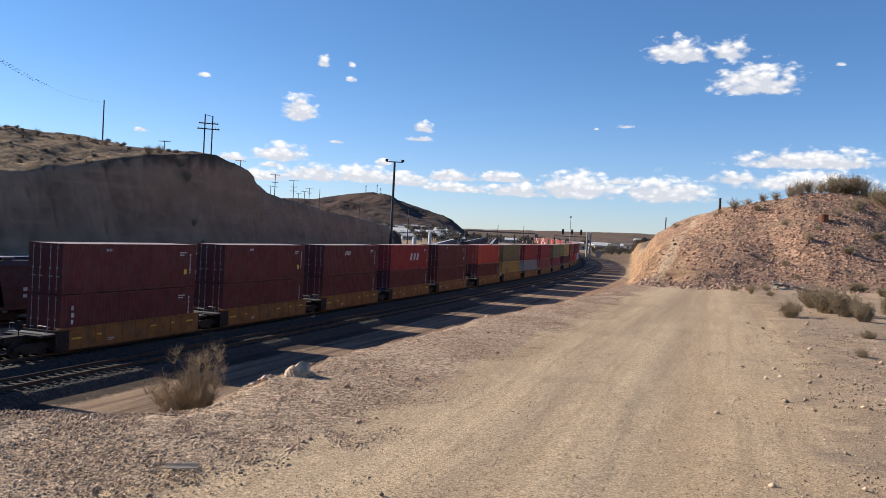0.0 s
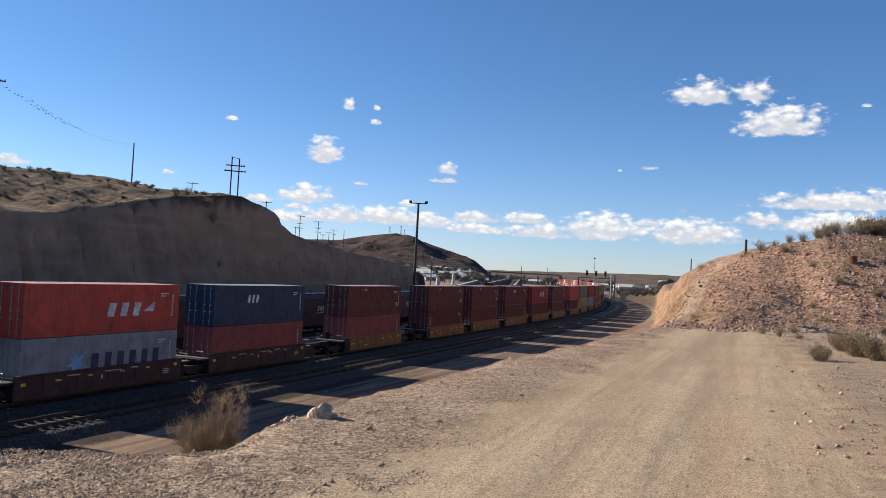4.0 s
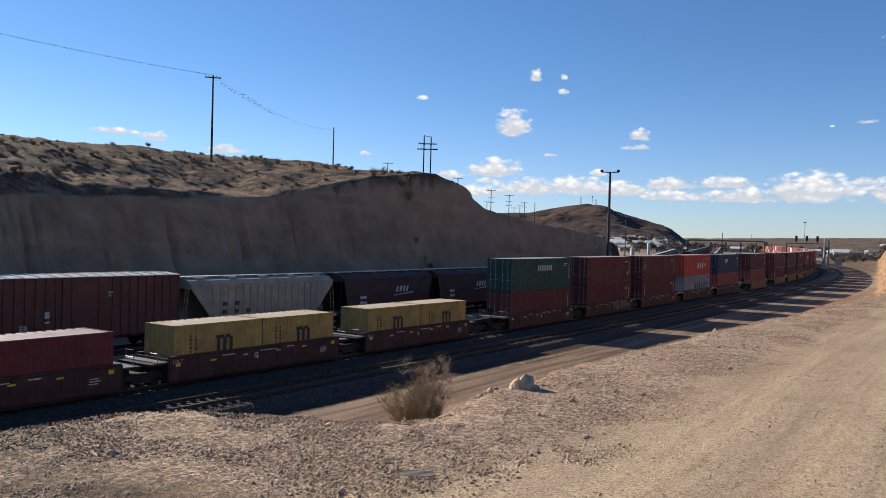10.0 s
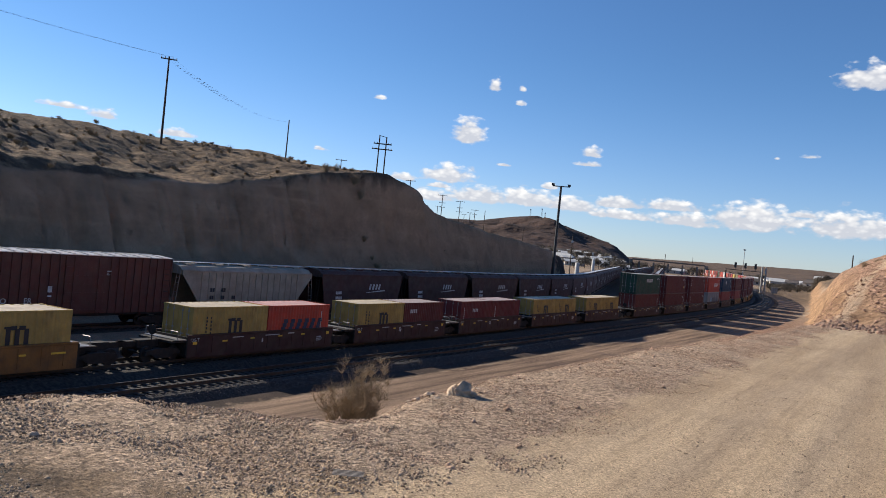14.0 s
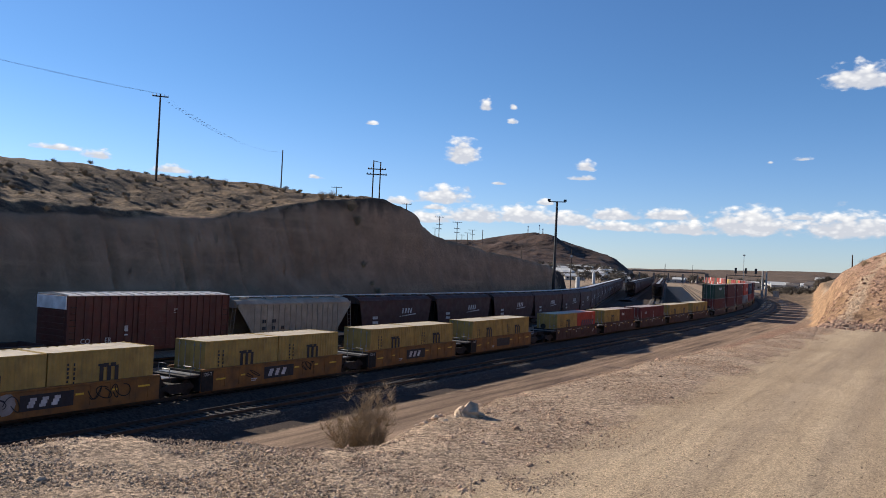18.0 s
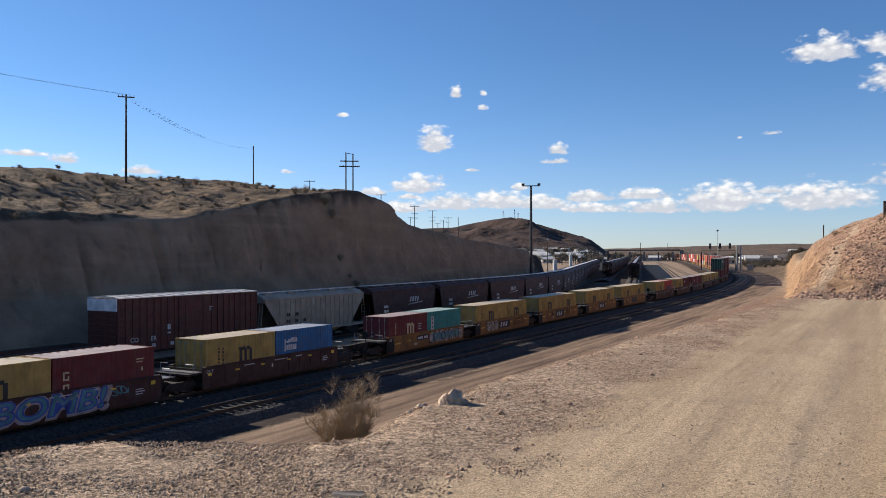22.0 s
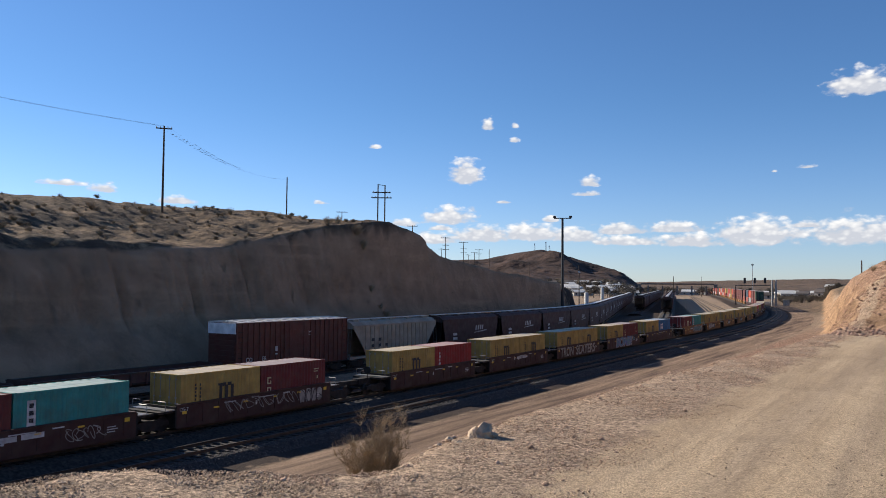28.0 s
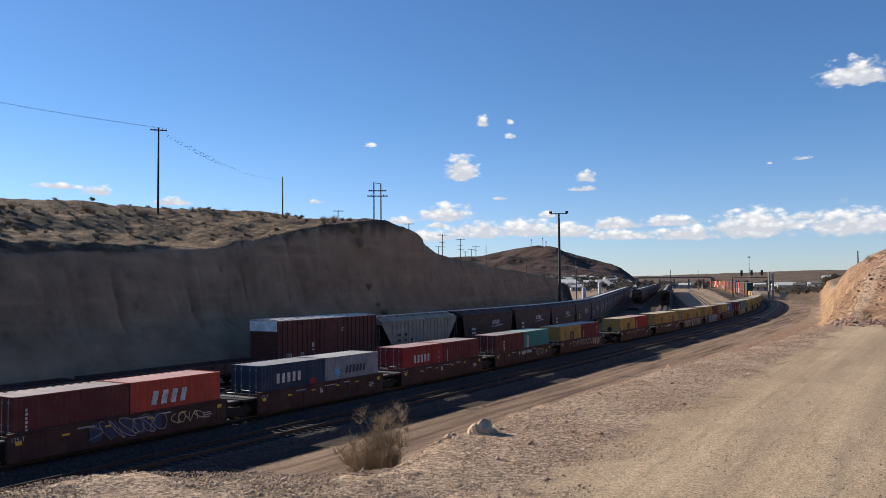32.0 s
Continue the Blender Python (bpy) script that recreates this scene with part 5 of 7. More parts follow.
def boxcar():
    ob = thing("boxcar", "brown steel boxcar with ribbed sides and a pale roof", "rail car")
    half, x, z0, z1 = 7.35, 1.55, 1.05, 5.05
    part("body", Shape().box(-x, -half, z0, x, half, z1), BOXCAR_BROWN, ob)
    rib = Shape().box(x, -0.05, z0, x + 0.07, 0.05, z1 - 0.06).mesh("rib", BOXCAR_BROWN)
    for i in range(23):
        if not 9 < i < 13:
            part("rib", rib, None, ob).location.y = -half + 0.08 + (2 * half - 0.16) * i / 22
    door = Shape().box(x + 0.01, -1.6, z0 + 0.1, x + 0.09, 1.6, z1 - 0.15)
    door = part("sliding_door", door, BOXCAR_BROWN, ob, "ribbed sliding door")
    for i in range(6):
        part("door_rib", Shape().box(x + 0.09, -1.55, z0 + 0.2 + i * 0.58, x + 0.12, 1.55, z0 + 0.28 + i * 0.58), BOXCAR_BROWN, door)
    for y in (-1.0, 0.9):
        part("locking_bar", Shape().tube((x + 0.14, y, z0), (x + 0.14, y, z1 - 0.2), 0.025, n=6), BOXCAR_BROWN, door)
    panel = Shape().prism([(-x - 0.05, z1 + 0.005), (0, z1 + 0.12), (x + 0.05, z1 + 0.005), (x + 0.05, z1 - 0.04), (-x - 0.05, z1 - 0.04)], 1, -half / 14 + 0.02, half / 14 - 0.02)
    for d in (-1, 1):
        panel.add([(0, y, z) for y in (-half / 14, -half / 14 + 0.09) for z in (z1 + 0.1, z1 + 0.19)] + [(d * (x + 0.05), y, z) for y in (-half / 14, -half / 14 + 0.09) for z in (z1 - 0.02, z1 + 0.075)],
                  [(0, 1, 3, 2), (4, 6, 7, 5), (0, 4, 5, 1), (2, 3, 7, 6), (1, 5, 7, 3), (0, 2, 6, 4)])
    panel = panel.mesh("roof_panel", CAR_ROOF)
    for i in range(14):
        part("roof_panel", panel, None, ob, "bare galvanised roof panel").location.y = -half + half * (2 * i + 1) / 14
    part("end_band", Shape().box(-x - 0.01, -half - 0.075, z1 - 0.92, x + 0.01, -half, z1 - 0.04), BAND_WHITE, ob, "white band across the end")
    for d in (-1, 1):
        l = Shape()
        for j in range(8):
            l.box(min(-x, -x), d * (half + 0.02) - 0.02, 1.3 + j * 0.42, -x + 0.5, d * (half + 0.02) + 0.02, 1.33 + j * 0.42)
            l.box(x, d * (half - 0.5) - 0.2, 1.3 + j * 0.42, x + 0.1, d * (half - 0.5) + 0.2, 1.33 + j * 0.42)
        part("ladder", l, BLACK_STEEL, ob)
        corrugation = Shape().box(-x + 0.1, min(d * half, d * (half + 0.06)), 1.3, x - 0.1, max(d * half, d * (half + 0.06)), 1.5).mesh("end_rib", BOXCAR_BROWN)
        for j in range(7):
            part("end_rib", corrugation, None, ob).location.z = j * 0.42
    part("underframe", Shape().box(-0.4, -half, 0.7, 0.4, half, 1.04).box(-1.4, -half + 0.4, 0.9, 1.4, half - 0.4, 1.04), BLACK_STEEL, ob)
    truck(ob, -6.2), truck(ob, 6.2)
    part("coupler", Shape().box(-0.15, half, 0.75, 0.15, half + 1.0, 1.02).box(-0.15, -half - 1.0, 0.75, 0.15, -half, 1.02), BLACK_STEEL, ob)
    mark_up(ob, [("stencil", WHITE_MARK, lettering(1.2, 1.3, 0.26, (.6, .6)) + lettering(3.1, 1.3, 0.26, (.6, .6)) + lettering(4.9, 1.3, 0.26, (.6, .6))),
                 ("plate", WHITE_MARK, [(8.2, 3.95, 1.1, 0.06), (8.2, 3.82, 0.9, 0.05), (8.2, 3.7, 1.0, 0.05), (4.6, 2.2, 0.3, 0.1), (4.6, 2.5, 0.3, 0.4)])], half, z1, x=x + 0.075)
    for words, y in (("CO", 1.1), ("ER", 3.0)):
        lettered(ob, "lettering", words, WHITE_MARK, x + 0.078, y - half, 1.78, 0.36, 0.0, 0.01)
    return ob


def gondola():
    """A low open-topped car, seen over the containers."""
    ob = thing("gondola", "low dark brown gondola car coupled behind the boxcar", "rail car", "gondolas behind the boxcar")
    half, x, z0, z1 = 8.0, 1.45, 0.98, 1.86
    part("floor", Shape().box(-x, -half, z0, x, half, z0 + 0.12), BLACK_STEEL, ob)
    rib = Shape().box(x, -0.06, z0 - 0.05, x + 0.09, 0.06, z1 - 0.1).mesh("rib", HOPPER_BROWN)
    for d in (-1, 1):
        part("side_wall", Shape().box(min(d * x, d * (x - 0.06)), -half, z0 + 0.12, max(d * x, d * (x - 0.06)), half, z1 - 0.1), HOPPER_BROWN, ob)
        part("end_wall", Shape().box(-x + 0.06, min(d * half, d * (half - 0.08)), z0 + 0.12, x - 0.06, max(d * half, d * (half - 0.08)), z1 + 0.05), HOPPER_BROWN, ob)
        part("top_rail", Shape().box(min(d * (x - 0.1), d * (x + 0.1)), -half, z1 - 0.1, max(d * (x - 0.1), d * (x + 0.1)), half, z1), RAIL_STEEL, ob, "worn steel top rail")
        part("coupler", Shape().box(-0.15, min(d * half, d * (half + 0.7)), 0.75, 0.15, max(d * half, d * (half + 0.7)), 1.02), BLACK_STEEL, ob)
    for i in range(12):
        part("rib", rib, None, ob).location.y = -half + 0.4 + (2 * half - 0.8) * i / 11
    part("underframe", Shape().box(-0.4, -half, 0.66, 0.4, half, 0.98), BLACK_STEEL, ob)
    truck(ob, -6.6), truck(ob, 6.6)
    return ob


SLOW = []


def build_slow_train():
    SLOW.append((boxcar(), 0.0))
    for i in range(3):
        SLOW.append((gondola(), -16.7 - 17.3 * i))
    white = [("wordmark", WHITE_MARK, block_word(7.6, 2.75, 0.55, (.9, .9, .8, .8), 0.14, 0.35) + [(7.2 + 0.3 * i, 2.42 + 0.015 * i, 0.31, 0.05 + 0.008 * i) for i in range(11)]), ("stencil", WHITE_MARK, lettering(2.2, 2.3, 0.28, (.7, .7, .7, .7)) + lettering(2.2, 1.8, 0.28, (.6, .6, .6, .6, .6)))]
    black = [("stencil", BLACK_MARK, lettering(2.9, 2.55, 0.3, (.7, .7)) + lettering(4.1, 2.55, 0.3, (.7, .7)) + lettering(2.9, 1.95, 0.3, (.6, .6)) + lettering(4.1, 1.95, 0.3, (.6, .6)) + lettering(5.3, 1.95, 0.3, (.6, .6)))]
    SLOW.append((hopper("grey", "pale grey covered hopper with black stencils", black), 16.1))
    for i in range(1, 22):
        SLOW.append((hopper("brown", "dark brown covered hopper with a white wordmark", white), 32.3 + 15.0 * (i - 1)))


build_slow_train()


def slow_at(t):
    """Centre of the boxcar along the yard track."""
    return 7.35 + float(np.interp(t, [0, 9, 13, 16, 19, 23, 28, 32], [24.1, 34.5, 39.1, 43.2, 47.8, 53.7, 60.7, 65.8]))


# ---------------------------------------------------------------- poles
def bearing(az, d):
    return d * math.sin(radians(az)), d * math.cos(radians(az))


def utility_pole(az, d, top_el, arms, label, name="utility_pole", lean=0.0, r=0.16):
    """A wooden pole: arms are (metres below the top, half length)."""
    x, y = bearing(az, d)
    base, top = height(x, y), EYE_Z + d * math.tan(radians(top_el))
    ob = thing(name, label, "utility pole", "poles on the hill")
    ob.matrix_basis = Matrix.Translation((x, y, base)) @ Matrix.Rotation(radians(lean), 4, "Y") @ Matrix.Rotation(-radians(az), 4, "Z")
    h = top - base
    part("shaft", Shape().tube((0, 0, -0.6), (0, 0, h), r, r * 0.62, n=10), POLE_WOOD, ob)
    for drop, half in arms:
        arm = part("crossarm", Shape().box(-half, -0.2, h - drop - 0.07, half, -0.08, h - drop + 0.07), POLE_WOOD, ob)
        for u in (-0.92, -0.45, 0.45, 0.92):
            part("insulator", Shape().tube((u * half, -0.14, h - drop + 0.07), (u * half, -0.14, h - drop + 0.3), 0.05, 0.03, n=6), DARK_METAL, arm)
    return ob


POLE_A = utility_pole(-30.9, 111, 10.45, [(0.35, 1.0)], "tall weathered utility pole with one short crossarm")
utility_pole(-22.77, 170, 7.45, [], "bare weathered utility pole without crossarm", r=0.17)
utility_pole(-18.98, 230, 5.2, [(0.25, 1.5)], "distant utility pole with one wide crossarm")


def steel_lamp():
    """The tall yard light: a tapered mast with a flat crossbar and two floodlights."""
    x, y = bearing(-3.6, 156)
    base, top = height(x, y), EYE_Z + 156 * math.tan(radians(4.85))
    ob = thing("yard_light", "tall dark yard light mast with two floodlights on a crossbar", "light mast")
    ob.matrix_basis = Matrix.Translation((x, y, base)) @ Matrix.Rotation(radians(3.6), 4, "Z")
    h = top - base
    part("mast", Shape().tube((0, 0, -0.5), (0, 0, h), 0.33, 0.2, n=12), DARK_METAL, ob)
    part("crossbar", Shape().box(-1.6, -0.08, h - 0.12, 1.6, 0.08, h + 0.05), DARK_METAL, ob)
    for u in (-1.5, 1.5):
        part("floodlight", Shape().box(u - 0.28, -0.3, h + 0.02, u + 0.28, 0.2, h + 0.42).box(u - 0.05, -0.05, h - 0.05, u + 0.05, 0.05, h + 0.05), DARK_METAL, ob)


steel_lamp()


def h_frame(az, d, top_el):
    """Two poles joined by a brace and two pairs of crossarms."""
    x, y = bearing(az, d)
    base, top = height(x, y), EYE_Z + d * math.tan(radians(top_el))
    ob = thing("h_frame_pole", "two-legged weathered transmission structure with crossarms", "transmission pole")
    ob.matrix_basis = Matrix.Translation((x, y, base)) @ Matrix.Rotation(-radians(az), 4, "Z")
    h = top - base
    for u, dz in ((-0.85, 0.0), (0.85, -0.3)):
        part("leg", Shape().tube((u, 0, -0.6), (u, 0, h + dz), 0.2, 0.14, n=10), POLE_WOOD, ob)
    part("brace", Shape().tube((-0.95, -0.2, h - 0.15), (0.95, -0.2, h - 0.45), 0.07, n=6), POLE_WOOD, ob)
    for drop, half in ((2.1, 2.2), (3.4, 2.5)):
        for dy in (-0.24, 0.24):
            arm = part("crossarm", Shape().box(-half, dy - 0.06, h - drop - 0.1, half, dy + 0.06, h - drop + 0.1), POLE_WOOD, ob)
        for u in (-0.92, -0.6, 0.6, 0.92):
            part("insulator", Shape().tube((u * half, 0, h - drop + 0.1), (u * half, 0, h - drop + 0.4), 0.09, 0.05, n=6), DARK_METAL, ob)


h_frame(-16.25, 200, 7.15)
for az, d, el, arms in ((-14.06, 260, 4.3, [(0.3, 1.6)]), (-11.72, 300, 3.5, [(0.3, 1.7), (3.0, 1.1), (4.6, 1.1)]), (-10.46, 330, 3.18, [(0.3, 1.9), (2.8, 1.2), (4.4, 1.2)]),
                        (-9.7, 400, 2.47, [(0.3, 1.6)]), (-9.38, 420, 2.68, [(0.3, 2.0), (2.5, 1.2)]), (-8.67, 380, 2.68, []), (-10.1, 450, 2.3, [(0.3, 1.5)]), (-5.9, 330, 1.7, []), (-12.0, 420, 2.7, [(0.3, 1.5)])):
    utility_pole(az, d, el, arms, "distant weathered transmission pole beyond the bluff", r=0.2)


def catenary(name, a, b, sag, r, label):
    a, b = Vector(a), Vector(b)
    sh, pts = Shape(), [a.lerp(b, i / 24) - Vector((0, 0, sag * 4 * (i / 24) * (1 - i / 24))) for i in range(25)]
    side = (b - a).cross(Vector((0, 0, 1))).normalized() * r
    up = Vector((0, 0, r))
    sh.add([p + o for p in pts for o in (side, up, -side, -up)], [(4 * i + k, 4 * i + (k + 1) % 4, 4 * i + 4 + (k + 1) % 4, 4 * i + 4 + k) for i in range(24) for k in range(4)])
    return tagged(new(name, sh.mesh(name, WIRE)), label, "overhead wire", "wires of the pole line"), pts


def lofted(az, d, el):
    x, y = bearing(az, d)
    return x, y, EYE_Z + d * math.tan(radians(el))


PERCH = []
for k, off in enumerate((-0.25, 0.0, 0.25)):
    catenary("overhead_wire", lofted(-30.9 + off, 111, 10.45), lofted(-52 + off, 96, 12.6), 0.5, 0.007, "thin overhead wire running off from the tall pole")
    PERCH.append(catenary("overhead_wire", lofted(-30.9 + off, 111, 10.4), lofted(-22.77 + off * 0.3, 170, 7.3), 1.7, 0.0035, "thin sagging overhead wire between two poles")[1])


def birds():
    """Small dark birds that sit in rows on the sagging wires."""
    body = Shape()
    ring, prof = 8, [(-0.13, 0.0), (-0.08, 0.045), (0.0, 0.065), (0.08, 0.05), (0.12, 0.0)]
    pts = [(r * math.cos(i * math.tau / ring), y, 0.12 + r * math.sin(i * math.tau / ring)) for y, r in prof for i in range(ring)]
    body.add(pts, [(a * ring + i, a * ring + (i + 1) % ring, (a + 1) * ring + (i + 1) % ring, (a + 1) * ring + i) for a in range(4) for i in range(ring)])
    head = Shape().tube((0, 0.1, 0.17), (0, 0.17, 0.22), 0.05, 0.035, n=8).tube((0, 0.17, 0.22), (0, 0.23, 0.21), 0.014, 0.003, n=5)
    tail = Shape().box(-0.02, -0.26, 0.09, 0.02, -0.1, 0.115)
    first = thing("bird", "small dark bird perched on a wire", "bird", "birds on the wires")
    part("body", body, BIRD, first), part("head", head, BIRD, first), part("tail", tail, BIRD, first)
    rng = random.Random(4)
    spots = []
    for wire, (a, b), n in ((0, (0.07, 0.42), 18), (1, (0.10, 0.3), 6), (2, (0.15, 0.5), 18)):
        pts = PERCH[wire]
        for i in range(n):
            f = a + (b - a) * (i + rng.uniform(-0.4, 0.4)) / n
            k = min(23, int(f * 24))
            spots.append(pts[k].lerp(pts[k + 1], f * 24 - k))
    for i, p in enumerate(spots):
        m = Matrix.Translation(p - Vector((0, 0, 0.05))) @ Matrix.Rotation(radians(-60 + rng.uniform(-20, 20)), 4, "Z") @ Matrix.Diagonal((0.8, 0.8, 0.8, 1))
        if i == 0:
            first.matrix_basis = m
        else:
            copy_thing(first, m)


BIRD = surface("dark_feathers", (0.02, 0.02, 0.022), rough=0.7)
birds()


# ---------------------------------------------------------------- stones
def rock_shape(rng, n_lat=3, n_lon=6):
    """An angular stone of about unit size."""
    pts = [(0, 0, rng.uniform(0.35, 0.6))]
    for a in range(1, n_lat):
        for b in range(n_lon):
            th, ph = math.pi * a / n_lat, math.tau * (b + 0.5 * (a % 2)) / n_lon
            r = rng.uniform(0.7, 1.1)
            pts.append((r * math.sin(th) * math.cos(ph) * 0.6, r * math.sin(th) * math.sin(ph) * 0.5, r * math.cos(th) * 0.42))
    pts.append((0, 0, -0.35))
    faces = [(0, 1 + b, 1 + (b + 1) % n_lon) for b in range(n_lon)]
    for a in range(n_lat - 2):
        for b in range(n_lon):
            i, j = 1 + a * n_lon + b, 1 + a * n_lon + (b + 1) % n_lon
            faces += [(i, i + n_lon, j + n_lon), (i, j + n_lon, j)]
    last = len(pts) - 1
    faces += [(last, last - n_lon + (b + 1) % n_lon, last - n_lon + b) for b in range(n_lon)]
    return np.array(pts), faces


def scatter(name, label, category, material, spots, seed, sides=5, level=None):
    """Many angular stones as one object: spots are rows of x, y, size."""
    spots, rng, pick = np.array(spots), np.random.RandomState(seed), random.Random(seed)
    n, kinds = len(spots), [rock_shape(pick, 3 if sides > 5 else 2, sides) for _ in range(14)]
    shapes, faces = np.array([k[0] for k in kinds]), np.array(kinds[0][1])
    pts = shapes[rng.randint(0, 14, n)] * (spots[:, 2:3] * rng.uniform(0.7, 1.25, (n, 3)))[:, None, :]
    a = rng.uniform(0, math.tau, n)[:, None]
    z = ground_at(spots[:, 0], spots[:, 1])[0] + 0.06 * spots[:, 2] if level is None else level
    out = np.stack([spots[:, :1] + pts[..., 0] * np.cos(a) - pts[..., 1] * np.sin(a), spots[:, 1:2] + pts[..., 0] * np.sin(a) + pts[..., 1] * np.cos(a), z[:, None] + pts[..., 2]], -1)
    loops = (faces[None] + (np.arange(n) * shapes.shape[1])[:, None, None]).reshape(-1, 3)
    me = bpy.data.meshes.new(name)
    me.vertices.add(n * shapes.shape[1])
    me.vertices.foreach_set("co", out.astype(np.float32).ravel())
    me.loops.add(loops.size)
    me.loops.foreach_set("vertex_index", loops.astype(np.int32).ravel())
    me.polygons.add(len(loops))
    me.polygons.foreach_set("loop_start", np.arange(0, loops.size, 3, dtype=np.int32))
    me.update(calc_edges=True)
    me.materials.append(material)
    return tagged(new(name, me), label, category, kind="stuff")


def stone_material(name, dark, light):
    mat = surface(name, light, rough=0.95, bump=0.5, bump_scale=40, grain=40, blotch=4)
    nt = mat.node_tree
    bsdf = nt.nodes["Principled BSDF"]
    old = bsdf.inputs["Base Color"].links[0].from_socket
    geo, mix = nt.nodes.new("ShaderNodeNewGeometry"), nt.nodes.new("ShaderNodeMix")
    mix.data_type, mix.blend_type = "RGBA", "MIX"
    nt.links.new(geo.outputs["Random Per Island"], mix.inputs["Factor"])
    nt.links.new(old, mix.inputs["A"])
    mix.inputs["B"].default_value = (*dark, 1)
    nt.links.new(mix.outputs["Result"], bsdf.inputs["Base Color"])
    return mat


GRAVEL_STONE = stone_material("crushed_gravel", (0.18, 0.125, 0.085), (0.72, 0.53, 0.36))
SOIL_STONE = stone_material("dull_soil_gravel", (0.12, 0.085, 0.058), (0.52, 0.385, 0.26))
VERGE_STONE = stone_material("pale_verge_gravel", (0.22, 0.138, 0.092), (0.69, 0.475, 0.325))
ROAD_STONE = stone_material("road_pebbles", (0.14, 0.10, 0.068), (0.52, 0.385, 0.26))
LITTER = stone_material("dark_plant_litter", (0.035, 0.026, 0.018), (0.12, 0.088, 0.058))
BALLAST_STONE = stone_material("grey_ballast_stone", (0.034, 0.027, 0.022), (0.16, 0.142, 0.125))
PINK_RUBBLE = stone_material("pinkish_rubble", (0.15, 0.078, 0.053), (0.48, 0.30, 0.205))


def lay_stones():
    rng, r = random.Random(11), np.random.RandomState(11)

    def strewn(n, s, q, size):
        return np.stack([ORIGIN.x + s * U.x + q * N.x, ORIGIN.y + s * U.y + q * N.y, size], -1)

    def sizes(n, least, span, power, odd=0.0, big=0.0):
        return least + span * r.rand(n) ** power + big * (r.rand(n) < odd) * r.rand(n)

    # the gravel verge, densest close by
    n = 40000
    s = 13.2 + 5.0 * r.rand(n)
    c, v = np.interp(s, *CREST), np.interp(s, [10, 15.4, 17.5], [30.6, 31.3, 32.1])
    near = strewn(n, s, c - 0.7 + (v - c + 0.9) * r.rand(n) ** 1.05 + 0.12 * r.randn(n), sizes(n, 0.008, 0.02, 2.8, 0.004, 0.03))
    n = 40000
    s = 17.2 + 35 * r.rand(n) ** 1.7
    c = np.interp(s, *CREST)
    far = strewn(n, s, c - 0.8 + (33.0 - c) * r.rand(n) + 0.15 * r.randn(n), sizes(n, 0.009, 0.012, 2.0) + (s - 17.2) * 0.0012 * r.rand(n) ** 1.5 + 0.05 * (r.rand(n) < 0.008) * r.rand(n))
    n = 34000
    s = 13.5 + 30 * r.rand(n) ** 1.7
    road = strewn(n, s, 31.5 + 5.0 * r.rand(n), sizes(n, 0.006, 0.012, 3.0, 0.004, 0.03))
    n = 14000
    s = 14 + 30 * r.rand(n) ** 1.3
    side = strewn(n, s, 35.3 + 6.0 * r.rand(n) ** 1.3 + 0.3 * r.randn(n), sizes(n, 0.008, 0.022, 3.0, 0.02, 0.07))
    n = 26000
    s = 27 + 85 * r.rand(n) ** 1.25
    c = np.interp(s, *CREST)
    slope = strewn(n, s, np.maximum(c - 0.2 - np.abs(r.randn(n)) * 5.5, 13.5), sizes(n, 0.035, 0.085, 2.4, 0.03, 0.12))
    n = 24000
    s = 22 + 110 * r.rand(n) ** 1.2
    side_of = np.where(r.rand(n) < 0.5, -1, 1)
    off = 1.2 + 1.4 * r.rand(n)
    ballast = strewn(n, s, 4.1 + side_of * off, sizes(n, 0.045, 0.05, 1.5))
    ballast_top = RAIL + 0.0048 * np.maximum(0, s - 70) + np.interp(off, [1.35, 1.65, 2.6], [-0.22, -0.27, -0.75])
    rubble = []
    while len(rubble) < 15000:
        x, y = rng.uniform(6, 42), rng.uniform(31, 64)
        toe = y - (34.5 + 0.22 * (x - 11) + 0.8 * math.sin(x * 0.5))
        edge = x - (0.232 * y - 0.3)
        if edge < 0.3 or toe < -2.0 or toe > 18 or (edge < 3 and toe > 3 and rng.random() < 0.8):
            continue
        rubble.append((x, y, 0.05 + 0.12 * rng.random() ** 2.4 + (0.2 * rng.random() if rng.random() < 0.012 else 0)))
    along = (near[:, 0] - ORIGIN.x) * U.x + (near[:, 1] - ORIGIN.y) * U.y + 0.35 * ridges(near[:, 0], near[:, 1], 0.6, 13)
    scatter("gravel", "loose grey-tan gravel along the edge of the bench", "gravel", GRAVEL_STONE, np.concatenate([near[along > 15.6], side]), 1)
    scatter("dark_gravel", "dull brown-grey gravel on dark soil at the edge of the bench", "gravel", SOIL_STONE, near[along <= 15.6], 8)
    scatter("verge_gravel", "pale pinkish-tan gravel on the verge of the road", "gravel", VERGE_STONE, far, 5)
    scatter("road_gravel", "scattered small stones on the dirt road", "gravel", ROAD_STONE, road, 2)
    scatter("slope_gravel", "pinkish broken stone on the slope above the tracks", "gravel", PINK_RUBBLE, slope, 3)
    scatter("rubble", "pinkish broken rock lying on the hillside", "rubble", PINK_RUBBLE, rubble, 4, 6)
    n = 3600
    s = 13 + 17 * r.rand(n) ** 1.2
    clumps = np.sin(s * 1.9 + 1.0) + np.sin(s * 4.3)
    litter = strewn(n, s, 35.9 + 0.35 * clumps + np.abs(r.randn(n)) * 1.1 + 0.02 * (s - 13), sizes(n, 0.006, 0.024, 3.0))
    scatter("plant_litter", "dark dry twigs and plant litter beside the road", "litter", LITTER, litter, 7)
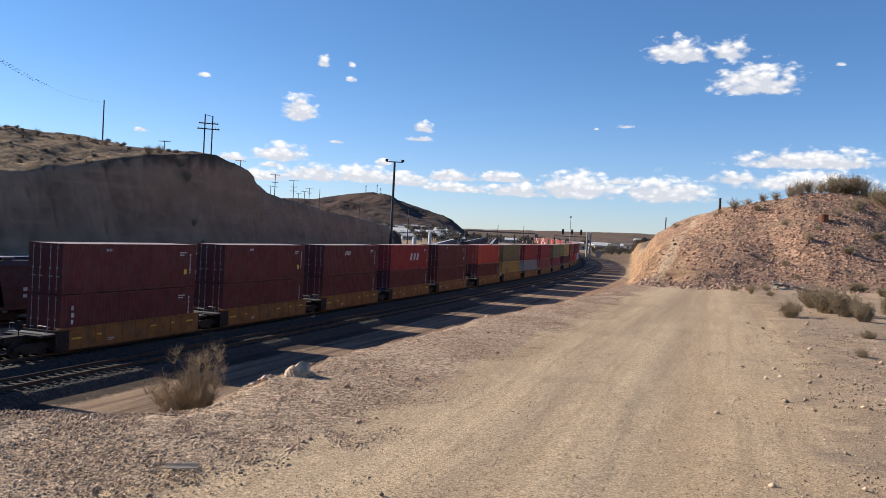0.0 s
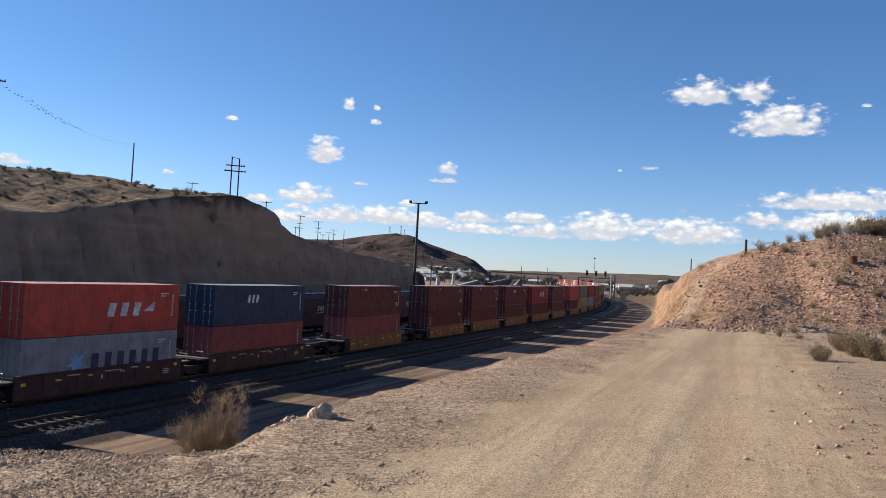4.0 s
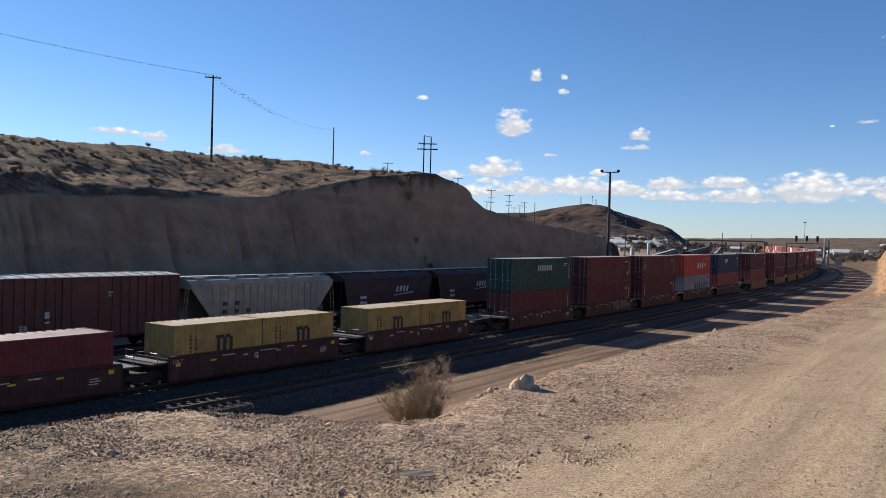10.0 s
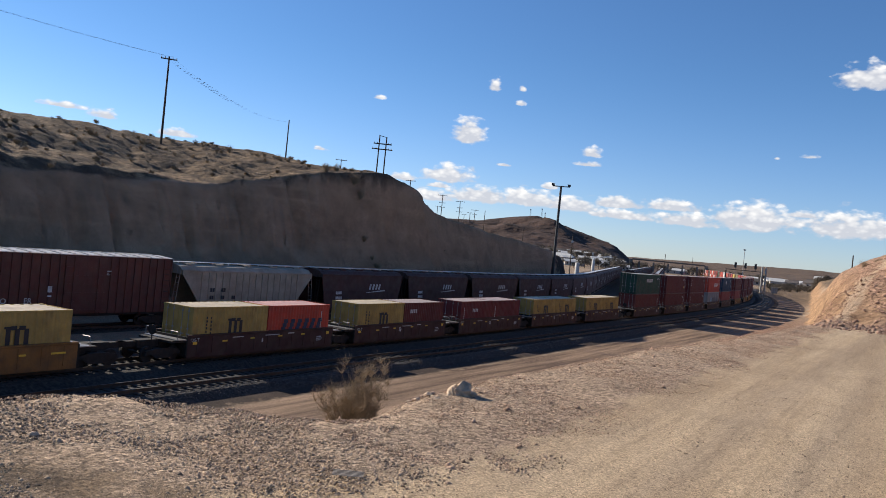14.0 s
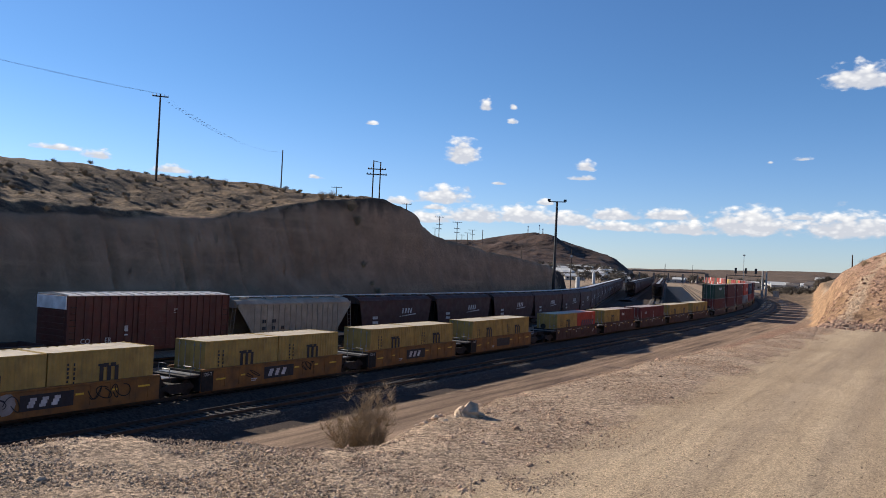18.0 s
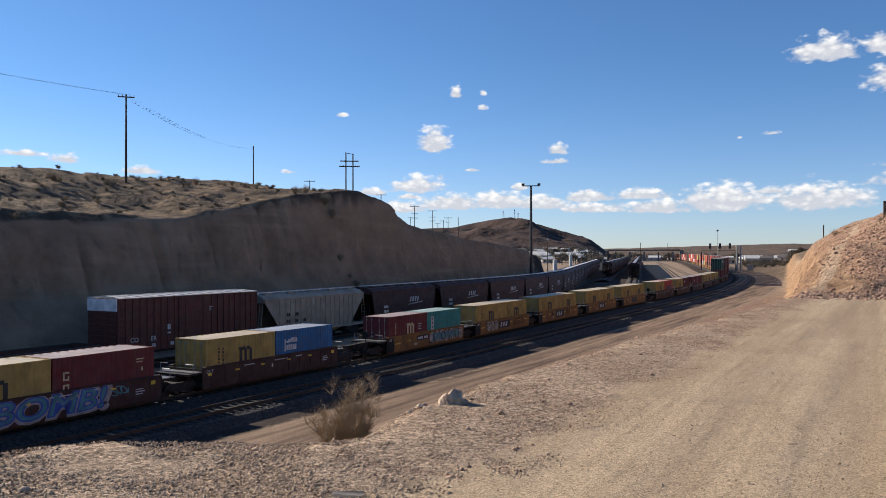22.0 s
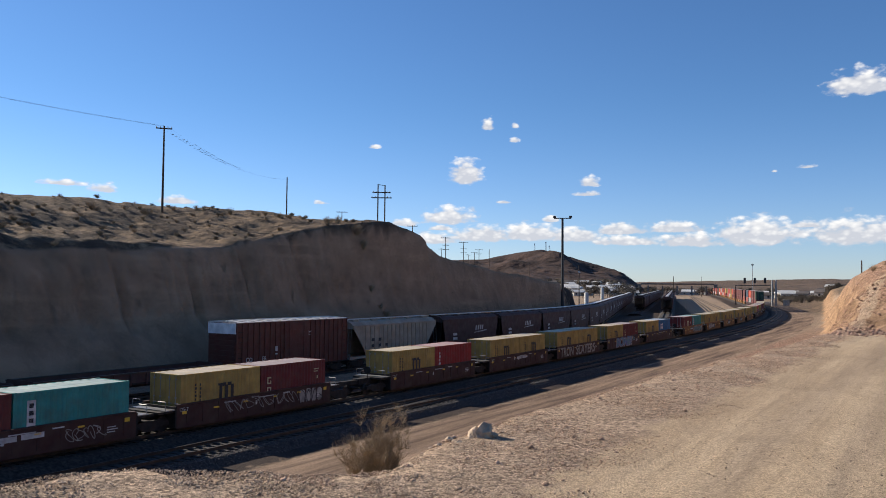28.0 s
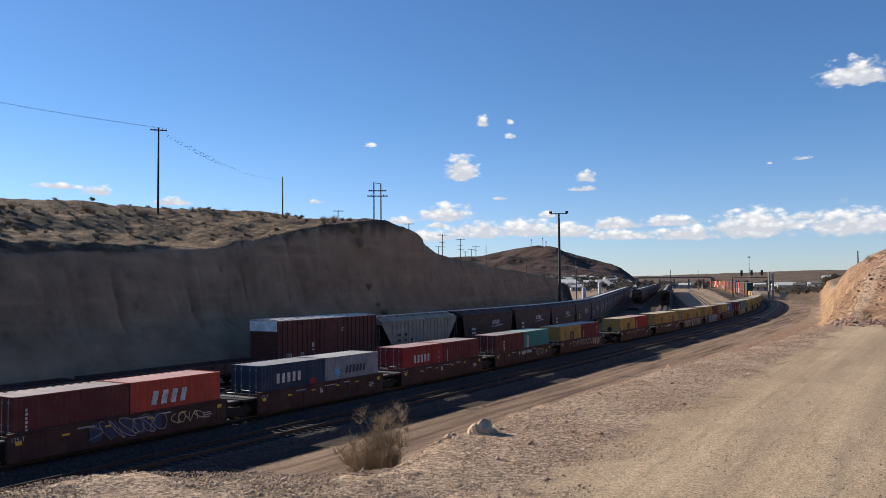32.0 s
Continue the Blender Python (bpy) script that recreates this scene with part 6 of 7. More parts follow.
    scatter("ballast_stone", "grey crushed stone on the shoulders of the empty track", "ballast", BALLAST_STONE, ballast, 6, level=ballast_top)
    # the row of larger rocks on the crest by the dry bush, and boulders at the foot of the hill
    for az, d, size, label in ((-9.0, 8.75, 0.25, "large pale tan rock on the gravel crest"), (-9.5, 8.72, 0.17, "pale tan stone leaning on a larger rock"), (-8.4, 8.8, 0.13, "low pale rock against a larger rock"), (-9.9, 8.6, 0.07, "small pinkish rock on the gravel crest"), (-11.4, 8.55, 0.1, "flat pinkish rock on the gravel crest"), (-11.0, 8.5, 0.06, "small pinkish rock on the gravel crest"), (-12.6, 8.5, 0.09, "pale flat rock beside the dry bush"), (-12.1, 8.3, 0.07, "small brown rock on the gravel crest"),
                               (-10.7, 8.4, 0.08, "small pale rock on the gravel crest"), (-36.8, 6.3, 0.09, "dark rock lying in the gravel"),
                               (14.9, 34.6, 0.26, "brown boulder at the foot of the hill"), (14.4, 34.4, 0.16, "tan boulder at the foot of the hill"), (15.7, 35.2, 0.18, "tan boulder at the foot of the hill"),
                               (16.6, 36.0, 0.16, "pinkish boulder at the foot of the hill"), (13.9, 35.6, 0.2, "ochre boulder at the foot of the hill"), (17.6, 36.4, 0.17, "pinkish boulder at the foot of the hill")):
        x, y = bearing(az, d)
        pts, fs = rock_shape(rng, 5, 9)
        sh = Shape().add([(p[0] * size, p[1] * size, (p[2] * (1.05 if size > 0.15 and d < 20 else 0.7) + 0.2) * size) for p in pts], fs)
        ob = tagged(new("rock", sh.mesh("rock", STONE if d < 20 else HILL_STONE)), label, "rock", "rocks")
        ob.matrix_basis = Matrix.Translation((x, y, height(x, y) - 0.02)) @ Matrix.Rotation(rng.uniform(0, 6), 4, "Z")


lay_stones()


# ---------------------------------------------------------------- shrubs and trees
def bush_meshes(seed, stems, twigs, spread, tall, leaf=0.0, thick=0.006, splay=1.0):
    """Stems that fork into many thin twigs, some with tiny leaves; about unit radius."""
    rng = random.Random(seed)
    wood, fine, leaves = Shape(), Shape(), Shape()
    tips = []
    for _ in range(stems):
        a, lean = rng.uniform(0, math.tau), rng.uniform(0.05, splay)
        p = Vector((rng.uniform(-0.1, 0.1), rng.uniform(-0.1, 0.1), -0.05))
        way = Vector((math.cos(a) * lean, math.sin(a) * lean, 1.0)).normalized()
        length = tall * rng.uniform(0.5, 0.85)
        segs = 4
        for i in range(segs):
            q = p + way * length / segs
            wood.tube(p, q, thick * 2.2 * (1 - i / (segs + 1)), thick * 2.2 * (1 - (i + 1) / (segs + 1)), n=4, caps=False)
            tips.append((q, way))
            way = (way + Vector((rng.uniform(-0.25, 0.25), rng.uniform(-0.25, 0.25), rng.uniform(-0.05, 0.2)))).normalized()
            p = q
    for _ in range(twigs):
        p, way = tips[rng.randrange(len(tips))]
        way = (way * 0.6 + Vector((rng.uniform(-1, 1), rng.uniform(-1, 1), rng.uniform(-0.3, 1.0)))).normalized()
        n = p + way * rng.uniform(0.12, 0.4) * spread
        e = n + (way + Vector((rng.uniform(-0.6, 0.6), rng.uniform(-0.6, 0.6), rng.uniform(-0.1, 0.7)))).normalized() * rng.uniform(0.08, 0.25) * spread
        curl = e + (e - n + Vector((rng.uniform(-0.2, 0.2), rng.uniform(-0.2, 0.2), rng.uniform(-0.2, 0.2))) * spread) * 0.6
        fine.tube(p, n, thick, thick * 0.6, n=3, caps=False).tube(n, e, thick * 0.6, thick * 0.4, n=3, caps=False).tube(e, curl, thick * 0.4, thick * 0.25, n=3, caps=False)
        if leaf and rng.random() < 0.95:
            for _ in range(3):
                c = n.lerp(e, rng.random()) + Vector((rng.uniform(-1, 1), rng.uniform(-1, 1), rng.uniform(-1, 1))) * leaf
                u, v = Vector((rng.uniform(-1, 1), rng.uniform(-1, 1), rng.uniform(-1, 1))).normalized() * leaf, Vector((rng.uniform(-1, 1), rng.uniform(-1, 1), rng.uniform(-1, 1))).normalized() * leaf * 0.6
                leaves.add([c - u, c + v, c + u, c - v], [(0, 1, 2, 3)])
    return wood, fine, leaves


def dry_bush():
    x, y = bearing(-16.6, 11.6)
    ob = thing("dry_bush", "leafless grey-tan desert bush on the gravel slope", "bush")
    ob.matrix_basis = Matrix.Translation((x, y, height(x, y) - 0.05))
    wood, fine, _ = bush_meshes(5, 70, 4200, 0.36, 1.02, thick=0.0027, splay=0.66)
    tall, crown, _ = bush_meshes(6, 36, 2800, 0.30, 1.50, thick=0.0025, splay=0.30)
    for shape, a, b in ((tall, 0.16, 0.05), (crown, 0.16, 0.05)):
        shape.v = [(x + a, y + b, z) for x, y, z in shape.v]
    part("trunk", wood.add(tall.v, tall.f), TWIG, ob), part("twig_mass", fine.add(crown.v, crown.f), TWIG, ob)


dry_bush()
SHRUBS = []
for seed, kind in ((21, "sage"), (22, "sage"), (23, "twiggy"), (24, "sage")):
    if kind == "sage":
        SHRUBS.append((kind, [sh.mesh(nm, m) for sh, nm, m in zip(bush_meshes(seed, 20, 620, 0.6, 0.78, leaf=0.024, thick=0.006, splay=1.3), ("trunk", "twig_mass", "foliage"), (TWIG, TWIG, SAGE))]))
    else:
        SHRUBS.append((kind, [sh.mesh(nm, m) for sh, nm, m in zip(bush_meshes(seed, 18, 420, 0.7, 0.8, thick=0.006, splay=1.1)[:2], ("trunk", "twig_mass"), (TWIG, TWIG))]))


def shrub(x, y, size, kind, label, group, sink=0.05, flat=1.0):
    rng = random.Random(int(x * 131 + y * 17))
    _, meshes = SHRUBS[kind]
    ob = thing("shrub", label, "shrub", group)
    for me in meshes:
        part(me.name.split(".")[0], me, None, ob)
    ob.matrix_basis = Matrix.Translation((x, y, height(x, y) - sink)) @ Matrix.Rotation(rng.uniform(0, 6.28), 4, "Z") @ Matrix.Diagonal((size, size, size * flat, 1))
    return ob


def plant():
    rng = random.Random(31)
    # beside the road, at the foot of the right-hand hill
    for az, d, size, kind in ((23.3, 22.0, 0.75, 0), (24.6, 25.5, 1.0, 1), (25.6, 24.0, 1.15, 0), (26.6, 23.0, 1.2, 3), (25.2, 27.5, 1.0, 3), (27.6, 21.5, 0.9, 1), (24.2, 29.0, 0.7, 0), (28.9, 25.0, 0.9, 1), (30.5, 22.0, 1.0, 0),
                              (20.9, 32.5, 0.6, 2), (19.9, 33.5, 0.5, 2), (21.8, 35.0, 0.5, 2), (27.9, 17.5, 0.35, 0), (27.6, 14.0, 0.3, 2), (22.0, 31.0, 0.45, 2), (29.5, 31.0, 0.8, 0), (28.6, 34.0, 0.7, 3)):
        shrub(*bearing(az, d), size * 0.82, kind, "low grey-green sagebrush beside the dirt road" if kind != 2 else "low leafless desert shrub beside the road", "shrubs by the road")
    # on the slope and top of that hill
    for az, d, size, kind in ((18.7, 57, 0.7, 0), (19.6, 57, 1.3, 1), (20.3, 58, 0.8, 2), (21.2, 57, 0.9, 2), (22.0, 58, 1.0, 2), (22.9, 58, 1.5, 2), (23.4, 59, 1.6, 3), (24.0, 59, 1.5, 2), (24.6, 60, 1.2, 0), (25.3, 60, 2.2, 0),
                              (25.9, 61, 2.4, 3), (26.5, 60, 2.0, 1), (27.2, 60, 1.9, 2), (27.8, 59, 1.7, 2), (28.4, 58, 1.9, 0), (26.8, 55, 1.6, 2), (28.8, 55, 1.6, 2), (29.6, 57, 1.8, 0), (31, 58, 1.6, 0), (20.9, 54, 0.9, 1), (18.4, 55, 0.5, 1),
                              (22.6, 50, 0.6, 0), (24.1, 47, 0.9, 1), (24.6, 49, 0.6, 2), (26.4, 46, 0.8, 3), (27.9, 49, 0.9, 0), (22.8, 44, 0.6, 1), (23.6, 42, 0.5, 2), (27.2, 40, 0.9, 0), (26.9, 39.5, 0.8, 1), (28.9, 43, 0.8, 2), (21.4, 45, 0.4, 0), (25.7, 52, 0.8, 2),
                              (30.2, 44, 0.9, 0), (31.5, 39, 1.0, 1), (20.0, 47, 0.35, 2), (13.1, 60, 0.9, 1), (12.8, 92, 1.6, 1), (12.9, 97, 1.8, 0), (15.2, 92, 1.2, 0), (15.9, 92, 1.4, 1), (16.6, 90, 1.2, 0)):
        shrub(*bearing(az, d), size * 0.78, kind if kind == 2 or az > 25 else 2, "dry desert shrub growing on the rocky hillside", "shrubs on the rocky hill")
    # along the skyline and over the slope of the left-hand hill
    for az, d, size in ((-39.5, 100, 1.0), (-37.0, 104, 0.7), (-36.3, 105, 0.9), (-35.2, 106, 1.3), (-34.8, 106, 0.8), (-33.2, 108, 0.8), (-32.0, 110, 0.9), (-31.6, 110, 0.7), (-28.7, 113, 0.9), (-28.3, 113, 0.6), (-26.5, 113, 1.2), (-25.0, 113, 0.7),
                        (-24.2, 112, 0.8), (-23.2, 111, 1.1), (-22.6, 111, 0.9), (-19.9, 104, 1.2), (-19.3, 104, 1.3), (-18.0, 102, 1.8), (-17.4, 102, 1.6), (-16.9, 101, 1.1), (-16.2, 101, 0.9), (-15.8, 101, 1.3), (-15.3, 101, 0.9)):
        shrub(*bearing(az, d), size, 2, "bare twiggy shrub on the skyline of the bluff", "shrubs on the bluff", 0.1)
    n = 0
    while n < 300:
        s, q = rng.uniform(30, 130), -20 - 40 * rng.random() ** 0.8
        inside = float(bank_depth(s, q))
        if inside < (9.6 if s < 75 else 6.2) + rng.random() * 2:
            continue
        shrub(*place(s, q), rng.uniform(0.3, 0.9), rng.choice((0, 1, 2, 2, 3)), "small dry scrub bush on the bluff", "scrub on the bluff", flat=0.8)
        n += 1
    for az in np.arange(-14.6, -4.5, 1.1):
        d = float(np.interp(az, [-15, -12, -9.5, -7.5, -5, -4], [102, 113, 125, 141, 160, 168])) + rng.uniform(-1, 2)
        shrub(*bearing(az + rng.uniform(-0.2, 0.2), d), rng.uniform(0.2, 0.4), rng.choice((0, 2)), "small dry scrub bush on the edge of the cut bank", "scrub on the bluff", flat=0.7)


plant()


# ---------------------------------------------------------------- small things beside the road
def roadside():
    x, y = bearing(18.6, 58)
    post = thing("fence_post", "short dark wooden post on top of the rocky hill", "post")
    post.matrix_basis = Matrix.Translation((x, y, height(x, y)))
    part("stake", Shape().tube((0, 0, -0.3), (0, 0, 1.1), 0.09, 0.08, n=8), POLE_WOOD, post)
    x, y = bearing(15.18, 110)
    post = thing("fence_post", "thin dark post on the far end of the hill", "post")
    post.matrix_basis = Matrix.Translation((x, y, height(x, y)))
    part("stake", Shape().tube((0, 0, -0.3), (0, 0, 1.5), 0.08, 0.07, n=8), POLE_WOOD, post)
    x, y = bearing(24.9, 51)
    drum = thing("rusty_drum", "short rusty steel drum half buried in the slope", "drum")
    drum.matrix_basis = Matrix.Translation((x, y, height(x, y)))
    part("shell", Shape().tube((0, 0, -0.2), (0, 0, 0.42), 0.25, n=16), RUST, drum)
    part("hoop", Shape().tube((0, 0, 0.16), (0, 0, 0.2), 0.262, n=16), RUST, drum)
    rng = random.Random(8)
    for i in range(9):
        x, y = bearing(23.2 + rng.uniform(-0.9, 0.9), 38 + rng.uniform(-2.5, 2.5))
        w, l = rng.uniform(0.08, 0.3), rng.uniform(0.5, 1.1)
        sh = Shape().box(-l / 2, -w / 2, 0, l / 2, w / 2, 0.04)
        ob = tagged(new("board", sh.mesh("board", BOARD)), "broken pale weathered board among the rubble", "board", "scrap boards")
        ob.matrix_basis = Matrix.Translation((x, y, height(x, y) + 0.06)) @ pose(0, 0, 0, rng.uniform(-25, 5), rng.uniform(-20, 20), rng.uniform(0, 180))
    x, y = -1.55, 5.26
    grate = thing("drain_grate", "flat pale slatted scrap lying in the gravel", "grate")
    grate.matrix_basis = Matrix.Translation((x, y, height(x, y) + 0.015)) @ Matrix.Rotation(radians(12), 4, "Z")
    for i in range(5):
        part("slat", Shape().box(-0.10, i * 0.028 - 0.06, 0, 0.11, i * 0.028 - 0.052, 0.006), BOARD, grate)


RUST = surface("rusted_steel", (0.16, 0.06, 0.03), rough=0.9, spread=0.25)
BOARD = surface("weathered_board", (0.36, 0.31, 0.25), rough=0.9, spread=0.2, bump=0.3)
roadside()


# ---------------------------------------------------------------- the yard and the town beyond
def parked_string(x, y, heading, count, name_label):
    """A row of parked hoppers on its own track."""
    h = radians(heading)
    way = Vector((math.sin(h), math.cos(h), 0))
    for i in range(count):
        p = Vector((x, y, 0)) + way * (7.6 + 15.2 * i)
        ob = hopper("brown" if i % 4 != 2 else "grey", name_label) if i < 2 else None
        z = RAIL + 0.0048 * max(0, p.y - 70) + 0.1
        m = Matrix.Translation((p.x, p.y, z)) @ Matrix.Rotation(-h, 4, "Z")
        if ob is None:
            ob = copy_thing(PARKED[i % 2], m)
        else:
            PARKED[i % 2] = ob
            ob.matrix_basis = m
    track = thing("track_yard_spur", "yard track under the parked hoppers", "railway track", kind="structure")
    a, b = Vector((x, y, 0)) - way * 30, Vector((x, y, 0)) + way * 420
    side = Vector((way.y, -way.x, 0))
    for o in (-0.75, 0.75):
        pts = []
        for p in (a, b):
            z = RAIL + 0.0048 * max(0, p.y - 70) + 0.1
            pts += [p + side * (o - 0.04) + Vector((0, 0, z)), p + side * (o + 0.04) + Vector((0, 0, z)), p + side * (o + 0.04) + Vector((0, 0, z - 0.17)), p + side * (o - 0.04) + Vector((0, 0, z - 0.17))]
        part("rail", Shape().add(pts, [(0, 1, 5, 4), (1, 2, 6, 5), (2, 3, 7, 6), (3, 0, 4, 7)]), RAIL_STEEL, track)
    base = []
    for p in (a, b):
        z = RAIL + 0.0048 * max(0, p.y - 70) - 0.1
        base += [p + side * -2.6 + Vector((0, 0, z - 0.75)), p + side * -1.5 + Vector((0, 0, z)), p + side * 1.5 + Vector((0, 0, z)), p + side * 2.6 + Vector((0, 0, z - 0.75))]
    part("ballast", Shape().add(base, [(0, 1, 5, 4), (1, 2, 6, 5), (2, 3, 7, 6)]), BALLAST, track)


PARKED = {}
parked_string(7.4, 268, 4.2, 18, "dark covered hopper parked on a yard track")
parked_string(14.4, 244, 4.0, 20, "dark covered hopper parked on a middle yard track")


def lead_rails():
    """Two bare tracks on the tan ground beside the parked cars."""
    for x, y, heading in ((24, 190, 4.0), (31, 205, 3.5)):
        h = radians(heading)
        way, side = Vector((math.sin(h), math.cos(h), 0)), Vector((math.cos(h), -math.sin(h), 0))
        track = thing("track_yard_lead", "bare yard track on tan ballast", "railway track", kind="structure")
        a, b = Vector((x, y, 0)), Vector((x, y, 0)) + way * 480
        for o in (-0.75, 0.75):
            pts = []
            for i in range(13):
                p = a.lerp(b, i / 12)
                z = height(p.x, p.y) + 0.3
                pts += [p + side * (o - 0.05) + Vector((0, 0, z)), p + side * (o + 0.05) + Vector((0, 0, z)), p + side * (o + 0.05) + Vector((0, 0, z - 0.6)), p + side * (o - 0.05) + Vector((0, 0, z - 0.6))]
            part("rail", Shape().add(pts, [(4 * i + k, 4 * i + (k + 1) % 4, 4 * i + 4 + (k + 1) % 4, 4 * i + 4 + k) for i in range(12) for k in range(4)]), RAIL_STEEL, track)


lead_rails()


def signal_bridge():
    d = 400.0
    ob = thing("signal_bridge", "dark railway signal bridge with three signal heads", "railway signal")
    x, y = bearing(8.95, d)
    ground = height(x, y)
    ob.matrix_basis = Matrix.Translation((x, y, ground)) @ Matrix.Rotation(-radians(8.95), 4, "Z")
    beam = EYE_Z + d * math.tan(radians(0.30)) - ground
    part("beam", Shape().box(-8.5, -0.4, beam - 0.2, 7, 0.4, beam + 0.1), DARK_METAL, ob)
    for u in (-8.3, 6.8):
        part("leg", Shape().box(u - 0.25, -0.3, -0.5, u + 0.25, 0.3, beam - 0.5), DARK_METAL, ob)
    for az in (8.32, 8.94, 9.56):
        u = d * math.tan(radians(az - 8.95))
        part("signal_head", Shape().box(u - 0.5, -0.2, beam + 1.0, u + 0.5, 0.15, beam + 3.4).tube((u, 0, beam), (u, 0, beam + 1.1), 0.12, n=6), DARK_METAL, ob)
    mast = thing("radio_mast", "thin grey radio mast beside the railway", "mast")
    x, y = bearing(8.8, 430)
    mast.matrix_basis = Matrix.Translation((x, y, height(x, y)))
    top = EYE_Z + 430 * math.tan(radians(1.72)) - height(x, y)
    part("pole", Shape().tube((0, 0, -0.5), (0, 0, top), 0.2, 0.12, n=8), GALVANISED, mast)
    part("antenna", Shape().box(-0.6, -0.15, top - 0.9, 0.6, 0.15, top - 0.3), GALVANISED, mast)
    for az in (9.98, 10.22):
        x, y = bearing(az, 380)
        pole = thing("concrete_post", "pale concrete post beside the curved track", "post", "concrete posts")
        pole.matrix_basis = Matrix.Translation((x, y, height(x, y)))
        part("shaft", Shape().tube((0, 0, -0.5), (0, 0, EYE_Z + 380 * math.tan(radians(0.66)) - height(x, y)), 0.45, 0.35, n=10), CONCRETE, pole)
    hut = thing("relay_hut", "small white equipment hut beside the tracks", "hut")
    x, y = bearing(10.82, 390)
    hut.matrix_basis = Matrix.Translation((x, y, height(x, y))) @ Matrix.Rotation(-radians(10.8), 4, "Z")
    part("wall", Shape().box(-1.3, -1.2, -0.3, 1.3, 1.2, 2.4), PALE_WALL, hut)
    part("roof", Shape().box(-1.45, -1.35, 2.4, 1.45, 1.35, 2.55), GALVANISED, hut)
    part("door", Shape().box(-0.45, -1.26, 0.1, 0.45, -1.2, 2.0), GALVANISED, hut)


PALE_WALL = surface("pale_painted_wall", (0.40, 0.365, 0.32), rough=0.8, per_object=0.25)
DARK_ROOF = surface("weathered_roof", (0.085, 0.07, 0.062), rough=0.85, per_object=0.4)
PALE_ROOF = surface("white_roof", (0.55, 0.54, 0.51), rough=0.6, per_object=0.15)
GLASS_DARK = surface("dark_window_pane", (0.03, 0.035, 0.04), rough=0.15)
signal_bridge()


def small_lamp(az, d, top_el, glow_el):
    x, y = bearing(az, d)
    z = height(x, y)
    ob = thing("yard_pole", "dark yard pole with a pale round sign", "light mast")
    ob.matrix_basis = Matrix.Translation((x, y, z)) @ Matrix.Rotation(-radians(az), 4, "Z")
    part("shaft", Shape().tube((0, 0, -0.5), (0, 0, EYE_Z + d * math.tan(radians(top_el)) - z), 0.2, 0.14, n=8), POLE_WOOD, ob)
    if glow_el:
        g = EYE_Z + d * math.tan(radians(glow_el)) - z
        part("reflector", Shape().tube((0, -0.25, g), (0, -0.2, g), 0.45, n=14), PALE_ROOF, ob)


small_lamp(-2.46, 300, 1.63, 1.12)
small_lamp(3.82, 420, 0.86, None)
small_lamp(5.6, 700, 0.85, None)
small_lamp(13.3, 420, 0.35, None)
for az, d, top in ((-1.96, 360, -0.3), (-0.9, 500, 0.05)):
    x, y = bearing(az, d)
    ob = thing("tank_stand", "stubby white storage cylinder in the yard", "tank")
    ob.matrix_basis = Matrix.Translation((x, y, height(x, y)))
    h = EYE_Z + d * math.tan(radians(top)) - height(x, y)
    part("shell", Shape().tube((0, 0, -0.3), (0, 0, h), 0.9, n=16), PALE_ROOF, ob)
    part("cap", Shape().tube((0, 0, h), (0, 0, h + 0.2), 0.9, 0.3, n=16), PALE_ROOF, ob)


def overpass():
    d = 820.0
    ob = thing("overpass", "long dark concrete road overpass beyond the yard", "bridge")
    x0, y0 = bearing(1.7, d)
    x1, y1 = bearing(6.4, d)
    a, b = Vector((x0, y0, 0)), Vector((x1, y1, 0))
    ob.matrix_basis = Matrix.Translation(((a + b) / 2)) @ Matrix.Rotation(math.atan2(b.y - a.y, b.x - a.x), 4, "Z")
    half = (b - a).length / 2
    z = EYE_Z + d * math.tan(radians(0.36))
    part("deck", Shape().box(-half, -5, z - 0.4, half, 5, z), DULL_CONCRETE, ob)
    part("girder", Shape().box(-half, -4, z - 0.75, half, 4, z - 0.4), DULL_CONCRETE, ob)
    for dy in (-5.0, 4.8):
        part("parapet", Shape().box(-half, dy, z, half, dy + 0.2, z + 0.5), DULL_CONCRETE, ob)
    n = 5
    for i in range(n):
        u = -half + (i + 0.5) * 2 * half / n
        part("pier", Shape().box(u - 0.7, -3.5, -8, u + 0.7, 3.5, z - 1.7), DULL_CONCRETE, ob)
    for dxy in (-1, 1):
        part("abutment", Shape().box(min(dxy * half, dxy * (half + 3)), -6, -8, max(dxy * half, dxy * (half + 3)), 6, z - 0.3), DULL_CONCRETE, ob)


DULL_CONCRETE = surface("grey_concrete", (0.17, 0.15, 0.135), rough=0.9)
overpass()


def house(x, y, w, l, h, turn, pale, label):
    ob = thing("house", label, "house", "buildings of the town")
    ob.matrix_basis = Matrix.Translation((x, y, height(x, y))) @ Matrix.Rotation(turn, 4, "Z")
    part("wall", Shape().box(-w / 2, -l / 2, -1.5, w / 2, l / 2, h), PALE_WALL, ob)
    roof = Shape().prism([(-l / 2 - 0.4, h), (0, h + 0.22 * l), (l / 2 + 0.4, h), (l / 2 + 0.4, h - 0.15), (-l / 2 - 0.4, h - 0.15)], 0, -w / 2 - 0.4, w / 2 + 0.4)
    part("roof", roof, PALE_ROOF if pale else DARK_ROOF, ob)
    k = max(2, int(w / 4))
    for i in range(k):
        u = -w / 2 + (i + 0.5) * w / k
        part("window", Shape().box(u - 0.6, -l / 2 - 0.06, 1.0, u + 0.6, -l / 2 - 0.01, 2.2), GLASS_DARK, ob)


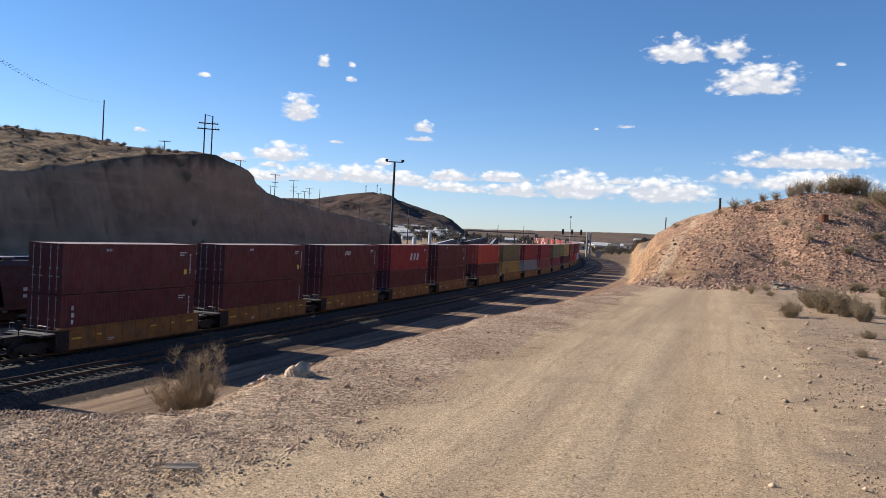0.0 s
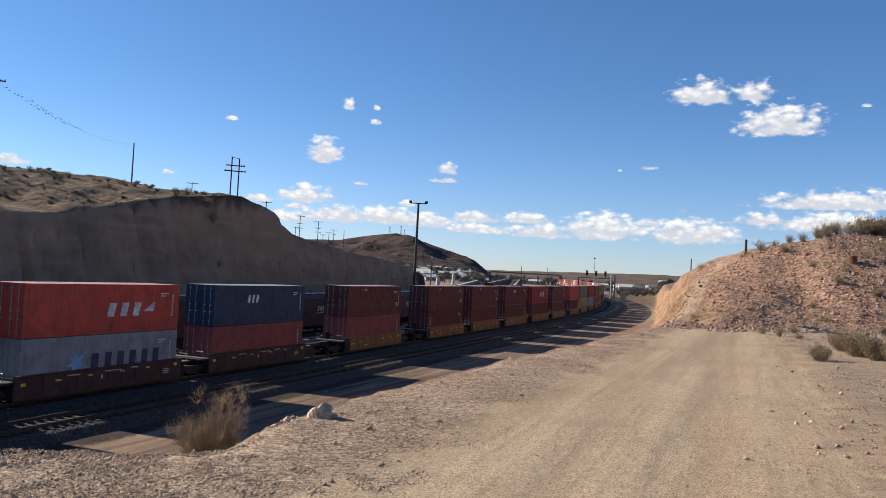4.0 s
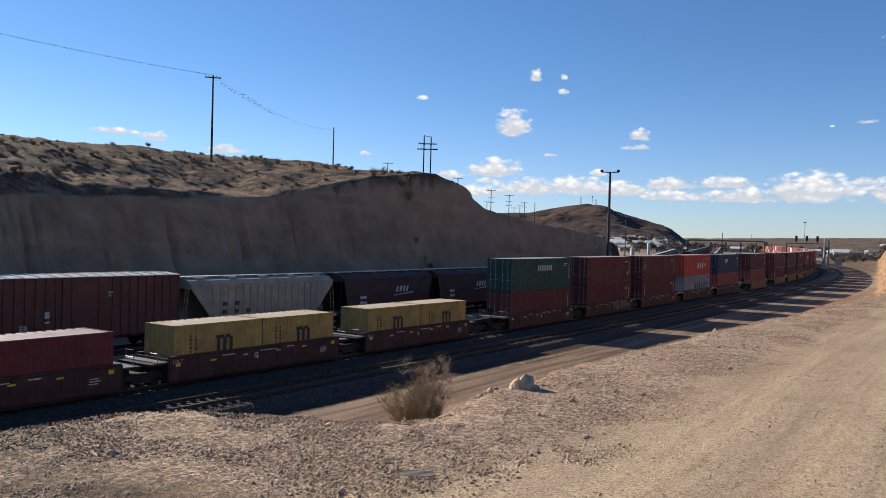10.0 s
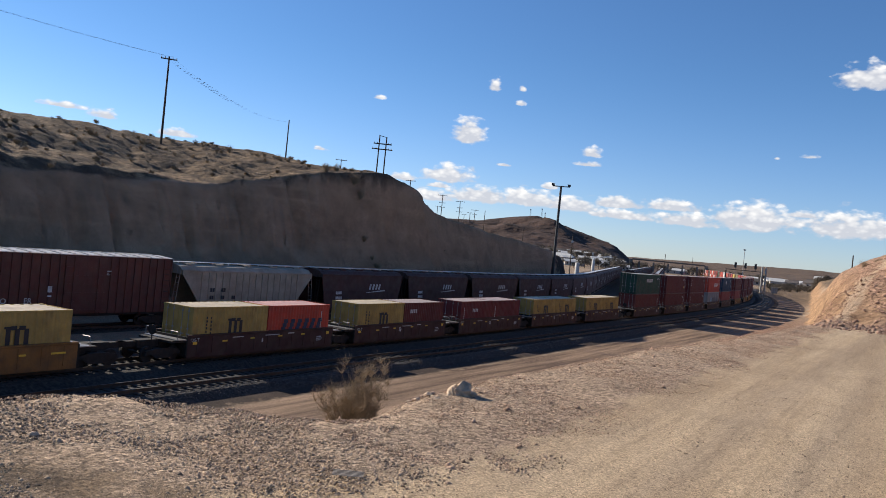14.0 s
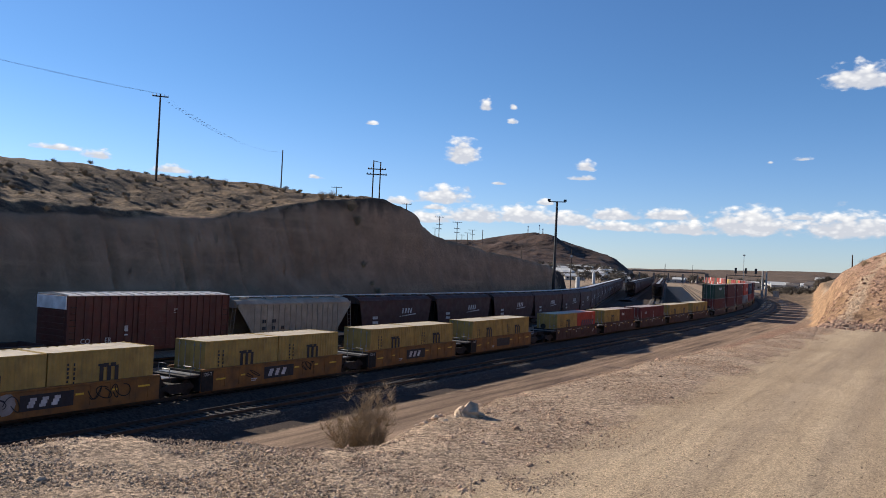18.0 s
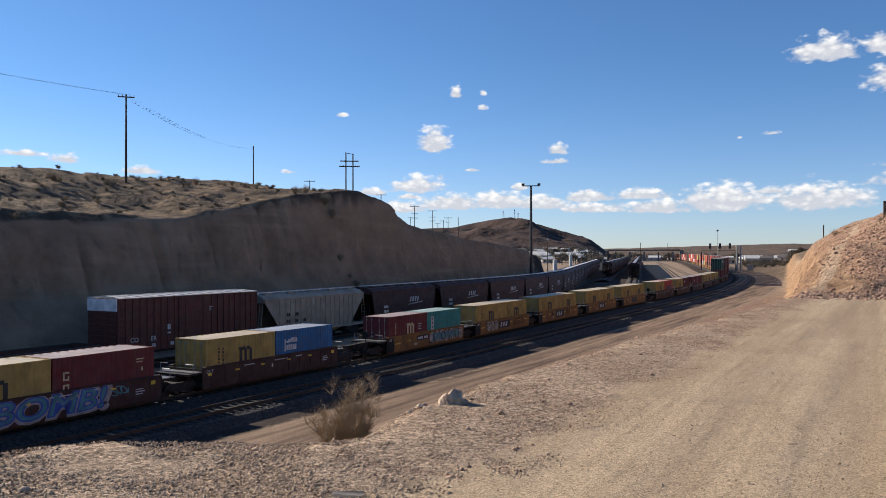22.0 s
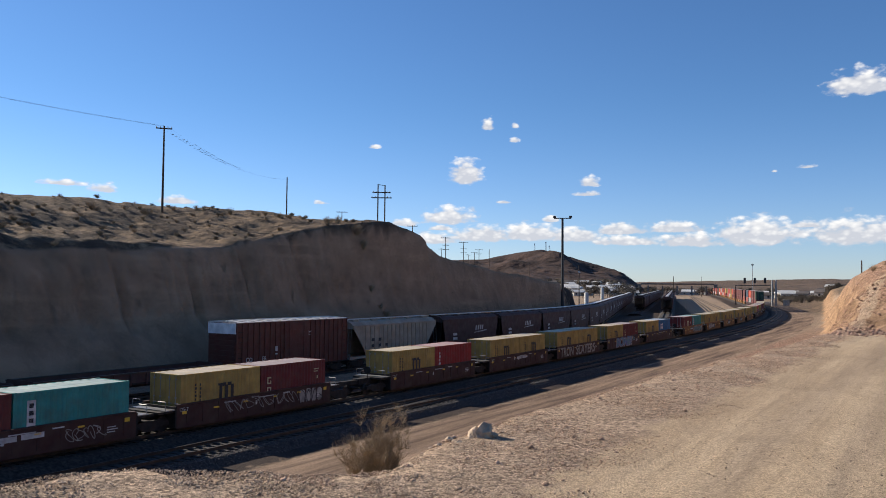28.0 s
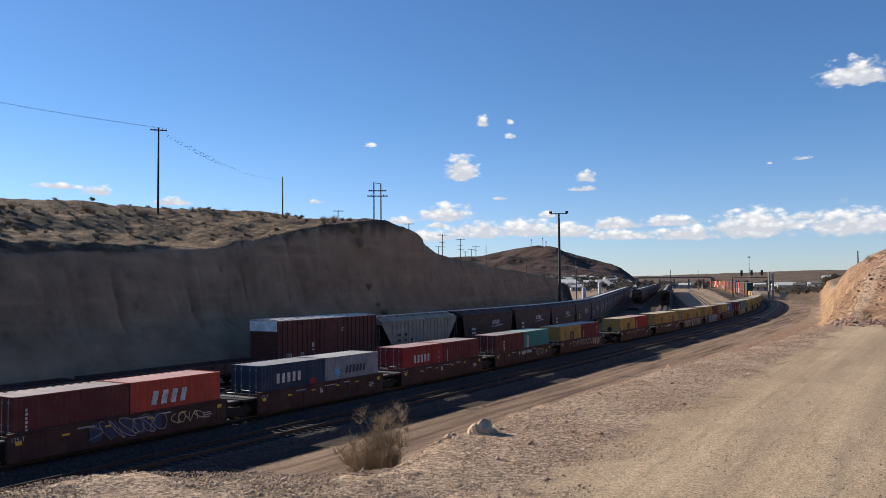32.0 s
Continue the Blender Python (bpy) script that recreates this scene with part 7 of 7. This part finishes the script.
def town():
    rng = random.Random(17)
    for i in range(70):
        az, d = rng.uniform(-4.4, 1.2), rng.uniform(600, 960)
        x, y = bearing(az, d)
        house(x, y, rng.uniform(7, 13), rng.uniform(6, 9), rng.uniform(2.4, 3.4), rng.uniform(-0.4, 0.4), rng.random() < 0.55, "low pale building at the foot of the brown hill")
    for i in range(26):
        az, d = rng.uniform(9.0, 14.2), rng.uniform(560, 900)
        x, y = bearing(az, d)
        house(x, y, rng.uniform(7, 13), rng.uniform(7, 10), rng.uniform(2.5, 3.5), rng.uniform(-0.5, 0.5), rng.random() < 0.5, "low pale building among trees")
    for i in range(16):
        az, d = rng.uniform(2.5, 9.0), rng.uniform(860, 1000)
        x, y = bearing(az, d)
        house(x, y, rng.uniform(8, 15), rng.uniform(7, 10), rng.uniform(2.5, 3.5), rng.uniform(-0.3, 0.3), rng.random() < 0.3, "low shed beyond the overpass")


town()


def tree_meshes(seed):
    rng = random.Random(seed)
    trunk, crown = Shape(), Shape()
    trunk.tube((0, 0, -0.5), (0.1, 0, 2.0), 0.22, 0.15, n=7)
    for i in range(6):
        a = rng.uniform(0, 6.28)
        e = Vector((math.cos(a) * rng.uniform(0.8, 1.9), math.sin(a) * rng.uniform(0.8, 1.9), rng.uniform(3.0, 4.6)))
        trunk.tube((0.1, 0, 1.9), e, 0.1, 0.04, n=5, caps=False)
        for _ in range(70):
            c = e + Vector((rng.gauss(0, 0.75), rng.gauss(0, 0.75), rng.gauss(0, 0.6)))
            u = Vector((rng.uniform(-1, 1), rng.uniform(-1, 1), rng.uniform(-1, 1))).normalized() * rng.uniform(0.15, 0.35)
            v = Vector((rng.uniform(-1, 1), rng.uniform(-1, 1), rng.uniform(-1, 1))).normalized() * rng.uniform(0.12, 0.3)
            crown.add([c - u, c + v, c + u, c - v], [(0, 1, 2, 3)])
    return trunk.mesh("trunk", POLE_WOOD), crown.mesh("crown", TREE_LEAF)


TREES = [tree_meshes(k) for k in (1, 2, 3)]


def tree(x, y, size, kind, group, sink=0.1):
    ob = thing("tree", "dusty dark desert tree in the distance", "tree", group)
    for me, nm in zip(TREES[kind], ("trunk", "crown")):
        part(nm, me, None, ob)
    ob.matrix_basis = Matrix.Translation((x, y, height(x, y) - sink * size)) @ Matrix.Rotation(x * 3.1 % 6.28, 4, "Z") @ Matrix.Diagonal((size, size, size * 0.9, 1))


def grove():
    rng = random.Random(23)
    for i in range(95):
        az, d = rng.uniform(10.3, 14.2), rng.uniform(430, 640)
        tree(*bearing(az, d), rng.uniform(0.5, 0.85), rng.randrange(3), "trees beside the far road", 1.5)
    for i in range(110):
        az, d = rng.uniform(-4.6, 1.8), rng.uniform(520, 940)
        tree(*bearing(az, d), rng.uniform(0.7, 1.5), rng.randrange(3), "trees of the town")
    for i in range(40):
        az, d = rng.uniform(1.5, 10), rng.uniform(850, 1000)
        tree(*bearing(az, d), rng.uniform(1.0, 1.8), rng.randrange(3), "trees beyond the overpass")


grove()


def hill_towers():
    for az, d, el0, el1 in ((-5.52, 1380, 2.62, 3.1), (-4.74, 1380, 2.6, 3.2), (-4.5, 1380, 2.55, 2.95)):
        x, y = bearing(az, d)
        z = height(x, y)
        ob = thing("radio_tower", "thin lattice radio tower on the brown hill", "tower", "towers on the hill")
        ob.matrix_basis = Matrix.Translation((x, y, z - 1.0))
        h = 1.0 + EYE_Z + d * math.tan(radians(el1)) - z
        for k in range(3):
            a = k * math.tau / 3
            part("leg", Shape().tube((1.2 * math.cos(a), 1.2 * math.sin(a), -0.5), (0.4 * math.cos(a), 0.4 * math.sin(a), h), 0.22, n=5), GALVANISED, ob)
        part("dish", Shape().tube((0, -0.8, h - 1.2), (0, -0.4, h - 1.2), 1.1, n=12), PALE_ROOF, ob)


hill_towers()


# ---------------------------------------------------------------- what moves
def motions():
    times = [2.0 * i for i in range(17)]
    for ob, o, dy, z in MOVERS:
        walk(ob, [(t, rolling_pose(MAIN, train_at(t) - o, dy, z)) for t in times])
    for ob, o in SLOW:
        walk(ob, [(t, rolling_pose(YARD, slow_at(t) + o, 0, 0, 5.8, YARD_DROP)) for t in times])


motions()
